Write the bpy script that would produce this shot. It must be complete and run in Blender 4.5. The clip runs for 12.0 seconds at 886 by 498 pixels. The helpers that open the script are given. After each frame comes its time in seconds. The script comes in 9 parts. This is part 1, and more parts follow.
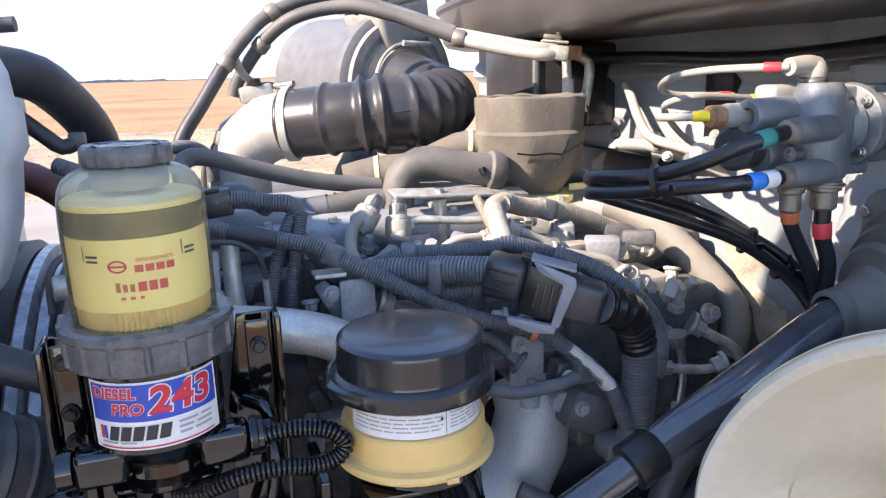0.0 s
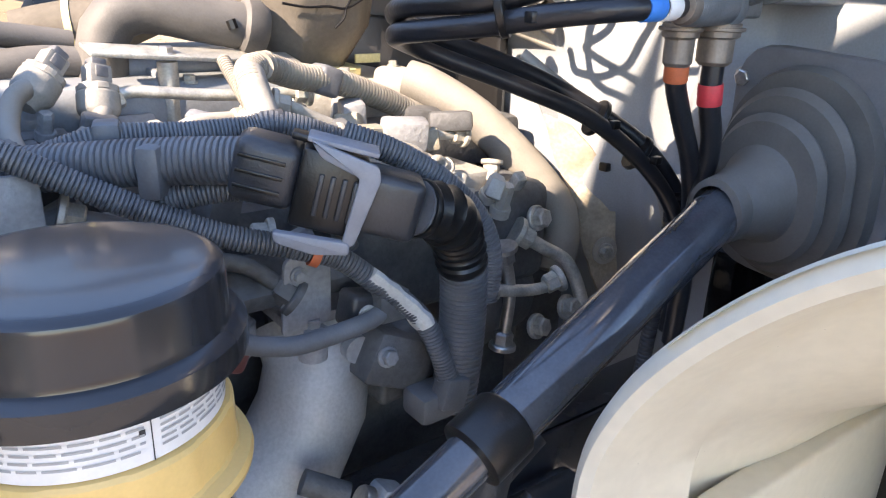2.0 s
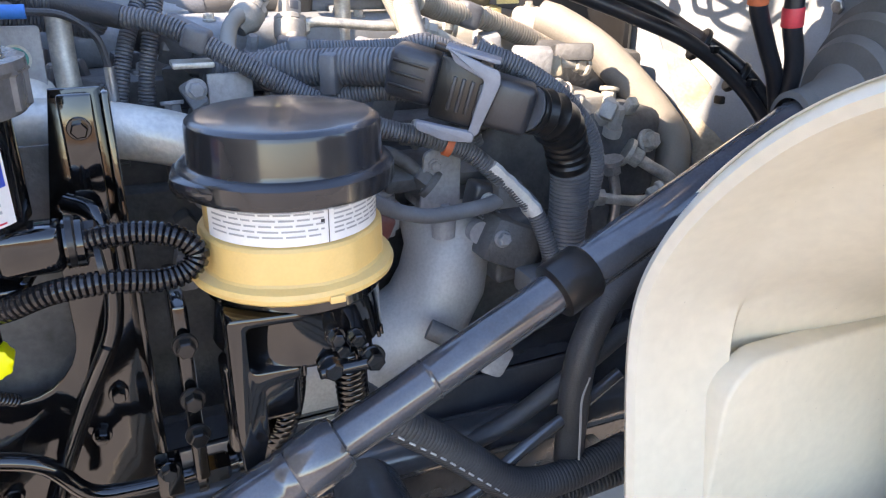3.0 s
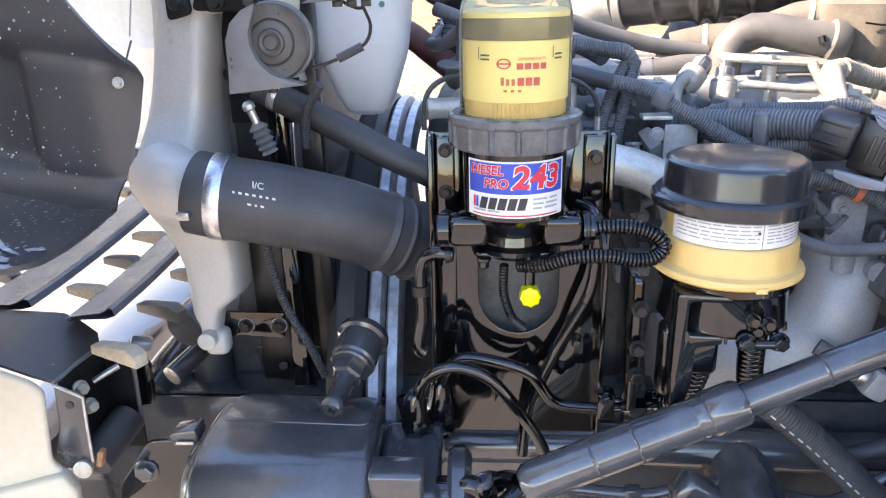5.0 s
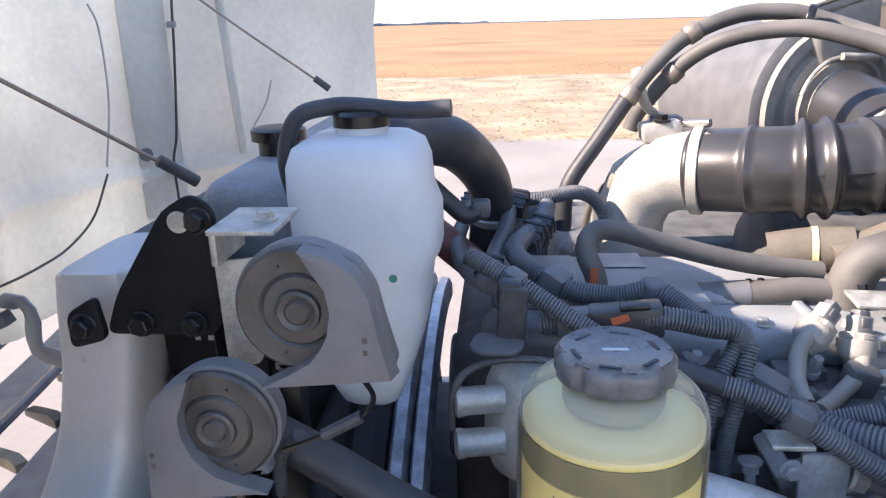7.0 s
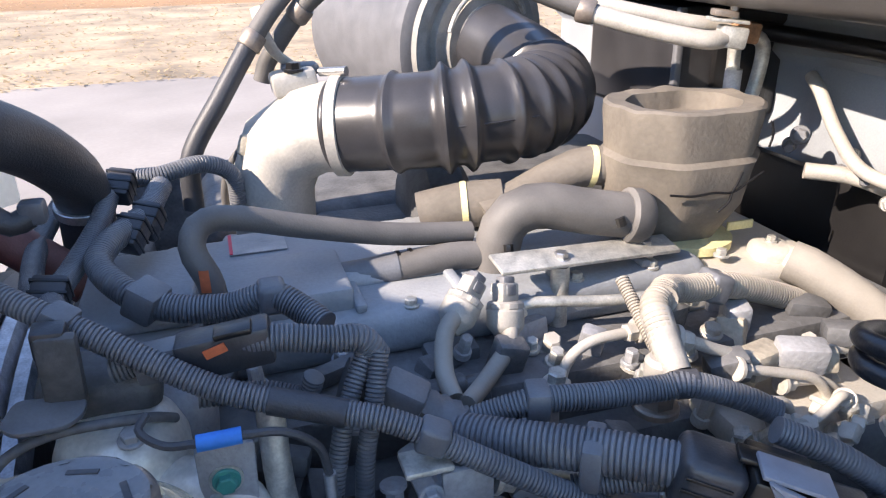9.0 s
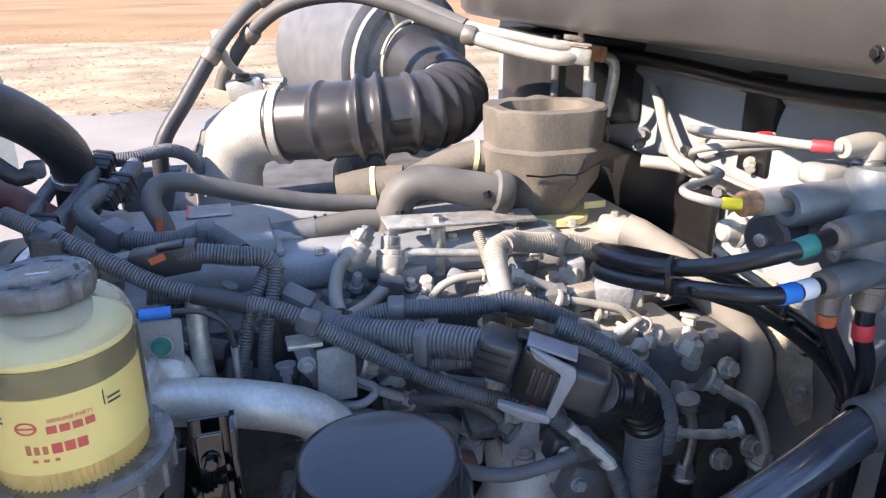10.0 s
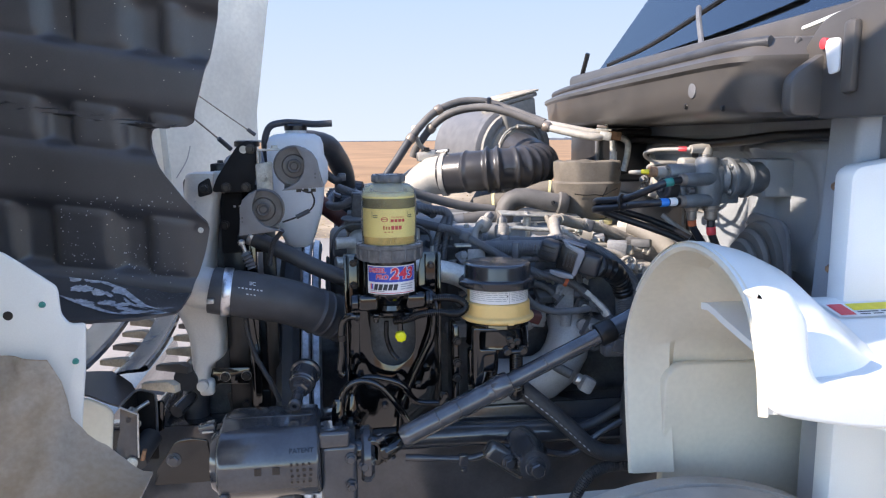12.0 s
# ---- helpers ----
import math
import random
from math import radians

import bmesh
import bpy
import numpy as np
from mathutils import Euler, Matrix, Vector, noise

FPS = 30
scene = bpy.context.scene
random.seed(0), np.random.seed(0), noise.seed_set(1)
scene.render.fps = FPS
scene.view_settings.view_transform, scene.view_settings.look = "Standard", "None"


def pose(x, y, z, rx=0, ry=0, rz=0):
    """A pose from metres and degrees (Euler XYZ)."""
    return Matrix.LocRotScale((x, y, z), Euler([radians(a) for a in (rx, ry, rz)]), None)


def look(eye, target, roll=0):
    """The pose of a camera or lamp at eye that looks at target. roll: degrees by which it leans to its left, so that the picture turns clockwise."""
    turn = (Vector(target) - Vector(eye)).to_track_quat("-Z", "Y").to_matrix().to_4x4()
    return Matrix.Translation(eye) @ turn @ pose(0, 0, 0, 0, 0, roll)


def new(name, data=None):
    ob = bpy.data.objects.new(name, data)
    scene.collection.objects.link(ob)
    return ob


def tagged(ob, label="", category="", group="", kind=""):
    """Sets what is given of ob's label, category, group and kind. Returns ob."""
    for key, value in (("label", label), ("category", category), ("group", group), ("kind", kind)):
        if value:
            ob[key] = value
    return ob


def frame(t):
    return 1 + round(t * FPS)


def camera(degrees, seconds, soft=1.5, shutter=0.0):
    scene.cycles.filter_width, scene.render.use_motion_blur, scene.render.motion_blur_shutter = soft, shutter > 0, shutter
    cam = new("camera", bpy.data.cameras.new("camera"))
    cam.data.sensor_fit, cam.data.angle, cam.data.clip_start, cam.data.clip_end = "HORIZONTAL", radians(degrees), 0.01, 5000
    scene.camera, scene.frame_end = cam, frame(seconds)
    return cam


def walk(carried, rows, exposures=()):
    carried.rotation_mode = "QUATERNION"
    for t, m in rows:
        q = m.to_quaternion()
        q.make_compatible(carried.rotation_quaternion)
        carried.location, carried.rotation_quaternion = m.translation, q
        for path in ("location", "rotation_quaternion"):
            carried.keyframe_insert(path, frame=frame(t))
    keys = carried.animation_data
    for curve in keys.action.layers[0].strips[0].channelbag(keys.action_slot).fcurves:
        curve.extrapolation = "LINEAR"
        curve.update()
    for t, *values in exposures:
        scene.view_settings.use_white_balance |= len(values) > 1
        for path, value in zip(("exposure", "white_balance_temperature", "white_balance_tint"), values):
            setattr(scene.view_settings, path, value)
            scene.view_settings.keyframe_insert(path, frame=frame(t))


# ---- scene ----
cam = camera(63.4, 12.0, 1.2)
PATH = [
    (0, (0.167, 0.041, 1.633), (0.81, 1.873, 1.156), -1.6),
    (0.5, (0.234, 0.327, 1.663), (1.193, 2.019, 1.197), -1.2),
    (1, (0.296, 0.428, 1.61), (1.48, 1.955, 1.095), 0.2),
    (1.5, (0.305, 0.388, 1.555), (1.55, 1.834, 0.954), 1.8),
    (2, (0.298, 0.306, 1.525), (1.448, 1.789, 0.832), 2.1),
    (2.5, (0.268, 0.222, 1.511), (1.249, 1.792, 0.754), 1.6),
    (2.7, (0.255, 0.191, 1.507), (1.161, 1.798, 0.734), 1.3),
    (4.3, (0.133, -0.032, 1.514), (0.328, 1.81, 0.761), -0.3),
    (4.5, (0.114, -0.051, 1.518), (0.209, 1.806, 0.782), -0.6),
    (5, (0.087, -0.087, 1.56), (-0.032, 1.791, 0.883), -1.4),
    (5.5, (0.078, -0.065, 1.618), (-0.174, 1.826, 1.021), -1.7),
    (6, (0.057, 0.013, 1.683), (-0.238, 1.917, 1.148), -1.3),
    (6.5, (0.051, 0.151, 1.753), (-0.222, 2.056, 1.206), -1.7),
    (6.7, (0.049, 0.209, 1.775), (-0.192, 2.114, 1.215), -1.7),
    (8.3, (0.116, 0.522, 1.763), (0.443, 2.321, 0.951), -1.8),
    (8.5, (0.142, 0.512, 1.770), (0.530, 2.296, 0.953), -2.1),
    (9, (0.196, 0.461, 1.776), (0.746, 2.214, 0.986), -0.9),
    (9.5, (0.232, 0.348, 1.786), (0.855, 2.094, 1.037), -0.4),
    (10, (0.255, 0.165, 1.775), (0.808, 1.955, 1.075), -0.3),
    (10.5, (0.191, -0.035, 1.741), (0.637, 1.812, 1.119), 0.1),
    (11, (0.077, -0.269, 1.696), (0.44, 1.633, 1.195), -0.0),
    (11.5, (-0.004, -0.548, 1.687), (0.324, 1.388, 1.31), -0.4),
    (12, (0.001, -0.848, 1.653), (0.299, 1.107, 1.354), -0.5),
]
walk(cam, [(t, look(eye, target, roll)) for t, eye, target, roll in PATH], [(0, 2.22, 7150, 20), (1, 2.25, 7050, 19), (1.5, 2.48, 7500, 18), (2.5, 2.70, 7750, 20), (4.5, 3.02, 7550, 19), (5.5, 2.80, 7950, 21), (6.5, 2.33, 7520, 21), (8.5, 2.12, 6950, 19), (9.5, 2.12, 7000, 19), (10.5, 2.22, 7050, 19), (11.2, 2.2, 6950, 17), (12, 1.82, 6750, 17)])

# ---- light ----
SUN_AZ = Vector((-0.95, -0.22, 0.0)).normalized()
SUN_EL = radians(33)
world = bpy.data.worlds.new("world")
scene.world = world
world.use_nodes = True
wn = world.node_tree
sky = wn.nodes.new("ShaderNodeTexSky")
sky.sky_type = "NISHITA"
sky.sun_disc = False
sky.sun_elevation = SUN_EL
sky.sun_rotation = math.atan2(SUN_AZ.x, SUN_AZ.y)
sky.air_density, sky.dust_density, sky.ozone_density = 1.0, 0.0, 4.0
back = wn.nodes["Background"]
back.inputs["Strength"].default_value = 0.125
wn.links.new(sky.outputs["Color"], back.inputs["Color"])

sun = new("sun", bpy.data.lights.new("sun", "SUN"))
sun.data.energy, sun.data.angle, sun.data.color = 2.8, radians(0.53), (1.0, 0.93, 0.82)
sun.matrix_world = look((0, 0, 0), -(SUN_AZ * math.cos(SUN_EL) + Vector((0, 0, math.sin(SUN_EL)))))


# ---- materials ----
def material(name, colour, rough=0.5, metal=0.0, vary=0.25, scale=30.0, bump=0.15, fine=400.0, dust_sheen=0.0,
             dust_sheen_colour=(0.40, 0.34, 0.26), spec=0.5, translucent=0.0, coat=0.0, speckle=0.0):
    """A surface with broad and fine variation, grain relief and, if asked, a dusty film settled on its upper sides,
    which also paints in sky sheen.
    """
    m = bpy.data.materials.new(name)
    m.use_nodes = True
    t = m.node_tree
    n, l = t.nodes, t.links
    b = n["Principled BSDF"]
    co = n.new("ShaderNodeTexCoord")
    geo = n.new("ShaderNodeNewGeometry")
    broad, grain = n.new("ShaderNodeTexNoise"), n.new("ShaderNodeTexNoise")
    broad.inputs["Scale"].default_value, broad.inputs["Detail"].default_value = scale, 5.0
    grain.inputs["Scale"].default_value, grain.inputs["Detail"].default_value = fine, 3.0
    for g in (broad, grain):
        l.new(geo.outputs["Position"], g.inputs["Vector"])
    ramp = n.new("ShaderNodeMapRange")
    ramp.inputs["From Min"].default_value, ramp.inputs["From Max"].default_value = 0.3, 0.7
    ramp.inputs["To Min"].default_value, ramp.inputs["To Max"].default_value = 1 - vary, 1 + vary
    l.new(broad.outputs["Fac"], ramp.inputs["Value"])
    mul = n.new("ShaderNodeMix")
    mul.data_type, mul.blend_type = "RGBA", "MULTIPLY"
    mul.inputs["Factor"].default_value = 1.0
    mul.inputs["A"].default_value = (*colour, 1)
    l.new(ramp.outputs["Result"], mul.inputs["B"])
    speck = n.new("ShaderNodeMapRange")
    speck.inputs["From Min"].default_value, speck.inputs["From Max"].default_value = 0.32, 0.68
    speck.inputs["To Min"].default_value, speck.inputs["To Max"].default_value = 1 - vary * 0.4, 1 + vary * 0.4
    l.new(grain.outputs["Fac"], speck.inputs["Value"])
    mul2 = n.new("ShaderNodeMix")
    mul2.data_type, mul2.blend_type = "RGBA", "MULTIPLY"
    mul2.inputs["Factor"].default_value = 1.0
    l.new(mul.outputs["Result"], mul2.inputs["A"])
    l.new(speck.outputs["Result"], mul2.inputs["B"])
    out = mul2.outputs["Result"]
    rough_out = None
    if dust_sheen:
        sep = n.new("ShaderNodeSeparateXYZ")
        l.new(geo.outputs["Normal"], sep.inputs["Vector"])
        up = n.new("ShaderNodeMapRange")
        up.inputs["From Min"].default_value, up.inputs["From Max"].default_value = -0.4, 0.9
        up.inputs["To Min"].default_value, up.inputs["To Max"].default_value = 0.25, 1.0
        l.new(sep.outputs["Z"], up.inputs["Value"])
        nz = n.new("ShaderNodeMapRange")
        nz.inputs["From Min"].default_value, nz.inputs["From Max"].default_value = 0.25, 0.75
        nz.inputs["To Min"].default_value, nz.inputs["To Max"].default_value = dust_sheen * 0.45, min(1.0, dust_sheen * 1.3)
        l.new(broad.outputs["Fac"], nz.inputs["Value"])
        fac = n.new("ShaderNodeMath")
        fac.operation = "MULTIPLY"
        fac.use_clamp = True
        l.new(up.outputs["Result"], fac.inputs[0])
        l.new(nz.outputs["Result"], fac.inputs[1])
        mix = n.new("ShaderNodeMix")
        mix.data_type = "RGBA"
        l.new(fac.outputs[0], mix.inputs["Factor"])
        l.new(out, mix.inputs["A"])
        mix.inputs["B"].default_value = (*dust_sheen_colour, 1)
        out = mix.outputs["Result"]
        rr = n.new("ShaderNodeMapRange")
        rr.inputs["To Min"].default_value, rr.inputs["To Max"].default_value = rough, 0.9
        l.new(fac.outputs[0], rr.inputs["Value"])
        rough_out = rr.outputs["Result"]
    if speckle:
        vor = n.new("ShaderNodeTexVoronoi")
        vor.inputs["Scale"].default_value = 55.0
        l.new(geo.outputs["Position"], vor.inputs["Vector"])
        lt = n.new("ShaderNodeMath")
        lt.operation = "LESS_THAN"
        lt.inputs[1].default_value = speckle
        l.new(vor.outputs["Distance"], lt.inputs[0])
        sm = n.new("ShaderNodeMix")
        sm.data_type = "RGBA"
        l.new(lt.outputs[0], sm.inputs["Factor"])
        l.new(out, sm.inputs["A"])
        sm.inputs["B"].default_value = (0.5, 0.46, 0.38, 1)
        out = sm.outputs["Result"]
    l.new(out, b.inputs["Base Color"])
    b.inputs["Metallic"].default_value = metal
    b.inputs["Specular IOR Level"].default_value = spec
    b.inputs["Coat Weight"].default_value = coat
    b.inputs["Coat Roughness"].default_value = 0.08
    if rough_out is None:
        rm = n.new("ShaderNodeMapRange")
        rm.inputs["From Min"].default_value, rm.inputs["From Max"].default_value = 0.3, 0.7
        rm.inputs["To Min"].default_value, rm.inputs["To Max"].default_value = max(0.03, rough * 0.8), min(1.0, rough * 1.25)
        l.new(grain.outputs["Fac"], rm.inputs["Value"])
        rough_out = rm.outputs["Result"]
    l.new(rough_out, b.inputs["Roughness"])
    if bump:
        bp = n.new("ShaderNodeBump")
        bp.inputs["Strength"].default_value, bp.inputs["Distance"].default_value = bump, 0.002
        l.new(grain.outputs["Fac"], bp.inputs["Height"])
        l.new(bp.outputs["Normal"], b.inputs["Normal"])
    if translucent:
        tr = n.new("ShaderNodeBsdfTranslucent")
        l.new(out, tr.inputs["Color"])
        ms = n.new("ShaderNodeMixShader")
        ms.inputs["Fac"].default_value = translucent
        l.new(b.outputs[0], ms.inputs[1])
        l.new(tr.outputs[0], ms.inputs[2])
        l.new(ms.outputs[0], n["Material Output"].inputs["Surface"])
    return m


def clear(name, tint, gloss=0.05, ior=1.45, haze=0.0):
    """Thin clear plastic or glass: tinted, with a gloss at grazing angles."""
    m = bpy.data.materials.new(name)
    m.use_nodes = True
    n, l = m.node_tree.nodes, m.node_tree.links
    n.remove(n["Principled BSDF"])
    tr, gl, ms, fr = (n.new("ShaderNodeBsdfTransparent"), n.new("ShaderNodeBsdfGlossy"), n.new("ShaderNodeMixShader"), n.new("ShaderNodeFresnel"))
    tr.inputs["Color"].default_value = (*tint, 1)
    gl.inputs["Roughness"].default_value = gloss
    fr.inputs["IOR"].default_value = ior
    l.new(fr.outputs[0], ms.inputs["Fac"])
    l.new(tr.outputs[0], ms.inputs[1])
    l.new(gl.outputs[0], ms.inputs[2])
    last = ms.outputs[0]
    if haze:
        df, mh = n.new("ShaderNodeBsdfDiffuse"), n.new("ShaderNodeMixShader")
        df.inputs["Color"].default_value = (0.8, 0.78, 0.68, 1)
        mh.inputs["Fac"].default_value = haze
        l.new(last, mh.inputs[1])
        l.new(df.outputs[0], mh.inputs[2])
        last = mh.outputs[0]
    l.new(last, n["Material Output"].inputs["Surface"])
    return m


DUST = (0.42, 0.36, 0.28)
# two loom colours: darker for looms in shade, paler and dusty for sunlit ones
loom_plastic = material("loom_plastic", (0.08, 0.087, 0.102), 0.32, dust_sheen=0.3, scale=25, dust_sheen_colour=(0.30, 0.29, 0.27))
loom_dusty_sunlit = material("loom_dusty_sunlit", (0.16, 0.15, 0.135), 0.6, dust_sheen=0.8, scale=25, dust_sheen_colour=DUST)
black_plastic = material("black_plastic", (0.022, 0.025, 0.032), 0.32, dust_sheen=0.07, scale=40)
collar_plastic = material("collar_plastic", (0.11, 0.113, 0.12), 0.24, dust_sheen=0.06, scale=60, bump=0.03)
rubber = material("rubber", (0.034, 0.036, 0.042), 0.45, dust_sheen=0.14, scale=18, dust_sheen_colour=(0.2, 0.19, 0.18), bump=0.25)
rubber_dusty = material("rubber_dusty", (0.065, 0.063, 0.062), 0.5, dust_sheen=0.45, scale=14, dust_sheen_colour=(0.27, 0.245, 0.215))
hose_tan = material("hose_tan", (0.15, 0.138, 0.12), 0.55, dust_sheen=0.75, scale=12, dust_sheen_colour=(0.36, 0.325, 0.275))
hose_bare = material("hose_bare", (0.011, 0.012, 0.016), 0.3, dust_sheen=0.02, scale=20)
intake_rubber = material("intake_rubber", (0.028, 0.028, 0.031), 0.28, dust_sheen=0.09, scale=14, dust_sheen_colour=(0.25, 0.22, 0.19), bump=0.05)
gloss_black = material("gloss_black", (0.0045, 0.0045, 0.005), 0.05, vary=0.1, dust_sheen=0.0, scale=45, bump=0.06, fine=120, coat=0.6)
# pale blue film on the upper sides paints in the sky's reflection
gear_black = material("gear_black", (0.034, 0.036, 0.042), 0.15, vary=0.2, dust_sheen=0.1, scale=14, bump=0.18, fine=150, coat=0.9, dust_sheen_colour=(0.26, 0.27, 0.30))
# bluish film on top: sky sheen painted into the lid's colour over a little dust
lid_black = material("lid_black", (0.007, 0.007, 0.008), 0.13, vary=0.1, scale=6, bump=0.0, fine=300, dust_sheen=0.13, dust_sheen_colour=(0.19, 0.205, 0.235), coat=0.3)
wet_black = material("wet_black", (0.008, 0.008, 0.010), 0.16, vary=0.15, scale=40, bump=0.1, fine=200, dust_sheen=0.03)
dull_black = material("dull_black", (0.010, 0.010, 0.011), 0.6, vary=0.2, scale=30, bump=0.1, spec=0.2)
slat_blue = material("slat_blue", (0.13, 0.15, 0.19), 0.14, vary=0.2, scale=20, bump=0.05, dust_sheen=0.1, dust_sheen_colour=(0.25, 0.27, 0.3), coat=0.4)
housing_alu = material("housing_alu", (0.66, 0.64, 0.58), 0.33, metal=0.35, scale=14, vary=0.25, bump=0.25, fine=200, dust_sheen=0.12, dust_sheen_colour=(0.34, 0.33, 0.31))
# the shaft's pale film likewise puts sky sheen into its colour
shaft_paint = material("shaft_paint", (0.045, 0.048, 0.057), 0.1, vary=0.25, scale=25, dust_sheen=0.06, bump=0.04, coat=1.0, dust_sheen_colour=(0.32, 0.33, 0.35))
satin_black = material("satin_black", (0.007, 0.007, 0.008), 0.3, vary=0.2, dust_sheen=0.02, scale=30, bump=0.1)
liner_plastic = material("liner_plastic", (0.03, 0.032, 0.04), 0.3, vary=0.2, scale=7, bump=0.08, dust_sheen=0.1, speckle=0.05)
cast_alu = material("cast_alu", (0.47, 0.47, 0.465), 0.45, metal=0.3, scale=9, vary=0.25, bump=0.15, fine=260, dust_sheen=0.35, dust_sheen_colour=(0.36, 0.345, 0.32))
tank_alu = material("tank_alu", (0.60, 0.585, 0.555), 0.42, metal=0.2, scale=7, vary=0.09, bump=0.35, fine=240, dust_sheen=0.25, dust_sheen_colour=(0.40, 0.39, 0.37))
dusty_alu = material("dusty_alu", (0.5, 0.48, 0.44), 0.55, metal=0.5, scale=13, vary=0.2, bump=0.35, fine=240, dust_sheen=0.65, dust_sheen_colour=(0.52, 0.47, 0.39))
steel = material("steel", (0.5, 0.5, 0.5), 0.32, metal=0.9, scale=60, vary=0.25, bump=0.1, dust_sheen=0.1)
zinc = material("zinc", (0.48, 0.47, 0.43), 0.42, metal=0.6, scale=60, vary=0.35, bump=0.1, dust_sheen=0.35, dust_sheen_colour=(0.52, 0.48, 0.4))
ring_alu = material("ring_alu", (0.62, 0.64, 0.68), 0.35, metal=0.7, scale=45, vary=0.35, bump=0.2, dust_sheen=0.12, dust_sheen_colour=(0.25, 0.24, 0.23))
polished = material("polished", (0.66, 0.66, 0.68), 0.32, metal=1.0, scale=40, vary=0.15, bump=0.05)
pipe_dusty = material("pipe_dusty", (0.43, 0.405, 0.36), 0.6, metal=0.3, scale=35, vary=0.25, bump=0.15, dust_sheen=0.7, dust_sheen_colour=(0.44, 0.40, 0.34))
engine_grey = material("engine_grey", (0.33, 0.335, 0.345), 0.55, metal=0.3, scale=14, vary=0.3, bump=0.5, fine=200, dust_sheen=0.35, dust_sheen_colour=(0.30, 0.29, 0.28))
engine_dark = material("engine_dark", (0.07, 0.073, 0.078), 0.6, metal=0.2, scale=20, vary=0.4, bump=0.6, fine=160, dust_sheen=0.35, dust_sheen_colour=(0.27, 0.26, 0.245))
cover_grey = material("cover_grey", (0.27, 0.30, 0.33), 0.5, metal=0.2, scale=10, vary=0.2, bump=0.3, fine=220, dust_sheen=0.45, dust_sheen_colour=(0.36, 0.34, 0.31))
tan_dirt = material("tan_dirt", (0.40, 0.35, 0.27), 0.8, scale=20, vary=0.35, bump=0.5, fine=180)
foam_brown = material("foam_brown", (0.145, 0.125, 0.10), 0.85, scale=18, vary=0.2, bump=0.4, fine=150, dust_sheen=0.2, dust_sheen_colour=(0.22, 0.19, 0.155))
yellow_band = material("yellow_band", (0.66, 0.60, 0.30), 0.6, scale=40, vary=0.2, dust_sheen=0.2)
white_paint = material("white_paint", (0.75, 0.75, 0.72), 0.35, vary=0.05, scale=4, bump=0.03, dust_sheen=0.05, coat=0.3)
# white paint dimmed and warmed: the arch's shade and glow are in its colour
arch_paint_shaded = material("arch_paint_shaded", (0.66, 0.61, 0.50), 0.45, vary=0.08, scale=5, bump=0.06, fine=90, speckle=0.035, dust_sheen=0.12, dust_sheen_colour=(0.55, 0.5, 0.4))
hood_fibre = material("hood_fibre", (0.74, 0.73, 0.68), 0.5, vary=0.12, scale=3.5, bump=0.1, fine=60, translucent=0.34)
fire_paint = material("fire_paint", (0.27, 0.292, 0.315), 0.5, vary=0.14, scale=5, bump=0.06, dust_sheen=0.22, dust_sheen_colour=(0.5, 0.48, 0.44))
white_plastic = material("white_plastic", (0.84, 0.87, 0.89), 0.35, vary=0.06, scale=12, bump=0.04, translucent=0.35, dust_sheen=0.05)
dusty_plastic = material("dusty_plastic", (0.24, 0.232, 0.215), 0.6, vary=0.2, scale=40, bump=0.2, dust_sheen=0.45, dust_sheen_colour=(0.42, 0.38, 0.32))
cream_plastic = material("cream_plastic", (0.80, 0.53, 0.19), 0.35, vary=0.05, scale=25, bump=0.06, dust_sheen=0.08, dust_sheen_colour=(0.7, 0.6, 0.42))
label_white = material("label_white", (0.78, 0.76, 0.74), 0.5, vary=0.05, scale=40, bump=0.02)
label_grey = material("label_grey", (0.38, 0.38, 0.38), 0.5, vary=0.25, scale=50, bump=0.02, dust_sheen=0.3)
label_blue = material("label_blue", (0.03, 0.07, 0.42), 0.4, vary=0.1, scale=40, bump=0.02)
label_red = material("label_red", (0.62, 0.03, 0.06), 0.4, vary=0.08, scale=40, bump=0.02)
print_dark = material("print_dark", (0.03, 0.03, 0.035), 0.5, vary=0.1, bump=0.0)
print_grey = material("print_grey", (0.36, 0.36, 0.36), 0.5, vary=0.1, bump=0.0)
lime_white = material("lime_white", (0.38, 0.395, 0.42), 0.8, vary=0.35, scale=90, bump=0.1)
print_pale = material("print_pale", (0.55, 0.57, 0.6), 0.6, vary=0.1, bump=0.0)
neck_haze = material("neck_haze", (0.55, 0.53, 0.40), 0.3, vary=0.08, scale=40, bump=0.05, translucent=0.5)
paper_yellow = material("paper_yellow", (0.95, 0.84, 0.50), 0.6, vary=0.06, scale=20, bump=0.05)
pleat_tan = material("pleat_tan", (0.80, 0.60, 0.28), 0.7, vary=0.15, scale=60, bump=0.1)
olive_band = material("olive_band", (0.17, 0.15, 0.08), 0.2, vary=0.2, scale=30, bump=0.05)
milky_shell = clear("milky_shell", (0.95, 0.92, 0.74), 0.06, 1.3, 0.26)
fuel_shell = clear("fuel_shell", (0.95, 0.91, 0.66), 0.03, 1.3, 0.09)
window_glass = clear("window_glass", (0.42, 0.52, 0.62), 0.02, 3.4)
tag_blue = material("tag_blue", (0.02, 0.20, 0.62), 0.45, vary=0.1, scale=80, bump=0.03)
tag_green = material("tag_green", (0.03, 0.22, 0.19), 0.45, vary=0.1, scale=80, bump=0.03)
tag_red = material("tag_red", (0.65, 0.05, 0.06), 0.45, vary=0.1, scale=80, bump=0.03)
tag_yellow = material("tag_yellow", (0.75, 0.60, 0.02), 0.45, vary=0.1, scale=80, bump=0.03)
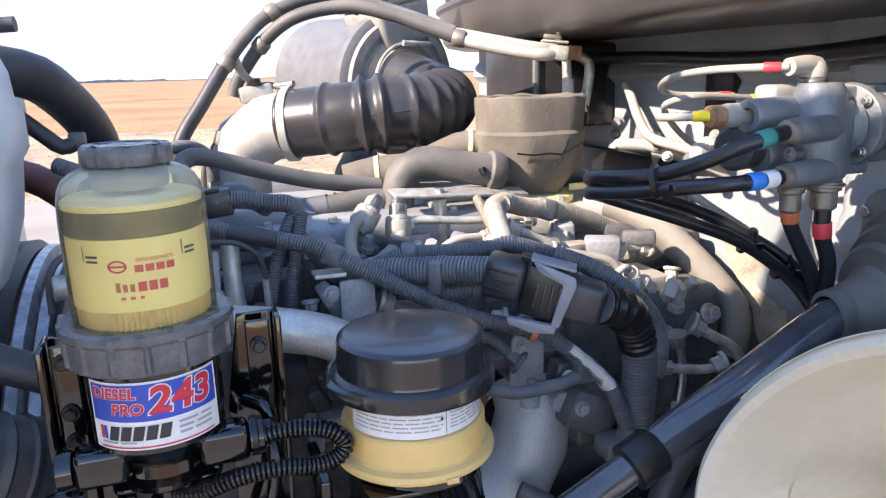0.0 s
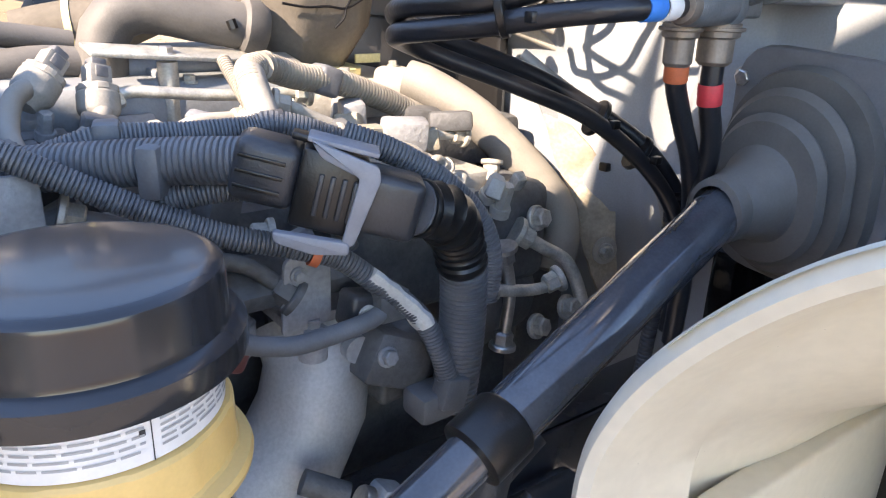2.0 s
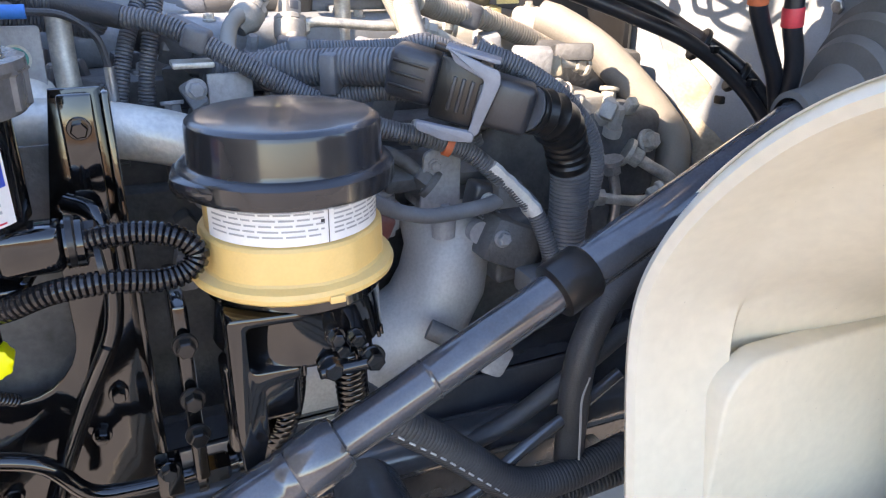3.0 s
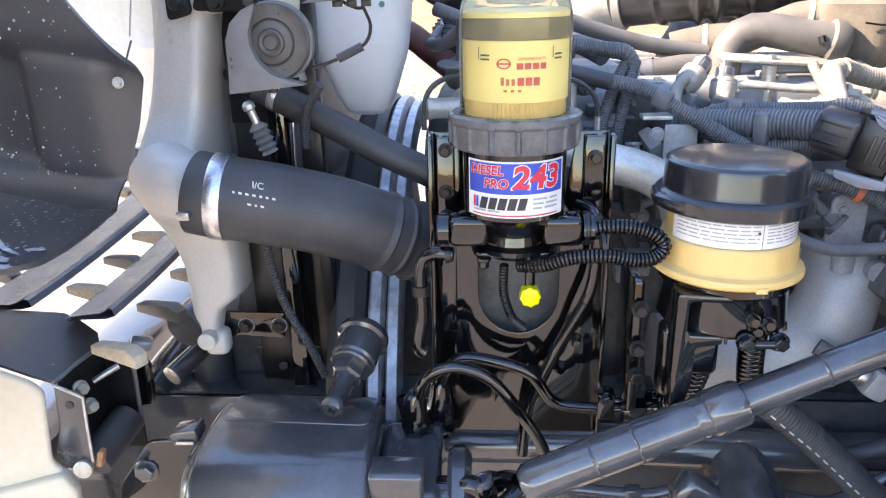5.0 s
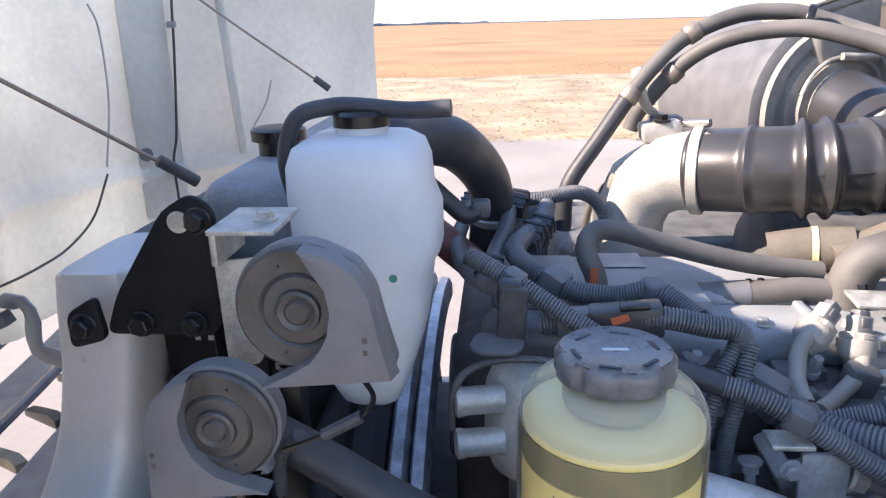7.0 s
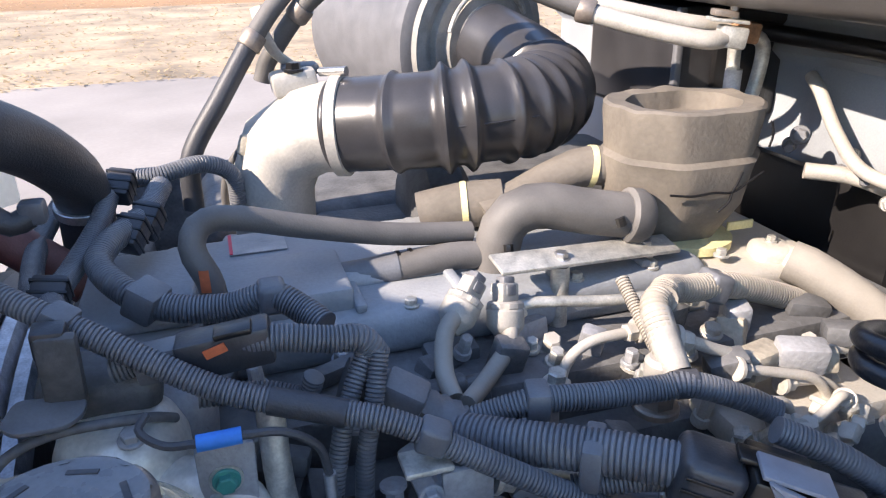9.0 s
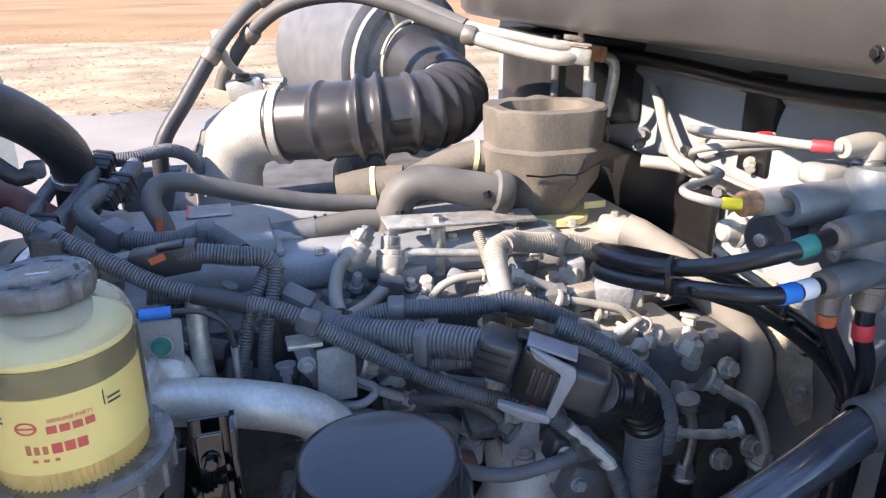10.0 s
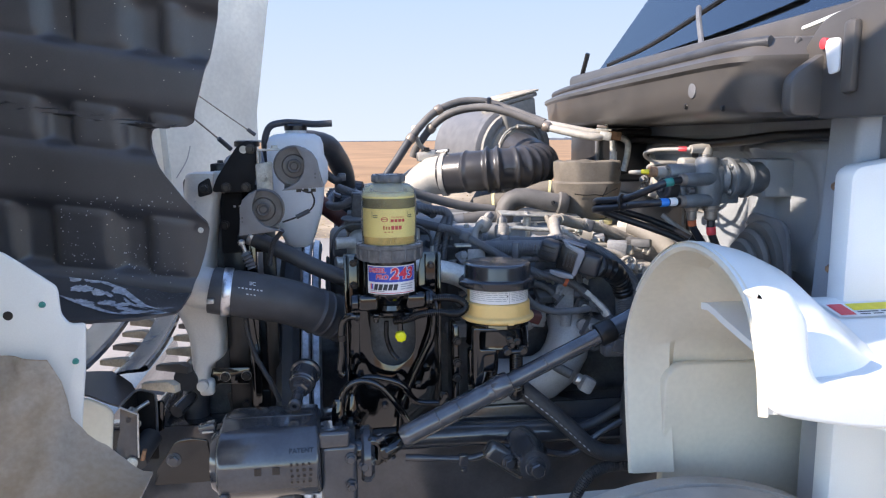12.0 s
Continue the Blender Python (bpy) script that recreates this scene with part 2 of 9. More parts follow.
tag_orange = material("tag_orange", (0.55, 0.13, 0.05), 0.5, vary=0.15, scale=80, bump=0.03)
yellow_plug = material("yellow_plug", (0.80, 0.76, 0.0), 0.4, vary=0.05, bump=0.02)
red_oxide = material("red_oxide", (0.16, 0.035, 0.035), 0.5, vary=0.25, scale=25, bump=0.2, dust_sheen=0.25)
rust = material("rust", (0.32, 0.16, 0.08), 0.8, vary=0.4, scale=60, bump=0.5, dust_sheen=0.15)
brass = material("brass", (0.24, 0.20, 0.17), 0.45, metal=0.6, vary=0.2, scale=60, dust_sheen=0.25)
white_tube = material("white_tube", (0.29, 0.277, 0.255), 0.5, vary=0.1, scale=25, bump=0.05, dust_sheen=0.3)
horn_disc = material("horn_disc", (0.06, 0.058, 0.058), 0.36, metal=0.35, vary=0.3, scale=35, bump=0.12, dust_sheen=0.2, dust_sheen_colour=(0.24, 0.22, 0.20))
horn_grey = material("horn_grey", (0.12, 0.122, 0.13), 0.45, vary=0.15, scale=30, bump=0.15, dust_sheen=0.25, dust_sheen_colour=(0.27, 0.26, 0.25))
valve_grey = material("valve_grey", (0.13, 0.145, 0.16), 0.42, metal=0.3, vary=0.18, scale=30, bump=0.25, fine=260, dust_sheen=0.25, dust_sheen_colour=(0.42, 0.41, 0.39))
tape_silver = material("tape_silver", (0.62, 0.62, 0.60), 0.35, metal=0.2, vary=0.15, scale=60, bump=0.2)
clip_white = material("clip_white", (0.25, 0.25, 0.27), 0.45, vary=0.1, scale=60, bump=0.05)
tyre_rubber = material("tyre_rubber", (0.30, 0.28, 0.25), 0.85, vary=0.2, scale=12, bump=0.4, dust_sheen=0.5, dust_sheen_colour=(0.5, 0.46, 0.40))
cowl_plastic = material("cowl_plastic", (0.05, 0.047, 0.045), 0.3, vary=0.2, scale=6, bump=0.08, dust_sheen=0.2, dust_sheen_colour=(0.26, 0.22, 0.18))
field_straw = material("field_straw", (0.34, 0.19, 0.085), 0.95, vary=0.3, scale=0.12, bump=0.6, fine=3.0)
verge_straw = material("verge_straw", (0.36, 0.27, 0.17), 0.95, vary=0.4, scale=0.7, bump=0.6, fine=9.0)
road_dirt = material("road_dirt", (0.30, 0.262, 0.225), 0.95, vary=0.18, scale=0.5, bump=0.5, fine=20.0)
# distance haze is mixed into the trees' colour as grey-blue
wood_far_hazed = material("wood_far_hazed", (0.17, 0.19, 0.22), 0.9, vary=0.3, scale=0.02, bump=0.0)
flap_dirt = material("flap_dirt", (0.5, 0.49, 0.47), 0.45, vary=0.3, scale=6, bump=0.2, fine=120, dust_sheen=0.8, dust_sheen_colour=(0.42, 0.25, 0.09), translucent=0.3)
straw_leaf = material("straw_leaf", (0.46, 0.35, 0.21), 0.9, vary=0.3, scale=1.3, bump=0.0, translucent=0.5)


# ---- building helpers ----
PLACE = {}


def thing(name, label, category, at, group="", kind=""):
    ob = new(name)
    ob.location = at
    ob.empty_display_size = 0.02
    PLACE[ob.name] = Vector(at)
    return tagged(ob, label, category, group, kind)


def mesh_of(bm, name, mats, angle=38):
    bmesh.ops.recalc_face_normals(bm, faces=bm.faces[:])
    pts = [v.co for v in bm.verts]
    lo = Vector([min(p[i] for p in pts) for i in range(3)])
    hi = Vector([max(p[i] for p in pts) for i in range(3)])
    c = (lo + hi) / 2
    bmesh.ops.translate(bm, vec=-c, verts=bm.verts[:])
    me = bpy.data.meshes.new(name)
    bm.to_mesh(me)
    bm.free()
    for m in (mats if isinstance(mats, (list, tuple)) else [mats]):
        me.materials.append(m)
    me.shade_smooth()
    me.set_sharp_from_angle(angle=radians(angle))
    return me, c


def part(name, bm, mats, parent, label="", angle=38):
    """Links a bmesh, given in world metres, as one mesh object under a thing or a part."""
    me, c = mesh_of(bm, name, mats, angle)
    ob = new(name, me)
    ob.parent = parent
    ob.location = c - PLACE[parent.name]
    PLACE[ob.name] = c
    return tagged(ob, label)


def solo(name, bm, mats, label, category, group="", kind="", angle=38):
    me, c = mesh_of(bm, name, mats, angle)
    ob = new(name, me)
    ob.location = c
    PLACE[ob.name] = c
    return tagged(ob, label, category, group, kind)


def spline(pts, step):
    """Points at even steps along a smooth line through pts."""
    p = [Vector(q) for q in pts]
    p = [p[0] * 2 - p[1], *p, p[-1] * 2 - p[-2]]
    fine = []
    for a, b, c, d in zip(p, p[1:], p[2:], p[3:]):
        for k in range(14):
            u = k / 14
            fine.append(0.5 * ((2 * b) + (c - a) * u + (2 * a - 5 * b + 4 * c - d) * u * u + (3 * b - a - 3 * c + d) * u ** 3))
    fine.append(p[-2].copy())
    run = [0.0]
    for a, b in zip(fine, fine[1:]):
        run.append(run[-1] + (b - a).length)
    n = max(2, int(round(run[-1] / step)))
    out, j = [], 0
    for i in range(n + 1):
        s = run[-1] * i / n
        while j < len(run) - 2 and run[j + 1] < s:
            j += 1
        d = run[j + 1] - run[j]
        out.append(fine[j].lerp(fine[j + 1], (s - run[j]) / d if d > 1e-9 else 0))
    return out


def tube(bm, pts, r, n=12, step=None, rings=None, smooth=True, squash=1.0):
    """A round tube along pts. r: one radius or a function of 0..1. rings: (period, depth) of a corrugated loom."""
    if rings:
        line = spline(pts, rings[0] / 4)
    elif smooth:
        line = spline(pts, step or max(0.004, (r(0.5) if callable(r) else r) * 0.8))
    else:
        line = [Vector(q) for q in pts]
    up, last, loops = None, None, []
    for i, p in enumerate(line):
        d = (line[min(i + 1, len(line) - 1)] - line[max(i - 1, 0)]).normalized()
        if up is None:
            up = d.orthogonal().normalized()
        up = (up - d * up.dot(d)).normalized()
        side = d.cross(up)
        rad = r(i / (len(line) - 1)) if callable(r) else r
        if rings:
            rad -= rings[1] * (0, 0, 0, 1)[i % 4]
        loop = []
        for k in range(n):
            a = 2 * math.pi * k / n
            loop.append(bm.verts.new(p + (up * math.cos(a) * squash + side * math.sin(a)) * rad))
        if last:
            for k in range(n):
                bm.faces.new((last[k], last[(k + 1) % n], loop[(k + 1) % n], loop[k]))
        last = loop
        loops.append(loop)
    bm.faces.new(loops[0][::-1])
    bm.faces.new(loops[-1])
    return bm


def T(pts, r, **kw):
    return tube(bmesh.new(), pts, r, **kw)


def lathe(bm, prof, at=(0, 0, 0), axis=(0, 0, 1), n=48, caps=True, wobble=None):
    """Turns a profile of (radius, height) round an axis."""
    rot = Vector((0, 0, 1)).rotation_difference(Vector(axis)).to_matrix()
    at = Vector(at)
    last = None
    for j, (r, z) in enumerate(prof):
        loop = []
        for k in range(n):
            a = 2 * math.pi * k / n
            rr = r + (wobble(j, k) if wobble else 0)
            loop.append(bm.verts.new(at + rot @ Vector((rr * math.cos(a), rr * math.sin(a), z))))
        if last:
            for k in range(n):
                bm.faces.new((last[k], last[(k + 1) % n], loop[(k + 1) % n], loop[k]))
        elif caps:
            bm.faces.new(loop[::-1])
        last = loop
    if caps:
        bm.faces.new(last)
    return bm


def L(prof, at=(0, 0, 0), axis=(0, 0, 1), n=48, **kw):
    return lathe(bmesh.new(), prof, at, axis, n, **kw)


def add(bm, other):
    me = bpy.data.meshes.new("tmp")
    other.to_mesh(me)
    other.free()
    bm.from_mesh(me)
    bpy.data.meshes.remove(me)
    return bm


def box(size, m=None, bevel=0.002, seg=2, taper=None):
    """A bevelled block of that size, at the pose m or place m. taper: scale of its top in x and y."""
    b = bmesh.new()
    bmesh.ops.create_cube(b, size=1.0)
    for v in b.verts:
        if taper and v.co.z > 0:
            v.co.x *= taper[0]
            v.co.y *= taper[1]
        v.co = Vector((v.co.x * size[0], v.co.y * size[1], v.co.z * size[2]))
    if bevel:
        bmesh.ops.bevel(b, geom=b.edges[:], offset=bevel, segments=seg, affect="EDGES", profile=0.5)
    if m is not None:
        if not isinstance(m, Matrix):
            m = Matrix.Translation(m)
        bmesh.ops.transform(b, matrix=m, verts=b.verts[:])
    return b


def prism(poly, depth, m=None, bevel=0.002, seg=2):
    """A plate: an outline in x and y, depth thick along z, at the pose m."""
    b = bmesh.new()
    f = b.faces.new([b.verts.new((x, y, 0)) for x, y in poly])
    ext = bmesh.ops.extrude_face_region(b, geom=[f])
    bmesh.ops.translate(b, vec=(0, 0, depth), verts=[v for v in ext["geom"] if isinstance(v, bmesh.types.BMVert)])
    if bevel:
        sharp = [e for e in b.edges if len(e.link_faces) == 2 and e.calc_face_angle(0) > 0.7 and abs(e.verts[0].co.z - e.verts[1].co.z) < 1e-6]
        bmesh.ops.bevel(b, geom=sharp, offset=bevel, segments=seg, affect="EDGES", profile=0.5)
    if m is not None:
        bmesh.ops.transform(b, matrix=m, verts=b.verts[:])
    return b


def rounded(pts, r, n=5):
    """An outline with its corners rounded off."""
    out = []
    k = len(pts)
    for i in range(k):
        a, b, c = Vector(pts[i - 1]), Vector(pts[i]), Vector(pts[(i + 1) % k])
        rr = min(r, (a - b).length * 0.45, (c - b).length * 0.45)
        p, q = b + (a - b).normalized() * rr, b + (c - b).normalized() * rr
        for j in range(n + 1):
            u = j / n
            out.append(tuple((1 - u) ** 2 * p + 2 * u * (1 - u) * b + u * u * q))
    return out


def facing(y):
    """A pose whose x and y are the truck's length and height, and whose z points at the near side."""
    return Matrix(((1, 0, 0, 0), (0, 0, -1, y), (0, 1, 0, 0), (0, 0, 0, 1)))


def along(at, axis, spin=0.0):
    rot = Vector((0, 0, 1)).rotation_difference(Vector(axis)).to_matrix().to_4x4()
    return Matrix.Translation(at) @ rot @ pose(0, 0, 0, 0, 0, spin)


def hexa(r, h, at, axis, spin=0.0):
    """A hexagon head with its washer face."""
    b = bmesh.new()
    lathe(b, [(r * 1.35, 0), (r * 1.35, h * 0.22), (r * 1.25, h * 0.3)], n=18)
    lathe(b, [(r, h * 0.3), (r, h * 0.9), (r * 0.82, h)], n=6)
    bmesh.ops.transform(b, matrix=along(at, axis, spin), verts=b.verts[:])
    return b


def bolt(parent, at, axis=(0, -1, 0), r=0.006, h=0.009, mat=None, name="bolt"):
    return part(name, hexa(r, h, at, axis, spin=sum(at) * 700 % 60), mat or zinc, parent, angle=25)


def band(line_a, line_b, r, mat, parent, name="band", label=""):
    """A short ring round a tube, from one point of it to the next."""
    a, b = Vector(line_a), Vector(line_b)
    d = b - a
    w = d.length
    return part(name, L([(r * 0.97, 0), (r, w * 0.1), (r, w * 0.9), (r * 0.97, w)], a, d, n=24), mat, parent, label)


def letters(text, size, wrap, name, mat, parent, spread=1.0, bold=0.015, shear=0.0):
    """Raised print: the text, centred, laid on a surface by wrap(x, y)."""
    cu = bpy.data.curves.new("print", "FONT")
    cu.body, cu.size, cu.align_x, cu.align_y = text, size, "CENTER", "CENTER"
    cu.resolution_u = 3
    cu.offset, cu.shear = size * bold, shear
    ob = new("print", cu)
    me = bpy.data.meshes.new_from_object(ob.evaluated_get(bpy.context.evaluated_depsgraph_get()))
    bpy.data.objects.remove(ob)
    bm = bmesh.new()
    bm.from_mesh(me)
    bpy.data.meshes.remove(me)
    bmesh.ops.triangulate(bm, faces=bm.faces[:])
    for v in bm.verts:
        v.co = wrap(v.co.x * spread, v.co.y)
    return part(name, bm, mat, parent)


def sheet(wrap, x0, x1, y0, y1, nx=12, ny=2):
    """A thin label, laid on a surface by wrap(x, y)."""
    b = bmesh.new()
    g = [[b.verts.new(wrap(x0 + (x1 - x0) * i / nx, y0 + (y1 - y0) * j / ny)) for i in range(nx + 1)] for j in range(ny + 1)]
    for j in range(ny):
        for i in range(nx):
            b.faces.new((g[j][i], g[j][i + 1], g[j + 1][i + 1], g[j + 1][i]))
    return b


def bars(wrap, x0, x1, rows, h, rnd, words=(3, 7)):
    """Lines of print too small to read: rows of short bars."""
    b = bmesh.new()
    for y in rows:
        x = x0
        while x < x1 - h:
            w = min(rnd.uniform(words[0], words[1]) * h, x1 - x)
            add(b, sheet(wrap, x, x + w, y - h * 0.3, y + h * 0.3, 3, 1))
            x += w + h * 0.9
    return b


def on_drum(cx, cy, r, z, turn=0.0):
    """Wrap for the side of an upright drum, x running round it, seen from the near side."""
    return lambda x, y: Vector((cx + r * math.sin(x / r + turn), cy - r * math.cos(x / r + turn), z + y))


# ---- ground and distance ----
def flat(x0, x1, y0, y1, z, nx=1, ny=1, rough=0.0):
    b = bmesh.new()
    g = [[b.verts.new((x0 + (x1 - x0) * i / nx, y0 + (y1 - y0) * j / ny, z + rough * noise.noise((i * 0.9, j * 0.9, z)))) for i in range(nx + 1)] for j in range(ny + 1)]
    for j in range(ny):
        for i in range(nx):
            b.faces.new((g[j][i], g[j][i + 1], g[j + 1][i + 1], g[j + 1][i]))
    return b


solo("ground", flat(-3000, 3000, -3000, 3000, -0.03), field_straw, "flat harvested straw-coloured field to the horizon", "field", kind="structure")
solo("road", flat(-120, 120, -9, 11.6, 0.0, 160, 24, 0.02), road_dirt, "pale rutted dirt farm road beside the field", "road", kind="structure")
solo("verge", flat(-120, 120, 11.4, 26, -0.005, 120, 20, 0.06), verge_straw, "dry trampled grass verge along the dirt road", "verge", kind="structure")

rnd = random.Random(4)
b = bmesh.new()
for i in range(14000):
    x, y = rnd.uniform(-34, 14), 11.4 + 22 * rnd.random() ** 1.6
    h, a, w = rnd.uniform(0.012, 0.03) + 0.03, rnd.uniform(0, 6.28), rnd.uniform(0.02, 0.05)
    dx, dy = math.cos(a) * w, math.sin(a) * w
    tip = b.verts.new((x + rnd.uniform(-0.12, 0.12), y + rnd.uniform(-0.12, 0.12), h))
    b.faces.new((b.verts.new((x - dx, y - dy, 0.025)), b.verts.new((x + dx, y + dy, 0.025)), tip))
solo("dry_grass", b, straw_leaf, "dry straw and grass tufts on the verge", "grass", kind="stuff")

b = bmesh.new()
last = None
for i in range(700):
    x = -4200 + i * 12
    h = 7 + 6 * noise.noise((i * 0.11, 2, 0)) + 4 * noise.noise((i * 0.7, 5, 0))
    if noise.noise((i * 0.012, 9, 0)) < -0.12:
        h = 2.5
    row = (b.verts.new((x, 2600, -1)), b.verts.new((x, 2600, max(1.5, h))), b.verts.new((x, 2640, -1)), b.verts.new((x, 2640, max(1.5, h - 1))))
    if last:
        b.faces.new((last[0], row[0], row[1], last[1]))
        b.faces.new((last[1], row[1], row[3], last[3]))
    last = row
haze = bpy.data.materials.new("pale_sky")
haze.use_nodes = True
hn, hl = haze.node_tree.nodes, haze.node_tree.links
hn.remove(hn["Principled BSDF"])
h_geo, h_xyz, h_col, h_fade = hn.new("ShaderNodeNewGeometry"), hn.new("ShaderNodeSeparateXYZ"), hn.new("ShaderNodeValToRGB"), hn.new("ShaderNodeMapRange")
h_em, h_tr, h_mix = hn.new("ShaderNodeEmission"), hn.new("ShaderNodeBsdfTransparent"), hn.new("ShaderNodeMixShader")
h_range = hn.new("ShaderNodeMapRange")
h_range.inputs["From Max"].default_value = 1100.0
h_fade.inputs["From Min"].default_value, h_fade.inputs["From Max"].default_value = 900.0, 1650.0
h_col.color_ramp.elements[0].color = (0.220, 0.262, 0.298, 1)
h_col.color_ramp.elements[1].color = (0.105, 0.182, 0.315, 1)
hl.new(h_geo.outputs["Position"], h_xyz.inputs["Vector"])
hl.new(h_xyz.outputs["Z"], h_range.inputs["Value"])
hl.new(h_range.outputs["Result"], h_col.inputs["Fac"])
hl.new(h_col.outputs["Color"], h_em.inputs["Color"])
hl.new(h_xyz.outputs["Z"], h_fade.inputs["Value"])
hl.new(h_fade.outputs["Result"], h_mix.inputs["Fac"])
hl.new(h_em.outputs[0], h_mix.inputs[1])
hl.new(h_tr.outputs[0], h_mix.inputs[2])
hl.new(h_mix.outputs[0], hn["Material Output"].inputs["Surface"])
wall_ = bmesh.new()
ring_ = [(2900 * math.sin(radians(a)), 2900 * math.cos(radians(a))) for a in range(-75, 61, 3)]
for (xa, ya), (xb, yb) in zip(ring_, ring_[1:]):
    wall_.faces.new([wall_.verts.new(q) for q in ((xa, ya, -20), (xb, yb, -20), (xb, yb, 1700), (xa, ya, 1700))])
solo("sky_backdrop", wall_, haze, "pale clear sky low over the far field", "sky", kind="structure")
solo("far_woods", b, wood_far_hazed, "low line of distant trees on the horizon, haze blue in their colour", "trees", kind="stuff")


# ---- hood, tilted open ----
def edge_of(z, knots):
    for (z0, x0), (z1, x1) in zip(knots, knots[1:]):
        if z <= z1:
            return x0 + (x1 - x0) * max(0, z - z0) / (z1 - z0)
    return knots[-1][1]


# height of the hood's raised edge across the truck, unseen, shaped to shade the engine
CREST = [(-1, 2.72), (0.29, 2.69), (0.43, 2.54), (0.526, 2.47), (0.60, 2.42), (0.75, 2.36), (0.88, 2.32), (1.14, 2.22), (2.05, 2.15), (2.20, 2.6), (4, 2.6)]
hood = thing("hood", "open white fibreglass truck hood, sun glowing through", "hood", (-0.9, 1.3, 1.2))
plan = spline([(-0.40, -0.14, 0), (-0.50, 0.02, 0), (-0.70, 0.20, 0), (-0.93, 0.45, 0), (-1.02, 0.9, 0), (-1.04, 1.3, 0), (-0.99, 1.75, 0), (-0.90, 2.02, 0), (-0.70, 2.20, 0), (-0.52, 2.32, 0), (-0.325, 2.50, 0)], 0.02)
bm = bmesh.new()
rows = []
for j in range(61):
    v = j / 60
    row = []
    for i, p in enumerate(plan):
        u = i / (len(plan) - 1)
        z = 1.16 + v * (edge_of(p.y, CREST) - 1.16)
        d = (plan[min(i + 1, len(plan) - 1)] - plan[max(i - 1, 0)]).normalized()
        inn = Vector((-d.y, d.x, 0)) * -1
        s = 0.0
        for c, w, h in ((0.36, 0.012, 0.03), (0.56, 0.016, 0.04), (0.63, 0.01, 0.03), (0.47, 0.03, 0.015)):
            s += h / (1 + math.exp((abs(u - c) - w) * 420))
        s += 0.02 / (1 + math.exp((abs(z - 1.42) - 0.02) * 160))
        q = p + inn * s
        lean = -0.03 * (z - 1.7) if u < 0.75 else 0.145 * max(0.0, z - 1.78) * (u - 0.75) * 4
        row.append(bm.verts.new((q.x + lean, q.y, z)))
    rows.append(row)
for a, c in zip(rows, rows[1:]):
    for k in range(len(a) - 1):
        bm.faces.new((a[k], a[k + 1], c[k + 1], c[k]))
bm.normal_update()
bmesh.ops.solidify(bm, geom=bm.faces[:], thickness=0.006)
part("shell", bm, hood_fibre, hood)
# wiring clipped to the inside of the hood
part("stiffener", prism([(0, 1.30), (0.012, 1.34), (0.014, 2.14), (0, 2.15), (0.004, 2.1), (0.004, 1.34)], 0.115, Matrix(((0.707, 0.707, 0, -0.878), (-0.707, 0.707, 0, 2.052), (0, 0, 1, 0), (0, 0, 0, 1))) @ Matrix(((1, 0, 0, 0), (0, 0, 1, 0), (0, 1, 0, 0), (0, 0, 0, 1))), 0.004), hood_fibre, hood)
part("stiffener", T([(-0.655, 2.215, 1.45), (-0.66, 2.20, 1.62), (-0.668, 2.19, 1.85), (-0.675, 2.18, 2.10)], 0.020, n=12, squash=0.5), hood_fibre, hood)
part("wire", T([(-0.765, 2.13, 2.2), (-0.762, 2.13, 1.95), (-0.768, 2.12, 1.79), (-0.775, 2.118, 1.70), (-0.79, 2.106, 1.52), (-0.802, 2.095, 1.45), (-0.800, 2.09, 1.34)], 0.0035, n=8), black_plastic, hood, "thin black wire clipped along the hood")
for p in ((-0.768, 2.112, 1.79), (-0.80, 2.088, 1.435)):
    part("clip", box((0.022, 0.014, 0.016), p, 0.003), clip_white, hood)
part("wire", T([(-0.905, 1.985, 1.84), (-0.893, 1.995, 1.78), (-0.895, 1.992, 1.62), (-0.912, 1.965, 1.46)], 0.0025, n=6), print_grey, hood)
part("wire", T([(-0.985, 1.49, 1.295), (-0.966, 1.60, 1.287), (-0.950, 1.708, 1.292), (-0.932, 1.79, 1.310), (-0.912, 1.872, 1.358), (-0.893, 1.93, 1.45)], 0.003, n=6), black_plastic, hood)
part("wire", T([(-0.575, 2.262, 1.64), (-0.59, 2.245, 1.58), (-0.63, 2.225, 1.51)], 0.0025, n=6), print_grey, hood)
part("grommet", L([(0.017, 0), (0.017, 0.004), (0.009, 0.005), (0.008, 0.002)], (-0.853, 2.052, 1.475), (0.70, -0.71, 0), 24), horn_grey, hood)
part("hinge_arm", T([(-0.83, 1.30, 1.305), (-0.78, 1.30, 1.325), (-0.735, 1.30, 1.345)], 0.016, n=4), horn_grey, hood)
part("hinge_bracket", T([(-0.735, 1.30, 1.365), (-0.715, 1.30, 1.377), (-0.695, 1.30, 1.35), (-0.70, 1.30, 1.31), (-0.695, 1.30, 1.285), (-0.66, 1.30, 1.272), (-0.60, 1.30, 1.255)], 0.022, n=12, squash=0.35), fire_paint, hood)
part("hinge_plate", box((0.03, 0.16, 0.05), (-0.90, 0.86, 1.24), 0.008), zinc, hood)

# the wheel liner carried by the hood
EDGE = [(1.0, -0.285), (1.351, -0.281), (1.392, -0.267), (1.446, -0.250), (1.488, -0.2395), (1.503, -0.242), (1.544, -0.276), (1.605, -0.319), (1.640, -0.334), (1.662, -0.336),
        (1.674, -0.331), (1.6795, -0.320), (1.6825, -0.300), (1.6840, -0.270), (1.687, -0.262), (1.695, -0.2555), (1.741, -0.241), (1.825, -0.217), (1.918, -0.195), (2.3, -0.13)]
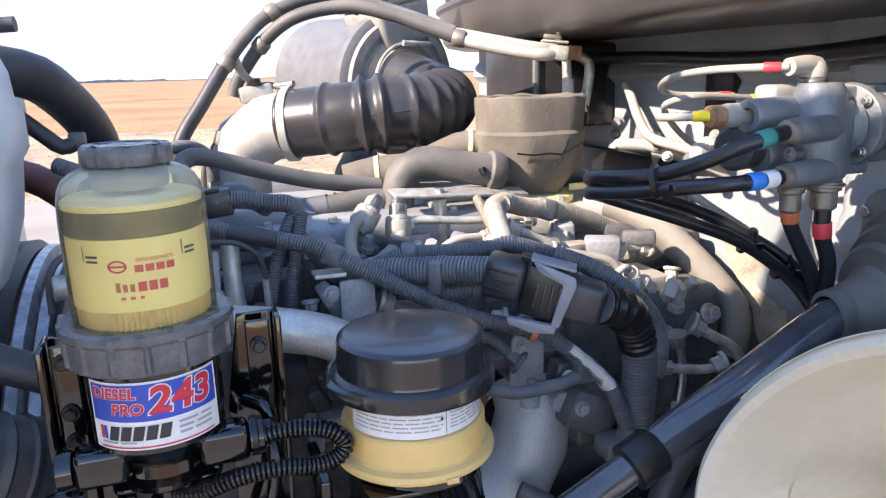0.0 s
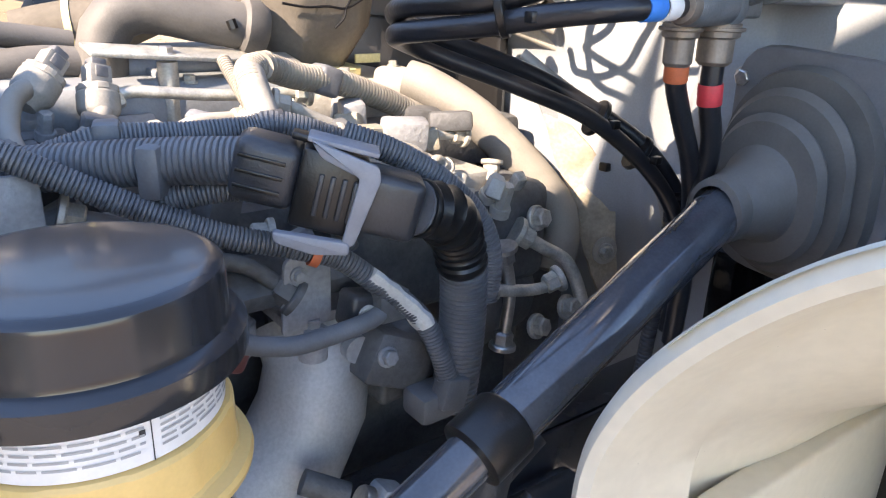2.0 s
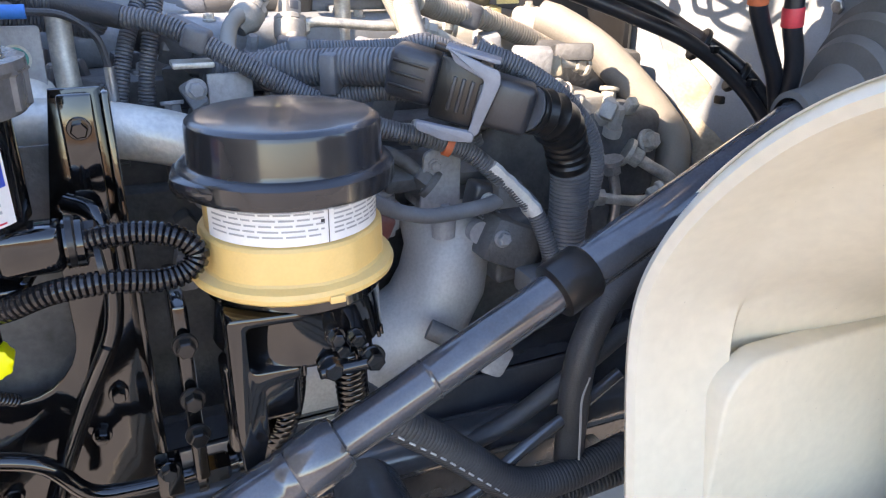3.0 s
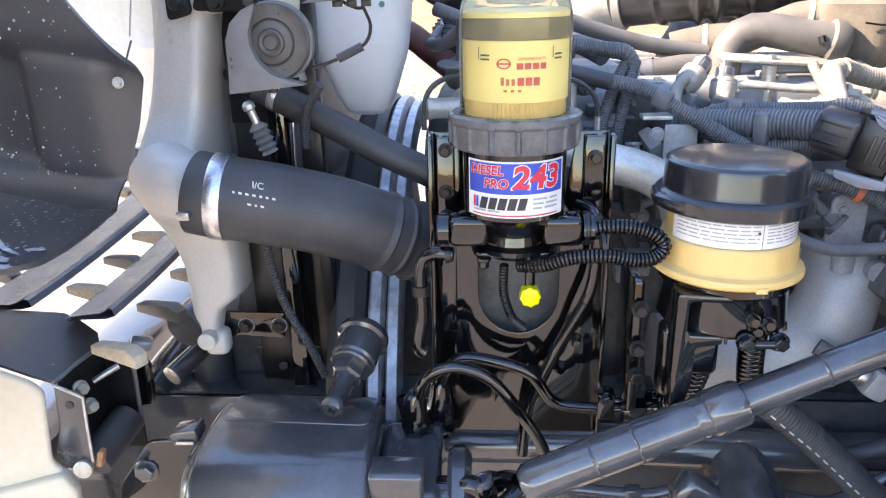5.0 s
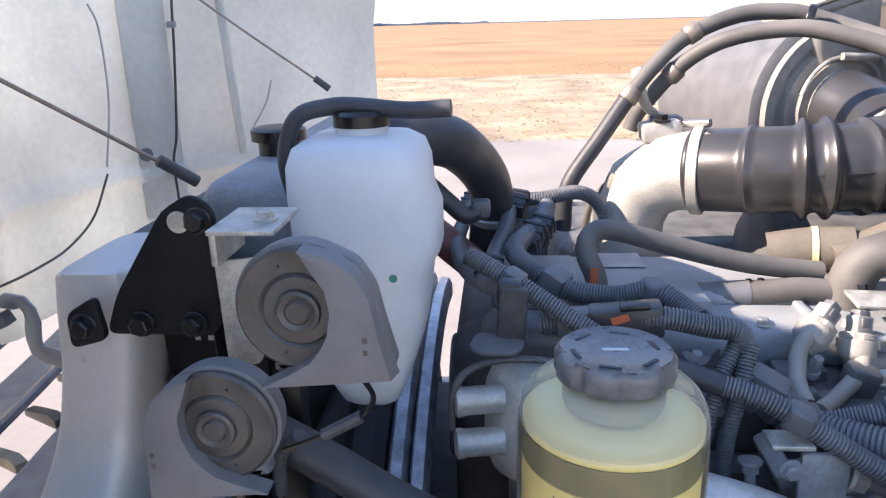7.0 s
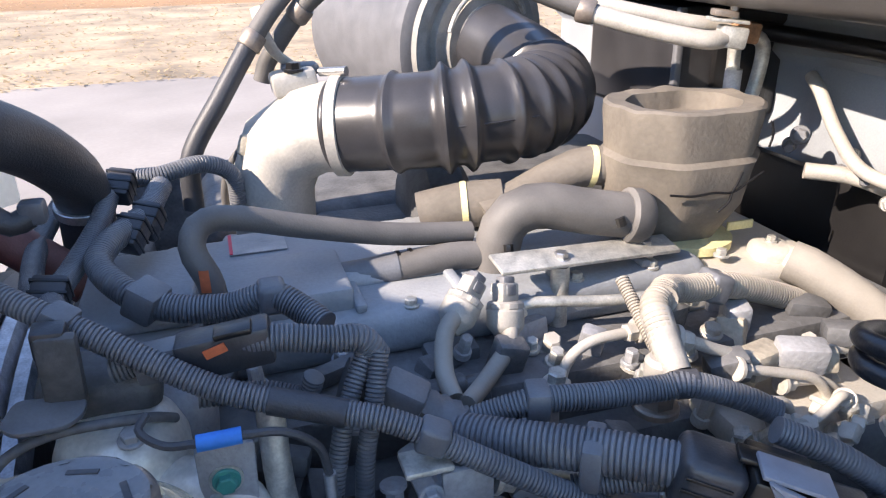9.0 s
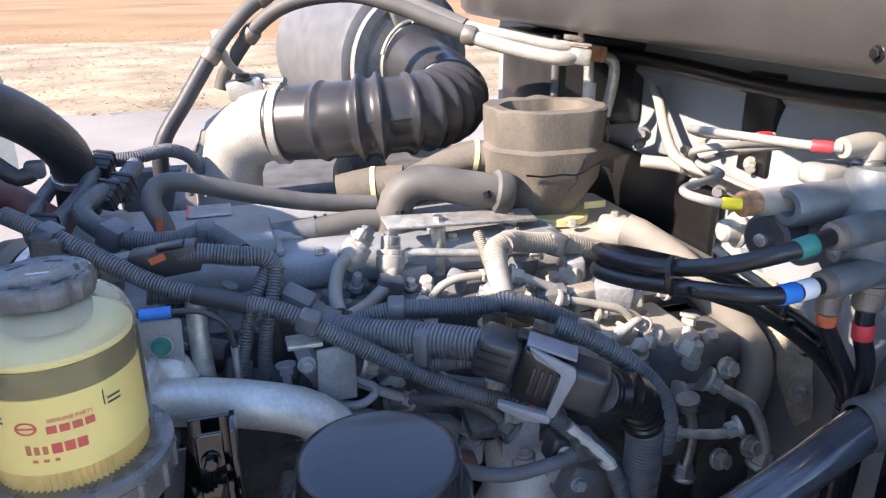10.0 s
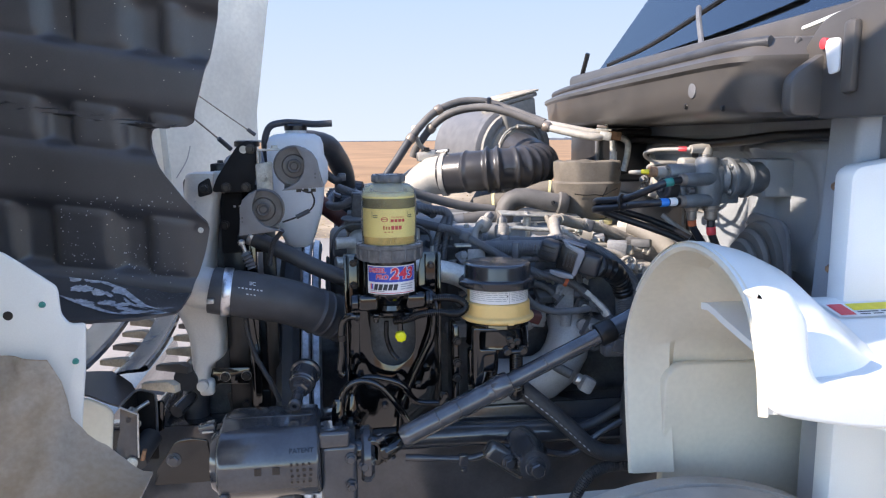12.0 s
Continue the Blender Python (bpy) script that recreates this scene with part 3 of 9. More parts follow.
liner = thing("wheel_liner", "black moulded plastic wheel liner with mud specks, on the raised hood", "wheel liner", (-0.6, 0.55, 1.4))


def step(x, k=260):
    return 1 / (1 + math.exp(max(-60, min(60, -x * k))))


# moulded courses of the liner: plain proud ribs, and between them recessed courses with separate blocks
RIBS = ((1.30, 1.385), (1.505, 1.615), (1.700, 1.800), (1.905, 1.985), (2.09, 2.17))
COURSES = ((1.385, 1.505, 0.165, 0.02), (1.615, 1.700, 0.135, 0.06), (1.800, 1.905, 0.150, 0.00), (1.985, 2.09, 0.16, 0.05))


def liner_y(x, z):
    """How far across the truck the liner lies, with its moulded ribs and blocks."""
    zz = z + 0.15 * (x + 0.25)
    y = 0.60 - 0.10 * max(0, -x - 0.35) ** 1.3
    for a, c in RIBS:
        y -= 0.026 * (step(zz - a, 170) - step(zz - c, 240))
    for a, c, w, o in COURSES:
        col = (x + 0.02 + o) % w / w
        inside = step(col - 0.14, 45) - step(col - 0.76, 32)
        y -= 0.020 * inside * (step(zz - a - 0.004, 260) - step(zz - c + 0.004, 260)) * step(-x - 0.26, 120)
    return y


def crease(x):
    return 1.362 + 0.24 * max(0.0, -0.31 - x)


def ledge_z(x, y):
    """The mud ledge that runs out from the foot of the liner."""
    s = max(0.0, min(1.0, (0.574 - y) / 0.17))
    return crease(x) * (1 - s) + 1.358 * s - 0.006 * math.sin(s * math.pi)


bm = bmesh.new()
rows = []
for j in range(26):
    s = 1 - j / 26
    xr = -0.278 - 0.05 * max(0.0, (s - 0.72) / 0.28) ** 2.2
    row = []
    for i in range(141):
        x = -1.25 + (i / 140) ** 0.8 * (xr + 1.25)
        y = liner_y(x, crease(x)) - 0.175 * s + 0.012 * s * math.sin(x * 21)
        row.append(bm.verts.new((x, y, ledge_z(x, y))))
    rows.append(row)
for j in range(231):
    v = j / 230
    row = []
    for i in range(141):
        z = 1.362 + v * (2.3 - 1.362)
        x = -1.25 + (i / 140) ** 0.8 * (edge_of(z, EDGE) + 1.25)
        z += (crease(x) - 1.362) * (1 - v)
        row.append(bm.verts.new((x, liner_y(x, z), z)))
    rows.append(row)
for a, c in zip(rows, rows[1:]):
    for k in range(len(a) - 1):
        bm.faces.new((a[k], a[k + 1], c[k + 1], c[k]))
bm.normal_update()
bmesh.ops.solidify(bm, geom=bm.faces[:], thickness=-0.005)
part("panel", bm, liner_plastic, liner, angle=42)
# dried white splashes on the mud ledge: place, half length, half width, turn
rnd = random.Random(17)
SPLASH = [(-0.452, 0.566, 0.017, 0.011, -10), (-0.397, 0.540, 0.014, 0.016, 30), (-0.379, 0.479, 0.018, 0.011, 20), (-0.430, 0.523, 0.012, 0.016, 50), (-0.297, 0.468, 0.010, 0.004, 0), (-0.367, 0.455, 0.022, 0.009, -35),
          (-0.338, 0.437, 0.017, 0.012, -20), (-0.300, 0.418, 0.014, 0.012, 15), (-0.352, 0.428, 0.020, 0.009, -30), (-0.347, 0.481, 0.015, 0.005, -40), (-0.412, 0.520, 0.012, 0.005, -50), (-0.480, 0.560, 0.012, 0.010, 0),
          (-0.405, 0.484, 0.015, 0.012, 40), (-0.312, 0.443, 0.014, 0.006, -30), (-0.460, 0.530, 0.020, 0.012, 20), (-0.440, 0.480, 0.022, 0.010, -30)]
for sx, sy, sw, sh, sa in SPLASH:
    bm = bmesh.new()
    ring = []
    for k in range(26):
        a = 2 * math.pi * k / 26
        q = Matrix.Rotation(radians(sa), 2) @ Vector((sw * math.cos(a) * rnd.uniform(0.75, 1.15), sh * math.sin(a) * rnd.uniform(0.6, 1.25)))
        ring.append(bm.verts.new((sx + q.x, sy + q.y, ledge_z(sx + q.x, sy + q.y) + 0.0065)))
    bm.faces.new(ring)
    part("white_splash", bm, lime_white, liner)
for pts, wide in ((((-0.478, 0.575), (-0.441, 0.566), (-0.396, 0.545), (-0.362, 0.506), (-0.333, 0.475), (-0.302, 0.454)), 0.0065), (((-0.49, 0.50), (-0.43, 0.465), (-0.385, 0.43), (-0.35, 0.412)), 0.006), (((-0.385, 0.515), (-0.365, 0.485), (-0.33, 0.458)), 0.004)):
    line = spline([(x_, y_, 0) for x_, y_ in pts], 0.005)
    bm = bmesh.new()
    side = [[], []]
    for k, p in enumerate(line):
        d = line[min(k + 1, len(line) - 1)] - line[max(k - 1, 0)]
        w = wide * (0.25 + 0.75 * math.sin(math.pi * k / (len(line) - 1))) * rnd.uniform(0.7, 1.15)
        for s_, sg in ((0, -1), (1, 1)):
            qx, qy = p.x + sg * w * -d.y / d.length, p.y + sg * w * d.x / d.length
            side[s_].append(bm.verts.new((qx, qy, ledge_z(qx, qy) + 0.007)))
    for k in range(len(line) - 1):
        bm.faces.new((side[0][k], side[0][k + 1], side[1][k + 1], side[1][k]))
    part("white_splash", bm, lime_white, liner)
bm = bmesh.new()
for k in range(170):
    px, pz = rnd.uniform(-0.50, -0.28), 1.40 + 0.16 * rnd.random() ** 1.5
    r_ = rnd.choice((0.0006, 0.0009, 0.0009, 0.0014))
    bm.faces.new([bm.verts.new((px + r_ * math.cos(q), liner_y(px, pz) - 0.0072, pz + r_ * math.sin(q))) for q in [k2 * math.pi / 3 for k2 in range(6)]])
for k in range(130):
    px, py = rnd.uniform(-0.42, -0.285), rnd.uniform(0.44, 0.57)
    r_ = rnd.choice((0.0008, 0.0012, 0.0012, 0.002))
    bm.faces.new([bm.verts.new((px + r_ * math.cos(q), py + r_ * math.sin(q), ledge_z(px, py) + 0.0064)) for q in [k2 * math.pi / 3 for k2 in range(6)]])
tagged(part("white_specks", bm, lime_white, liner), kind="stuff")
bolt(liner, (-0.252, 0.572, 1.487), r=0.004, h=0.005, mat=zinc)

# torsion cables from the hood to the radiator bracket
for name, a, e in (("hood_cable", (-0.238, 0.945, 1.637), (-0.62, 0.55, 2.05)), ("hood_cable", (-0.235, 1.50, 1.675), (-0.62, 1.45, 1.98))):
    cab = thing(name, "thin steel hood stay cable with a black sleeve", "cable", a, group="hood stay cables")
    a, e = Vector(a), Vector(e)
    part("wire", T([a, a.lerp(e, 0.5) + Vector((0, 0, -0.008)), e], 0.0019, n=8, step=0.03), brass, cab)
    part("sleeve", T([a, a.lerp(e, 0.06)], 0.0058, n=10, smooth=False), rubber, cab)

# ---- grille and bumper in front of the radiator ----
grille = thing("grille", "dark slatted grille of the tilted hood with bright openings", "grille", (-0.5, 0.9, 1.1))
SLAT = [(0.0, -0.004), (0.03, 0.006), (0.10, 0.008), (0.18, 0.004), (0.30, 0.000), (0.66, -0.002), (1.0, -0.006), (1.0, -0.012), (0.66, -0.009), (0.18, -0.008)]
for x0, x1 in ((-0.486, -0.418), (-0.650, -0.554), (-0.835, -0.735), (-1.00, -0.91)):
    bm = bmesh.new()
    rows = []
    for i in range(31):
        y0 = 0.775 if x0 == -0.486 else 0.805
        y = y0 + (1.93 - y0) * i / 30
        bow = -0.055 * (max(0.0, y - 0.85) / 0.6) ** 1.6
        rows.append([bm.verts.new((x1 + (x0 - x1) * px + bow, y, 1.157 + pz)) for px, pz in SLAT])
    for a, c in zip(rows, rows[1:]):
        for q in range(len(SLAT)):
            bm.faces.new((a[q], a[(q + 1) % len(SLAT)], c[(q + 1) % len(SLAT)], c[q]))
    part("slat", bm, slat_blue, grille)
for x0, x1, y0 in ((-0.408, -0.322, 0.722), (-0.548, -0.462, 0.915), (-0.735, -0.640, 0.86)):
    for q in range(8):
        y = y0 + 0.128 * q
        bow = -0.055 * (max(0.0, y - 0.85) / 0.6) ** 1.6
        wd = x1 - x0
        part("fin", prism([(0, -0.022), (wd, -0.022), (wd, -0.006), (wd * 0.8, 0.001), (wd * 0.25, -0.006), (0, -0.010)], 0.020, Matrix.Translation((x0 + bow, y, 1.155)) @ Matrix.Rotation(radians(-27), 4, "Z") @ facing(0), 0.002), cowl_plastic if q % 3 == 1 else tan_dirt, grille)
part("lower_bar", T([(-0.352, 0.835, 1.105), (-0.335, 0.90, 1.115), (-0.330, 0.98, 1.12), (-0.345, 1.25, 1.12), (-0.41, 1.75, 1.12)], 0.030, n=20), gear_black, grille)
part("lower_bar", T([(-0.375, 0.82, 1.035), (-0.350, 0.88, 1.05), (-0.34, 0.97, 1.055), (-0.35, 1.3, 1.055)], 0.016, n=14), gear_black, grille)
lamp = thing("headlamp_housing", "white fender corner with dark cover and open black lamp bracket", "headlamp", (-0.6, 0.7, 1.0))
TURN = Matrix.Translation((-0.462, 0.675, 0)) @ Matrix.Rotation(radians(17), 4, "Z") @ facing(0)
# the corner's shade is given by the dimmer arch colour
part("panel", prism(rounded([(-0.45, 0.72), (0.008, 0.72), (0.005, 0.931), (0.003, 0.974), (-0.014, 1.000), (-0.005, 1.100), (-0.016, 1.116), (-0.049, 1.137), (-0.12, 1.160), (-0.45, 1.17)], 0.008), 0.012, TURN, 0.005, 3), arch_paint_shaded, lamp)
part("lamp_hole", L([(0.024, 0.0), (0.024, 0.003), (0.014, 0.003), (0.012, 0.001)], (-0.526, 0.651, 0.988), (0.29, -0.956, 0), 28), print_dark, lamp)
part("lower_lip", prism(rounded([(-0.10, 0.972), (0.0, 0.985), (0.012, 0.955), (0.010, 0.93), (-0.05, 0.955), (-0.10, 0.957)], 0.006), 0.025, TURN, 0.006, 3), arch_paint_shaded, lamp)
# dark top cover running from the panel's edge up to the grille
bm = bmesh.new()
lo = [bm.verts.new(p) for p in ((-0.90, 0.555, 1.172), (-0.56, 0.650, 1.158), (-0.508, 0.662, 1.141), (-0.476, 0.671, 1.120), (-0.456, 0.677, 1.109), (-0.450, 0.700, 1.109), (-0.449, 0.778, 1.107))]
hi = [bm.verts.new(p) for p in ((-0.90, 0.80, 1.152), (-0.60, 0.801, 1.151), (-0.543, 0.798, 1.150), (-0.515, 0.795, 1.150), (-0.500, 0.794, 1.149), (-0.482, 0.800, 1.134), (-0.462, 0.800, 1.116))]
for q in range(6):
    bm.faces.new((lo[q], lo[q + 1], hi[q + 1], hi[q]))
bm.normal_update()
bmesh.ops.solidify(bm, geom=bm.faces[:], thickness=0.004)
part("cover", bm, liner_plastic, lamp, "dark grey plastic cover")
part("cover_bolt", L([(0.010, 0), (0.010, 0.004), (0.006, 0.006)], (-0.575, 0.725, 1.156), (0, 0, 1), 16), rust, lamp)
# open pocket of the lamp bracket
part("bracket_front", prism(rounded([(-0.454, 1.108), (-0.418, 1.090), (-0.421, 1.043), (-0.423, 0.992), (-0.440, 0.978), (-0.456, 0.982), (-0.472, 1.003), (-0.458, 1.05)], 0.006), 0.005, facing(0.676), 0.0018), gear_black, lamp)
part("bracket_side", prism([(0.676, 1.107), (0.785, 1.105), (0.785, 0.95), (0.676, 0.985)], 0.004, Matrix.Translation((-0.452, 0, 0)) @ Matrix(((0, 0, 1, 0), (1, 0, 0, 0), (0, 1, 0, 0), (0, 0, 0, 1))), 0.001), dull_black, lamp)
part("bracket_back", prism(rounded([(-0.450, 1.105), (-0.412, 1.097), (-0.408, 1.063), (-0.410, 0.94), (-0.450, 0.94)], 0.005), 0.005, facing(0.785), 0.0015), dull_black, lamp)
part("bracket_rim", T([(-0.454, 0.672, 1.109), (-0.4505, 0.72, 1.110), (-0.448, 0.765, 1.108), (-0.440, 0.779, 1.107), (-0.414, 0.780, 1.099), (-0.408, 0.780, 1.085), (-0.409, 0.780, 1.03), (-0.411, 0.780, 0.98)], 0.0030, n=8), horn_grey, lamp)
part("front_edge", T([(-0.454, 0.670, 1.108), (-0.420, 0.670, 1.091), (-0.4185, 0.670, 1.085), (-0.421, 0.670, 1.043), (-0.423, 0.670, 0.995)], 0.0022, n=8), steel, lamp)
part("bracket_flange", prism(rounded([(-0.421, 1.068), (-0.401, 1.070), (-0.396, 1.060), (-0.400, 1.0), (-0.424, 0.996)], 0.004), 0.012, facing(0.812), 0.002), gloss_black, lamp)
part("grille_end", box((0.030, 0.022, 0.016), Matrix.Translation((-0.413, 0.822, 1.088)) @ pose(0, 0, 0, 0, 15, 20), 0.004), slat_blue, lamp)
for p in ((-0.440, 0.700, 1.086), (-0.436, 0.706, 1.056)):
    bolt(lamp, p, (0.9, -0.42, 0.1), 0.008, 0.012, mat=zinc)
part("stud", T([(-0.448, 0.745, 1.070), (-0.432, 0.755, 1.078), (-0.420, 0.765, 1.083)], 0.0045, n=12), steel, lamp)
part("lamp_tube", T([(-0.436, 0.690, 0.978), (-0.430, 0.72, 0.988), (-0.420, 0.765, 1.000)], 0.024, n=24), rubber, lamp)
part("hole", L([(0.0055, 0), (0.0055, 0.001)], (-0.438, 0.6705, 1.079), (0, -1, 0), 14), print_dark, lamp)
part("foot_bolt", L([(0.012, 0), (0.012, 0.006), (0.007, 0.008)], (-0.437, 0.670, 0.985), (0.1, -1, 0.1), 18), zinc, lamp)
part("rust_tab", box((0.008, 0.012, 0.024), Matrix.Translation((-0.414, 0.675, 0.998)) @ pose(0, 0, 0, 0, 15, 0), 0.002), rust, lamp)
post = thing("cooler_post", "dark rubber post under the cooler tank", "support", (-0.35, 0.9, 0.95))
part("column", L([(0.030, 0.78), (0.032, 0.80), (0.030, 1.04), (0.026, 1.08)], (-0.345, 0.90, 0), n=28), rubber, post)
tub = thing("bumper_tube", "gloss dark curved tube under the grille", "tube", (-0.45, 0.9, 1.0))
part("tube", T([(-0.425, 0.84, 0.985), (-0.42, 0.95, 1.0), (-0.415, 1.1, 1.0), (-0.42, 1.5, 1.0)], 0.032, n=20), gear_black, tub)
part("tube", T([(-0.42, 0.84, 0.925), (-0.41, 0.95, 0.93), (-0.40, 1.1, 0.93), (-0.40, 1.5, 0.93)], 0.018, n=16), gear_black, tub)
fend = thing("hood_fender", "white outer fender edge of the raised hood, dirty lip", "fender", (-0.5, 0.28, 1.2))
part("skin", prism(rounded([(-0.95, 1.60), (-0.485, 1.496), (-0.453, 1.472), (-0.413, 1.441), (-0.411, 1.398), (-0.400, 1.383), (-0.377, 1.384), (-0.383, 1.31), (-0.396, 1.215), (-0.382, 1.186), (-0.345, 1.140), (-0.438, 1.145), (-0.55, 1.16), (-0.95, 1.20)], 0.008), 0.008, facing(0.29), 0.003), white_paint, fend)
bm = bmesh.new()
rows = []
TOPZ = [(-0.70, 1.352), (-0.483, 1.343), (-0.425, 1.335), (-0.410, 1.290), (-0.400, 1.246), (-0.381, 1.219), (-0.340, 1.180), (-0.306, 1.150), (-0.290, 1.146)]
for j in range(25):
    v = j / 24
    row = []
    for i in range(61):
        x = -0.70 + 0.41 * i / 60
        lo = 1.143 + 0.055 * min(1.0, max(0.0, -0.40 - x) / 0.12) ** 1.5
        z = lo + (max(lo + 0.002, edge_of(x, TOPZ)) - lo) * v
        y = 0.262 - 0.10 * (1 - v) ** 1.7 + 0.014 * noise.noise((x * 16, z * 13, 2)) + 0.006 * noise.noise((x * 45, z * 40, 5))
        row.append(bm.verts.new((x, y, z)))
    rows.append(row)
for a, c in zip(rows, rows[1:]):
    for k in range(len(a) - 1):
        bm.faces.new((a[k], a[k + 1], c[k + 1], c[k]))
bm.normal_update()
bmesh.ops.solidify(bm, geom=bm.faces[:], thickness=0.004)
part("dirty_flap", bm, flap_dirt, fend, "crumpled grey flap with brown dirt", angle=60)
part("lip", T([(-0.95, 0.15, 1.175), (-0.60, 0.15, 1.165), (-0.50, 0.152, 1.155), (-0.438, 0.155, 1.140), (-0.37, 0.16, 1.132), (-0.30, 0.17, 1.130)], lambda u: 0.022 - 0.012 * u, n=14), hood_fibre, fend)
for cx, cz in ((-0.435, 1.415), (-0.395, 1.325)):
    part("clip", L([(0.005, 0), (0.004, 0.004)], (cx, 0.282, cz), (0, -1, 0), 14), tag_green, fend)
part("hole", L([(0.007, 0), (0.007, 0.001)], (-0.484, 0.282, 1.40), (0, -1, 0), 16), satin_black, fend)
bump = thing("bumper", "dark front bumper beam below the grille", "bumper", (-0.7, 1.2, 0.7))
part("beam", box((0.16, 2.2, 0.30), (-0.78, 1.3, 0.66), 0.03), gear_black, bump)
part("stay", box((0.22, 0.03, 0.12), (-0.62, 0.835, 0.79), 0.006), gear_black, bump)

# ---- cab: firewall, cowl, windscreen ----
fire = thing("firewall", "pale blue-grey painted cab firewall with pressed panels", "firewall", (1.08, 1.2, 0.8), kind="structure")
bm = bmesh.new()
rows = []
for j in range(81):
    row = []
    for i in range(141):
        y, z = 0.36 + 1.75 * i / 140, 0.75 + 1.0 * j / 80
        x = 1.075 + 0.10 * step(1.20 - z, 30) - 0.03 * step(y - 0.95, 40)
        x -= 0.05 * (step(y - 0.50, 120) - step(y - 0.78, 120)) * (step(z - 1.36, 90) - step(z - 1.64, 90))
        x -= 0.025 * (step(y - 0.40, 140) - step(y - 0.45, 140))
        x -= 0.022 * (step(y - 0.98, 120) - step(y - 1.28, 120)) * (step(z - 1.46, 90) - step(z - 1.60, 90))
        x += 0.02 * (step(y - 0.86, 140) - step(y - 0.92, 140))
        x -= 0.02 * math.exp(-((z - 1.63) / 0.012) ** 2)
        x += 0.030 * step(0.13 - math.hypot((y - 0.63) / 0.8, z - 1.50), 110)
        x -= 0.016 * (step(y - 0.455, 200) - step(y - 0.475, 200)) * step(1.60 - z, 90)
        x -= 0.014 * (step(y - 0.80, 160) - step(y - 0.83, 160)) * (step(z - 1.22, 90) - step(z - 1.60, 90))
        x -= 0.012 * math.exp(-((z - 1.36 - 0.25 * (y - 0.6)) / 0.012) ** 2) * step(0.80 - y, 60)
        row.append(bm.verts.new((x, y, z)))
    rows.append(row)
for a, c in zip(rows, rows[1:]):
    for k in range(len(a) - 1):
        bm.faces.new((a[k], a[k + 1], c[k + 1], c[k]))
bm.normal_update()
bmesh.ops.solidify(bm, geom=bm.faces[:], thickness=0.02)
part("panel", bm, fire_paint, fire, angle=60)
part("side_pillar", prism(rounded([(0, 0.7), (0.07, 0.7), (0.07, 1.7), (0.02, 1.7), (0.0, 1.3)], 0.015), 0.085, Matrix.Translation((0.945, 0.445, 0)) @ facing(0.0), 0.010, 3), fire_paint, fire)
for z in (1.22, 1.40, 1.56):
    bolt(fire, (0.940 + 0.012 * (z > 1.3), 0.395, z), (-1, 0, 0), 0.007, 0.008, mat=rust)
for y, z in ((1.0, 1.665), (0.92, 1.66), (0.745, 1.64)):
    part("grommet", L([(0.022, 0), (0.022, 0.012), (0.012, 0.02)], (1.10 if y > 0.9 else 1.05, y, z), (-1, 0, 0), 20), rubber, fire)
part("duct", T([(0.93, 1.6, 1.655), (0.95, 1.2, 1.65), (0.96, 0.9, 1.64), (0.97, 0.62, 1.655), (0.98, 0.42, 1.66)], 0.012, n=12), satin_black, fire)
part("post_bracket", box((0.03, 0.068, 0.15), (1.018, 1.03, 1.575), 0.006), satin_black, fire, "black bracket with two bolts")
for dy in (-0.022, 0.022):
    bolt(fire, (1.003, 1.03 + dy, 1.632), (-1, 0, 0), 0.011, 0.016, mat=satin_black)
# flat black panel: the shade under the heater box is put into its colour
part("shade_panel", box((0.02, 0.66, 0.36), (1.004, 1.42, 1.29), 0.01), satin_black, fire, "flat black panel standing in for the shaded recess under the heater box")

part("pit_panel", box((0.02, 0.36, 0.44), (1.008, 0.54, 1.04), 0.01), gloss_black, fire, "gloss black painted lower firewall")
for y, z in ((0.68, 1.17), (0.66, 1.08), (0.58, 1.02), (0.68, 0.96)):
    bolt(fire, (0.997, y, z), (-1, 0, 0), 0.011, 0.014, mat=gloss_black)
side = thing("cab_side", "white truck cab corner beside the firewall", "cab", (1.2, 0.3, 1.2), kind="structure")
part("outer_panel", prism(rounded([(0.905, 0.6), (2.4, 0.6), (2.4, 2.6), (1.55, 2.6), (1.22, 1.95), (1.10, 1.63), (0.905, 1.60)], 0.025), 0.05, facing(0.345), 0.01), white_paint, side)
part("rear_panel", box((0.04, 1.80, 1.95), (2.40, 1.25, 1.76), 0.02), white_paint, side)
part("far_panel", box((0.95, 0.04, 1.95), (1.945, 2.13, 1.70), 0.02), white_paint, side)
part("roof_post", T([(1.10, 0.34, 1.93), (1.45, 0.40, 2.5), (1.6, 0.42, 2.8)], 0.05, n=14), white_paint, side)

cowl = thing("cowl", "dusty black plastic cowl box under the windscreen", "cowl", (0.9, 1.2, 1.7))
PLAN = spline([(1.12, 2.25, 0), (0.98, 2.18, 0), (0.88, 2.02, 0), (0.82, 1.7, 0), (0.79, 1.3, 0), (0.77, 0.95, 0), (0.757, 0.65, 0), (0.755, 0.47, 0), (0.785, 0.405, 0), (0.88, 0.375, 0)], 0.02)
PROF = [(0.30, 1.69), (0.06, 1.692), (0.012, 1.70), (0.0, 1.712), (-0.006, 1.76), (-0.010, 1.785), (-0.020, 1.792), (-0.020, 1.802), (0.0, 1.812), (0.02, 1.822), (0.035, 1.835), (0.05, 1.838), (0.4, 1.85)]


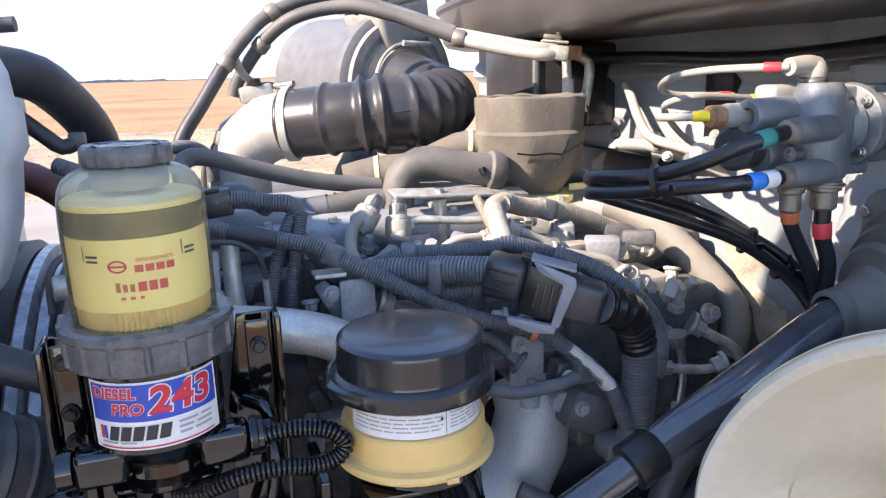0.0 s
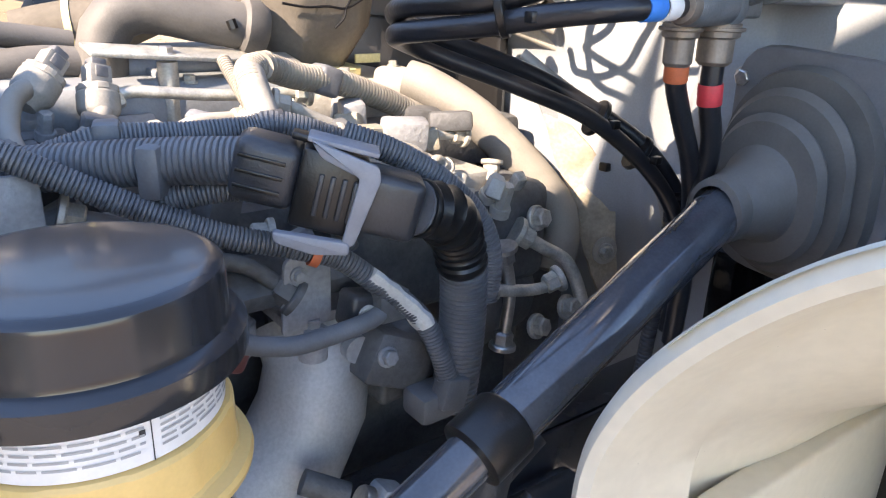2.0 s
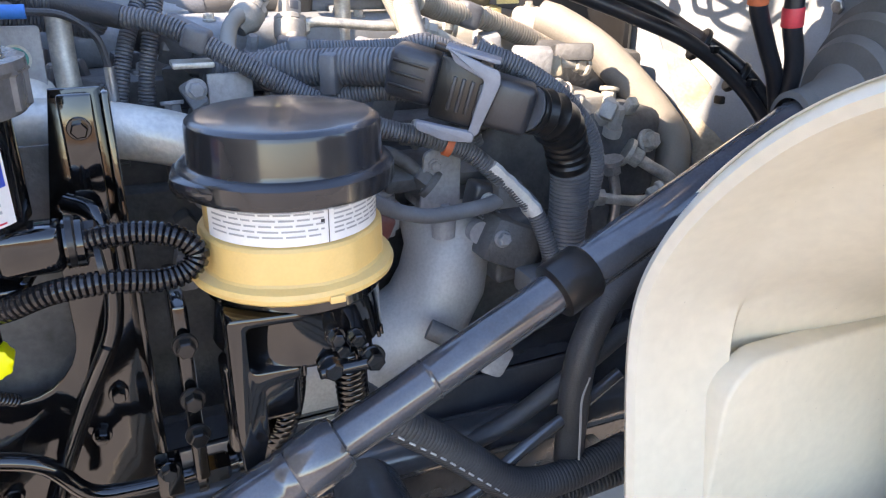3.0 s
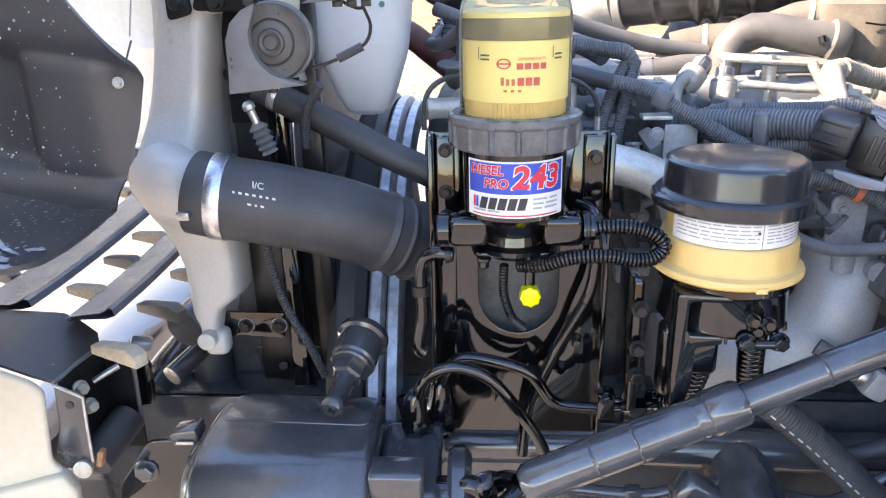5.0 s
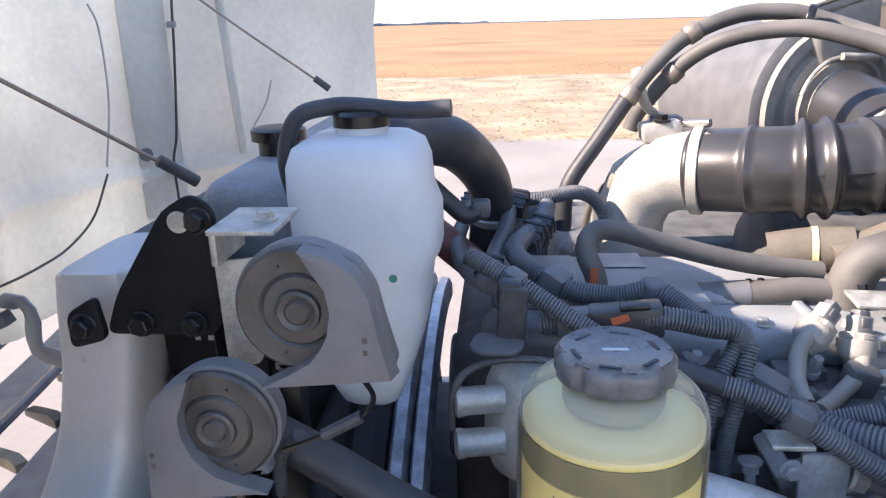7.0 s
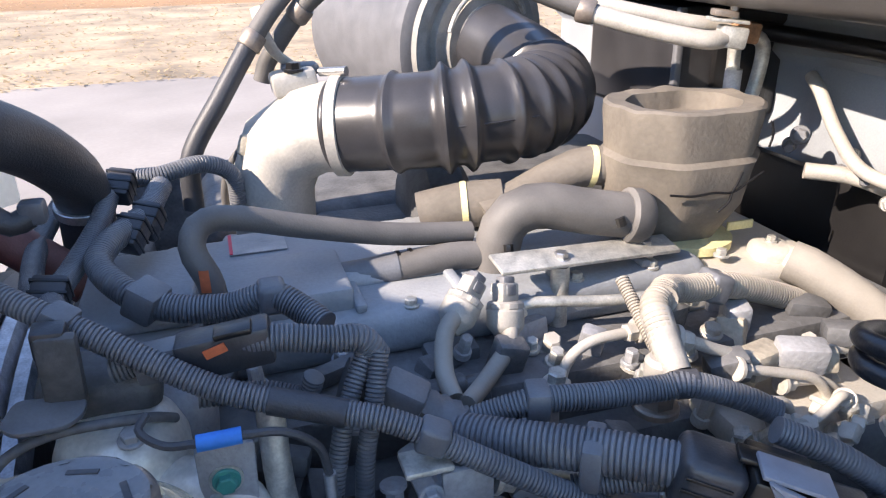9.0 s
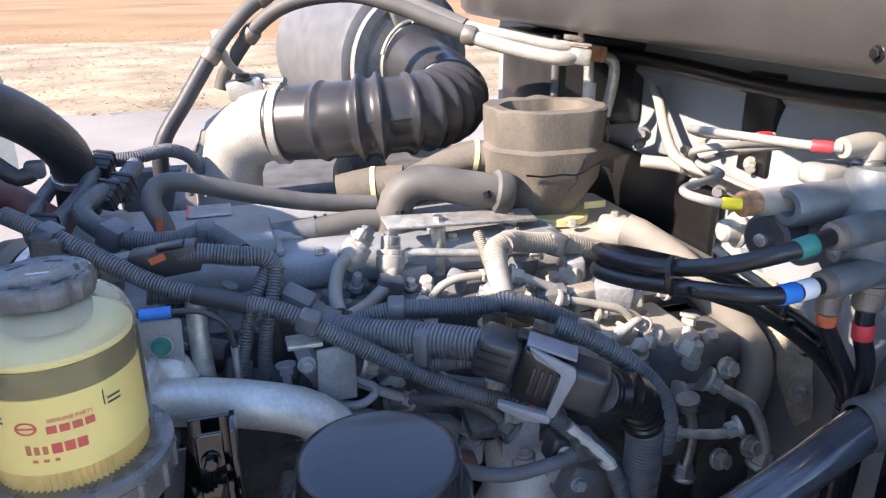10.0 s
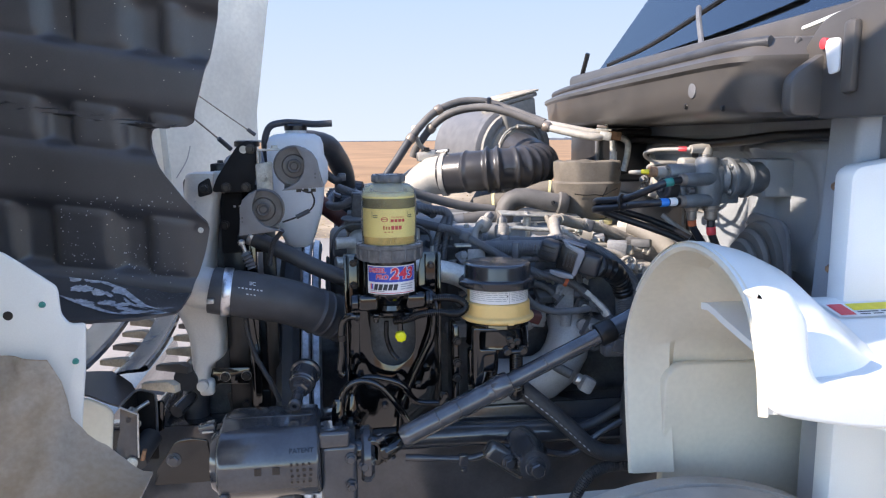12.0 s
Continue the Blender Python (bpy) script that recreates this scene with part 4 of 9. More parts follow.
def sweep(planline, prof, lift=lambda u: 0.0):
    bm = bmesh.new()
    rows = []
    for i, p in enumerate(planline):
        u = i / (len(planline) - 1)
        d = (planline[min(i + 1, len(planline) - 1)] - planline[max(i - 1, 0)]).normalized()
        inn = Vector((-d.y, d.x, 0))
        rows.append([bm.verts.new((p.x + inn.x * o, p.y + inn.y * o * 0.4, z + lift(u))) for o, z in prof])
    for a, c in zip(rows, rows[1:]):
        for k in range(len(a) - 1):
            bm.faces.new((a[k], a[k + 1], c[k + 1], c[k]))
    return bm


part("trough", sweep(PLAN, PROF), cowl_plastic, cowl)
part("seal", T([(p.x + 0.02, p.y, 1.828) for p in PLAN[3:-4:4]], 0.011, n=10), rubber, cowl, "black rubber seal on the lip")
part("hole_plug", L([(0.016, 0), (0.016, 0.004), (0.01, 0.005)], (0.752, 0.586, 1.752), (-1, 0, 0), 20), horn_grey, cowl)
part("hole_plug", L([(0.012, 0), (0.012, 0.004), (0.008, 0.005)], (0.800, 1.42, 1.75), (-1, 0, 0), 20), satin_black, cowl)
part("corner_panel", prism(rounded([(0.80, 1.69), (1.30, 1.69), (1.30, 1.92), (1.08, 1.88), (0.86, 1.80), (0.80, 1.76)], 0.02), 0.03, facing(0.36), 0.008), cowl_plastic, cowl)
part("corner_front", prism(rounded([(-0.1, 1.685), (0.36, 1.685), (0.40, 1.80), (0.34, 1.86), (-0.1, 1.93)], 0.03), 0.02, Matrix(((0, 0, 1, 0.86), (1, 0, 0, 0), (0, 1, 0, 0), (0, 0, 0, 1))), 0.006), cowl_plastic, cowl)
for y_ in (0.418, 0.398):
    part("rib", T([(0.845, y_ - 0.004, 1.745), (0.848, y_, 1.79), (0.850, y_ + 0.002, 1.822), (0.858, y_ + 0.002, 1.832)], 0.008, n=10), cowl_plastic, cowl)
part("rib", box((0.02, 0.03, 0.12), (0.855, 0.255, 1.785), 0.009), cowl_plastic, cowl)
part("white_tab", prism(rounded([(-0.014, -0.028), (0.010, -0.032), (0.024, 0.018), (0.018, 0.030), (-0.012, 0.028)], 0.008), 0.006, Matrix(((0, 0, -1, 0.850), (1, 0, 0, 0.285), (0, 1, 0, 1.79), (0, 0, 0, 1))), 0.002), white_paint, cowl)
for y_, z_ in ((0.56, 1.79), (0.47, 1.71), (0.62, 1.72)):
    bolt(cowl, (0.755, y_, z_), (-1, 0, 0), 0.005, 0.005, mat=satin_black)
part("reflector", L([(0.010, 0), (0.010, 0.006), (0.006, 0.008)], (0.857, 0.323, 1.814), (-1, 0, 0), 16), tag_red, cowl)
part("rim_strip", box((0.012, 0.75, 0.008), Matrix.Translation((0.93, 0.12, 1.905)) @ pose(0, 0, 0, -6, 0, 0), 0.003), white_paint, cowl)

screen = thing("windscreen", "truck windscreen with reflected sky above the cowl", "windscreen", (1.2, 1.2, 1.95), kind="structure")
part("pane", prism([(-0.85, 0), (0.85, 0), (0.80, 0.9), (-0.80, 0.9)], 0.008, Matrix.Translation((1.10, 1.25, 1.90)) @ pose(0, 0, 0, 55, 0, -90), 0), window_glass, screen)
part("lower_trim", box((0.10, 1.85, 0.10), (1.06, 1.25, 1.87), 0.02), cowl_plastic, screen)
part("dash", box((0.5, 1.7, 0.06), (1.45, 1.25, 1.86), 0.02), satin_black, screen)
part("seat_back", box((0.2, 1.6, 0.9), (2.1, 1.25, 2.0), 0.05), satin_black, screen)
part("cab_floor", box((1.2, 1.8, 1.0), (1.75, 1.25, 1.3), 0.05), fire_paint, screen)
part("roof", box((1.3, 1.9, 0.08), (2.2, 1.25, 2.78), 0.03), white_paint, screen)
wip = thing("windscreen_wiper", "black wiper arm and blade lying on the windscreen", "wiper", (1.05, 1.5, 1.93))
part("arm", T([(1.02, 1.06, 1.90), (1.06, 1.16, 1.99), (1.10, 1.24, 2.04)], 0.008, n=8), horn_grey, wip)
part("blade", T([(1.10, 1.95, 1.945), (1.11, 1.6, 1.975), (1.12, 1.25, 2.03), (1.14, 0.95, 2.09)], 0.009, n=8), satin_black, wip)
part("arm", T([(1.04, 2.10, 1.90), (1.05, 2.05, 2.0)], 0.01, n=8), satin_black, wip)

# ---- wheel arch, tyre, chassis ----
arch = thing("wheel_arch", "white inner wheel arch panel, dusty inside tinted cream for its shaded glow", "wheel arch", (0.8, 0.3, 1.0))
RIM = spline([(0.510, 0.955, 0), (0.535, 1.08, 0), (0.553, 1.215, 0), (0.530, 1.30, 0), (0.472, 1.380, 0), (0.40, 1.438, 0), (0.305, 1.474, 0), (0.20, 1.466, 0), (0.115, 1.42, 0), (0.072, 1.335, 0), (0.056, 1.255, 0)], 0.012)
bm = bmesh.new()
rows = []
DEEP = [(0.608, 0.004), (0.602, 0.0), (0.599, -0.006), (0.603, -0.013), (0.615, -0.017), (0.66, -0.020), (0.69, -0.030), (0.705, -0.055), (0.73, -0.072), (0.77, -0.10), (0.82, -0.128), (0.90, -0.15), (0.98, -0.18), (1.05, -0.24), (1.10, -0.34)]
for k, (x, o) in enumerate(DEEP):
    row = []
    for i, p in enumerate(RIM):
        u = i / (len(RIM) - 1)
        d = (RIM[min(i + 1, len(RIM) - 1)] - RIM[max(i - 1, 0)]).normalized()
        n_in = Vector((d.y, -d.x))
        hold = 0.02 + 0.98 * step(u - 0.3, 14)
        q = Vector((p.x, p.y)) + n_in * o * -1 * (hold if o < -0.03 else 1) * -1
        zz = q.y if q.y > 0.95 else q.y
        row.append(bm.verts.new((x, q.x, zz)))
    rows.append(row)
for a, c in zip(rows, rows[1:]):
    for k in range(len(a) - 1):
        bm.faces.new((a[k], a[k + 1], c[k + 1], c[k]))
part("arch_shell", bm, arch_paint_shaded, arch)
part("inner_wall", prism(rounded([(0.672, 0.78), (1.12, 0.78), (1.12, 1.165), (0.90, 1.185), (0.70, 1.188), (0.672, 1.160)], 0.025), 0.026, facing(0.526), 0.004, 3), arch_paint_shaded, arch)
part("rear_wall", box((0.02, 0.56, 0.7), (1.10, 0.32, 1.10), 0.005), arch_paint_shaded, arch)
for p in ((0.655, 0.556, 1.005), (0.675, 0.553, 1.012), (0.665, 0.553, 0.99)):
    bolt(arch, p, (-0.3, -0.95, 0), 0.005, 0.006, mat=satin_black)
bolt(arch, (0.845, 0.528, 1.14), (0, -1, 0), 0.008, 0.010, mat=rust)
# outer skin and step deck
part("outer_skin", prism(rounded([(0.560, 1.442), (0.572, 1.430), (0.585, 1.377), (0.594, 1.294), (0.613, 1.264), (0.640, 1.256), (0.726, 1.238), (0.782, 1.231), (1.3, 1.20), (2.3, 1.18), (2.3, 1.30), (0.74, 1.308), (0.676, 1.306), (0.660, 1.332), (0.650, 1.400), (0.622, 1.442), (0.59, 1.45)], 0.012), 0.03, facing(0.065), 0.008, 3), white_paint, arch)
bm = bmesh.new()
rows = []
CROWN = [(0.600, 0.0), (0.63, 0.001), (0.68, 0.014), (0.725, 0.036), (0.77, 0.075), (0.80, 0.104), (0.83, 0.120)]
for j in range(25):
    x = 0.600 + 0.23 * j / 24
    row = []
    for p in RIM[int(len(RIM) * 0.40):]:
        lim = min(1.0, max(0.0, (p.y - 1.25) / 0.2))
        row.append(bm.verts.new((x, p.x, p.y + 0.003 - edge_of(x, CROWN) * (0.35 + 0.65 * lim))))
    rows.append(row)
for a, c in zip(rows, rows[1:]):
    for k in range(len(a) - 1):
        bm.faces.new((a[k], a[k + 1], c[k + 1], c[k]))
part("crown", bm, white_paint, arch)
bm = bmesh.new()
rows = []
for j in range(13):
    y = 0.055 + 0.285 * j / 12
    rows.append([bm.verts.new((0.655 + 1.65 * i / 60, y, 1.304 + 0.054 * min(1.0, (y - 0.055) / 0.25) + 0.004 * math.exp(-((y - 0.31) / 0.02) ** 2))) for i in range(61)])
for a, c in zip(rows, rows[1:]):
    for k in range(60):
        bm.faces.new((a[k], a[k + 1], c[k + 1], c[k]))
bm.normal_update()
bmesh.ops.solidify(bm, geom=bm.faces[:], thickness=0.012)
part("deck", bm, white_paint, arch)
sign = thing("warning_label", "small yellow and red warning sticker on the white fender deck", "sticker", (0.92, 0.27, 1.3555))
on_deck = lambda x, y: Vector((0.925 + x, 0.262 + y, 1.304 + 0.054 * (0.262 + y - 0.055) / 0.25 + 0.0035))
part("white_field", sheet(on_deck, -0.068, 0.068, -0.026, 0.026, 4, 2), label_white, sign)
lift_deck = lambda x, y: on_deck(x, y) + Vector((0, 0, 0.0008))
part("yellow_field", sheet(lift_deck, -0.026, 0.062, -0.004, 0.022, 4, 1), tag_yellow, sign)
part("red_field", sheet(lift_deck, -0.062, -0.032, -0.020, 0.022, 2, 1), tag_red, sign)
part("print", bars(lift_deck, -0.024, 0.060, (-0.010, -0.018), 0.006, random.Random(2)), print_dark, sign)

tyre = thing("truck_wheel", "dusty front tyre turned under the wheel arch", "wheel", (0.64, 0.26, 0.5))
bm = L([(0.29, -0.11), (0.40, -0.135), (0.47, -0.13), (0.493, -0.11), (0.498, -0.07), (0.485, -0.066), (0.485, -0.058), (0.499, -0.054), (0.50, -0.005), (0.487, -0.003), (0.487, 0.003), (0.50, 0.005), (0.499, 0.054), (0.485, 0.058), (0.485, 0.066),
        (0.498, 0.07), (0.493, 0.11), (0.47, 0.13), (0.40, 0.135), (0.29, 0.11)], (0.66, 0.27, 0.51), (0.12, 1, 0), 72)
part("tyre", bm, tyre_rubber, tyre)
part("rim", L([(0.05, -0.1), (0.26, -0.1), (0.29, -0.11), (0.29, 0.11), (0.05, 0.09)], (0.66, 0.27, 0.51), (0.12, 1, 0), 40), white_paint, tyre)

rail = thing("frame_rail", "black painted chassis frame rail below the engine", "chassis rail", (0.4, 0.85, 0.8))
part("web", box((2.6, 0.012, 0.25), (0.75, 0.835, 0.87), 0.003), gear_black, rail)
part("top_flange", box((2.6, 0.075, 0.010), (0.75, 0.868, 0.99), 0.003), gear_black, rail)
part("bottom_flange", box((2.6, 0.075, 0.010), (0.75, 0.868, 0.75), 0.003), gear_black, rail)
part("cross_tube", T([(-0.2, 0.80, 0.945), (0.3, 0.80, 0.940), (0.9, 0.80, 0.922)], 0.030, n=20), gear_black, rail)
axle = thing("front_axle", "dark front axle beam and spring under the frame", "axle", (0.4, 0.8, 0.5))
part("beam", T([(0.62, 0.45, 0.50), (0.62, 0.75, 0.42), (0.62, 1.6, 0.42), (0.62, 1.95, 0.5)], 0.05, n=12), gear_black, axle)
for k in range(4):
    part("leaf", box((1.3 - 0.15 * k, 0.08, 0.014), (0.5, 0.83, 0.60 - 0.018 * k), 0.003), gear_black, axle)

# ---- fuel filter on its bracket ----
FX, FY = 0.119, 0.70
bracket = thing("filter_bracket", "gloss black painted steel bracket holding the fuel filter", "bracket", (0.13, 0.77, 1.0))
notch = [(0.062 + 0.0, 1.40), (0.078, 1.30), (0.078, 1.20)] + [(0.129 - 0.051 * math.cos(a), 1.19 - 0.055 * math.sin(a)) for a in [k * math.pi / 12 for k in range(13)]] + [(0.180, 1.20), (0.180, 1.30), (0.196, 1.40)]
part("back_plate", prism([(0.024, 1.40), *notch, (0.234, 1.40), (0.234, 0.985), (0.024, 0.985)], 0.006, facing(0.772), 0.0015), gloss_black, bracket)
part("flange", box((0.006, 0.050, 0.415), (0.022, 0.752, 1.193), 0.002), gloss_black, bracket)
part("flange", box((0.006, 0.035, 0.415), (0.235, 0.758, 1.193), 0.002), gloss_black, bracket)
part("inner_rail", box((0.022, 0.006, 0.25), (0.040, 0.742, 1.275), 0.002), gloss_black, bracket)
part("inner_rail", box((0.024, 0.006, 0.10), (0.214, 0.742, 1.350), 0.002), gloss_black, bracket)
for z in (1.385, 1.335, 1.305):
    bolt(bracket, (0.040, 0.738, z), r=0.0062, h=0.010, mat=satin_black)
for p in ((0.214, 0.738, 1.375), (0.185, 0.765, 1.085), (0.105, 0.765, 1.04), (0.205, 0.765, 1.125)):
    bolt(bracket, p, r=0.0065, h=0.010, mat=gloss_black)
part("backing", box((0.20, 0.004, 0.30), (0.13, 0.80, 1.20), 0.001), engine_dark, bracket)

fuel = thing("fuel_filter", "diesel fuel filter with clear amber bowl, grey collar and black body", "fuel filter", (FX, FY, 1.26))
part("cap", L([(0.029, 1.5635), (0.030, 1.566), (0.036, 1.5665), (0.0368, 1.5685), (0.0368, 1.5795), (0.0345, 1.5825), (0.0335, 1.5830), (0.032, 1.5820), (0.006, 1.5820)], (FX, FY, 0), n=64, wobble=lambda j, k: -0.0028 if (k % 8) in (0, 1) and 1 < j < 6 else 0), collar_plastic, fuel, "black lobed vent cap")
for k in range(6):
    a = math.pi * (k + 0.25) / 3
    part("cap_slot", box((0.013, 0.0028, 0.0008), Matrix.Translation((FX + 0.025 * math.cos(a), FY + 0.025 * math.sin(a), 1.5822)) @ Matrix.Rotation(a + math.pi / 2, 4, "Z"), 0.0003), print_dark, fuel)
part("cap_print", box((0.016, 0.003, 0.0006), (FX, FY, 1.5822), 0.0002), print_pale, fuel)
DOME = [(0.029, 1.5655), (0.038, 1.5640), (0.046, 1.5610), (0.0525, 1.5555), (0.0565, 1.5480), (0.0585, 1.538), (0.0592, 1.522), (0.0594, 1.50), (0.0596, 1.43)]
bowl = part("clear_bowl", L(DOME[:4:-1], (FX, FY, 0), n=64, caps=False), fuel_shell, fuel, "clear amber plastic bowl")
dome = part("dome", L(DOME[5::-1], (FX, FY, 0), n=64, caps=False), milky_shell, fuel, "milky clouded dome of the bowl")
for ob_ in (bowl, dome):
    ob_.visible_shadow = False
part("neck_thread", L([(0.024, 1.546), (0.0305, 1.547), (0.0315, 1.551), (0.031, 1.5525), (0.0315, 1.554), (0.0315, 1.5595), (0.030, 1.565)], (FX, FY, 0), n=40), neck_haze, fuel, "hazy moulded neck")
element = part("element", L([(0.052, 1.451), (0.0560, 1.452), (0.0560, 1.512), (0.052, 1.513)], (FX, FY, 0), n=64), paper_yellow, fuel, "pale yellow filter element with red print")
part("pleats", L([(0.0545, 1.42), (0.0545, 1.452)], (FX, FY, 0), n=150, wobble=lambda j, k: -0.0035 * (k % 2)), pleat_tan, element, "tan pleated paper", angle=10)
part("end_band", L([(0.052, 1.512), (0.0564, 1.513), (0.0566, 1.533), (0.050, 1.534)], (FX, FY, 0), n=64), olive_band, element)
part("element_top", L([(0.0558, 1.5335), (0.0560, 1.5385), (0.052, 1.5415), (0.040, 1.5425), (0.012, 1.5425)], (FX, FY, 0), n=48), paper_yellow, element)
wrapE = on_drum(FX, FY, 0.0567, 1.4825)
oval = bmesh.new()
for k in range(28):
    a0, a1 = 2 * math.pi * k / 28, 2 * math.pi * (k + 1) / 28
    vs = [oval.verts.new(wrapE(-0.014 + rr * 0.0075 * math.cos(a), 0.008 + rr * 0.0052 * math.sin(a))) for a, rr in ((a0, 1), (a1, 1), (a1, 0.74), (a0, 0.74))]
    oval.faces.new(vs)
add(oval, sheet(wrapE, -0.020, -0.008, 0.0072, 0.0088, 4, 1))
part("emblem", oval, label_red, element)
for k in range(4):
    part("brand_block", sheet(wrapE, -0.001 + 0.0082 * k, 0.0055 + 0.0082 * k, 0.0025, 0.0085, 3, 1), label_red, element)
letters("GENUINE PARTS", 0.0042, lambda x, y: wrapE(x + 0.015, y + 0.0125), "print", label_red, element, 0.95, 0.01)
for k in range(3):
    part("brand_block", sheet(wrapE, 0.0 + 0.0082 * k, 0.0066 + 0.0082 * k, -0.0135, -0.0055, 3, 1), label_red, element)
for k in range(3):
    part("brand_block", sheet(wrapE, -0.017 + 0.0055 * k, -0.0135 + 0.0055 * k, -0.0132, -0.0068 if k else -0.0052, 2, 1), tag_orange, element)
part("print", bars(wrapE, -0.014, 0.010, (-0.0185,), 0.004, random.Random(6), (0.6, 1.0)), tag_orange, element)
for x in (-0.043, 0.038):
    part("arrow", add(sheet(wrapE, x, x + 0.001, 0.012, 0.024, 1, 1), bars(wrapE, x + 0.003, x + 0.014, (0.016, 0.012), 0.003, random.Random(7))), print_dark, element)
part("collar", L([(0.061, 1.4355), (0.068, 1.4365), (0.0725, 1.4345), (0.0728, 1.4285), (0.0715, 1.4265), (0.0700, 1.425), (0.0695, 1.4035), (0.068, 1.4000), (0.058, 1.3985)], (FX, FY, 0), n=192, wobble=lambda j, k: 0.0026 if (k % 12) in (0, 1) and 3 < j < 7 else 0), collar_plastic, fuel, "ribbed dark grey clamping collar", angle=30)
part("body", L([(0.030, 1.272), (0.034, 1.276), (0.042, 1.280), (0.044, 1.286), (0.036, 1.290), (0.034, 1.300), (0.050, 1.318), (0.0568, 1.326), (0.0575, 1.402)], (FX, FY, 0), n=64), gloss_black, fuel, "gloss black painted body")
wrapS = on_drum(FX, FY, 0.0582, 1.3615, 0.0)
st = part("sticker", sheet(wrapS, -0.060, 0.060, -0.0305, 0.0305, 24, 2), label_white, fuel, "blue, white and red maker's sticker")
wrapT = on_drum(FX, FY, 0.0586, 1.3615, 0.0)
part("blue_field", sheet(wrapT, -0.0575, 0.0575, -0.0045, 0.0285, 24, 2), label_blue, st)
wrapU = on_drum(FX, FY, 0.0590, 1.3615, 0.0)
wrapV = on_drum(FX, FY, 0.0594, 1.3615, 0.0)
for word, size, dx, dy, sp in (("DIESEL", 0.0136, -0.0345, 0.0205, 1.02), ("PRO", 0.0136, -0.0225, 0.0065, 1.05), ("243", 0.0335, 0.0230, 0.0125, 1.10)):
    letters(word, size, lambda x, y: wrapU(x + dx, y + dy), "print_edge", label_white, st, sp, 0.065, 0.12)
    letters(word, size, lambda x, y: wrapV(x + dx, y + dy), "print", label_red, st, sp, 0.034, 0.12)
part("emblem", sheet(wrapU, -0.051, -0.0475, -0.0205, -0.0085, 2, 1), label_red, st)
part("emblem", sheet(wrapU, -0.0468, -0.0435, -0.0205, -0.0085, 2, 1), label_blue, st)
for k in range(5):
    part("brand_block", sheet(lambda x, y: wrapU(x + 0.25 * y, y), -0.037 + 0.0108 * k, -0.0282 + 0.0108 * k, -0.0215, -0.0085, 3, 1), print_dark, st)
part("print", bars(wrapU, 0.018, 0.050, (-0.010, -0.015, -0.020), 0.0036, random.Random(9)), print_grey, st)
part("print", bars(wrapU, -0.050, -0.012, (-0.0235,), 0.003, random.Random(10)), print_grey, st)
part("red_rule", sheet(wrapU, -0.052, 0.052, -0.0285, -0.0272, 20, 1), label_red, st)
for s, x0, x1 in ((-1, 0.046, 0.090), (1, 0.150, 0.194)):
    part("port", add(box((abs(x1 - x0), 0.032, 0.034), ((x0 + x1) / 2, 0.678, 1.308), 0.007, 3), L([(0.018, 0), (0.018, 0.012), (0.014, 0.014)], (x0 if s < 0 else x1, 0.678, 1.308), (s, 0, 0), 20)), gloss_black, fuel)
part("nut", hexa(0.014, 0.02, (0.196, 0.678, 1.309), (1, 0, 0)), satin_black, fuel, angle=25)
part("base_plate", prism(rounded([(0.075, -0.03), (0.165, -0.03), (0.175, 0.03), (0.065, 0.03)], 0.012), 0.006, Matrix.Translation((0, FY, 1.276)), 0.002), gloss_black, fuel)
for x in (0.085, 0.150):
    bolt(fuel, (x, 0.672, 1.276), (0, 0, -1), 0.006, 0.012, mat=gloss_black)
part("drain", L([(0.006, 0.0), (0.006, 0.04), (0.010, 0.042), (0.010, 0.05)], (0.137, 0.675, 1.276), (0, 0, -1), 14), gloss_black, fuel)
part("drain_knob", L([(0.0095, 0), (0.0108, 0.003), (0.0108, 0.018), (0.008, 0.02)], (0.137, 0.678, 1.232), (0, -1, 0), 32, wobble=lambda j, k: 0.0011 * (k % 4 < 2)), yellow_plug, fuel, "bright yellow drain knob")
part("heater_lead", T([(0.108, 0.685, 1.262), (0.108, 0.69, 1.225), (0.118, 0.70, 1.19), (0.134, 0.72, 1.165)], 0.0055, rings=(0.004, 0.0012), n=10), wet_black, fuel)

loop = thing("corrugated_loom", "black corrugated conduit looped beside the fuel filter", "conduit", (0.23, 0.66, 1.30))
part("conduit", T([(0.200, 0.672, 1.309), (0.226, 0.666, 1.314), (0.252, 0.662, 1.313), (0.270, 0.658, 1.307), (0.279, 0.655, 1.295), (0.270, 0.652, 1.284), (0.250, 0.650, 1.281), (0.216, 0.650, 1.286), (0.180, 0.655, 1.282), (0.150, 0.665, 1.270), (0.125, 0.68, 1.264)], 0.0088, rings=(0.0044, 0.0020), n=16), wet_black, loop)
part("cable_tie", L([(0.0145, 0), (0.0145, 0.004)], (0.213, 0.661, 1.295), (1, 0, 0.1), 16), satin_black, loop)
hose = thing("fuel_elbow_hose", "gloss black elbow hose from the filter's port", "hose", (0.0, 0.70, 1.2))
part("hose", T([(0.050, 0.682, 1.276), (0.030, 0.685, 1.277), (0.016, 0.69, 1.268), (0.010, 0.695, 1.245), (0.010, 0.70, 1.19), (0.004, 0.70, 1.15), (0.012, 0.70, 1.14)], 0.0085, n=12), gloss_black, hose)
part("clamp", L([(0.011, 0), (0.011, 0.012)], (0.010, 0.697, 1.232), (0, 0, -1), 18), satin_black, hose)
part("clamp", L([(0.010, 0), (0.010, 0.006)], (0.047, 0.682, 1.276), (-1, 0, 0), 18), satin_black, hose)
hose = thing("fuel_hose", "gloss black fuel hose curving down the bracket", "hose", (0.2, 0.72, 1.1))
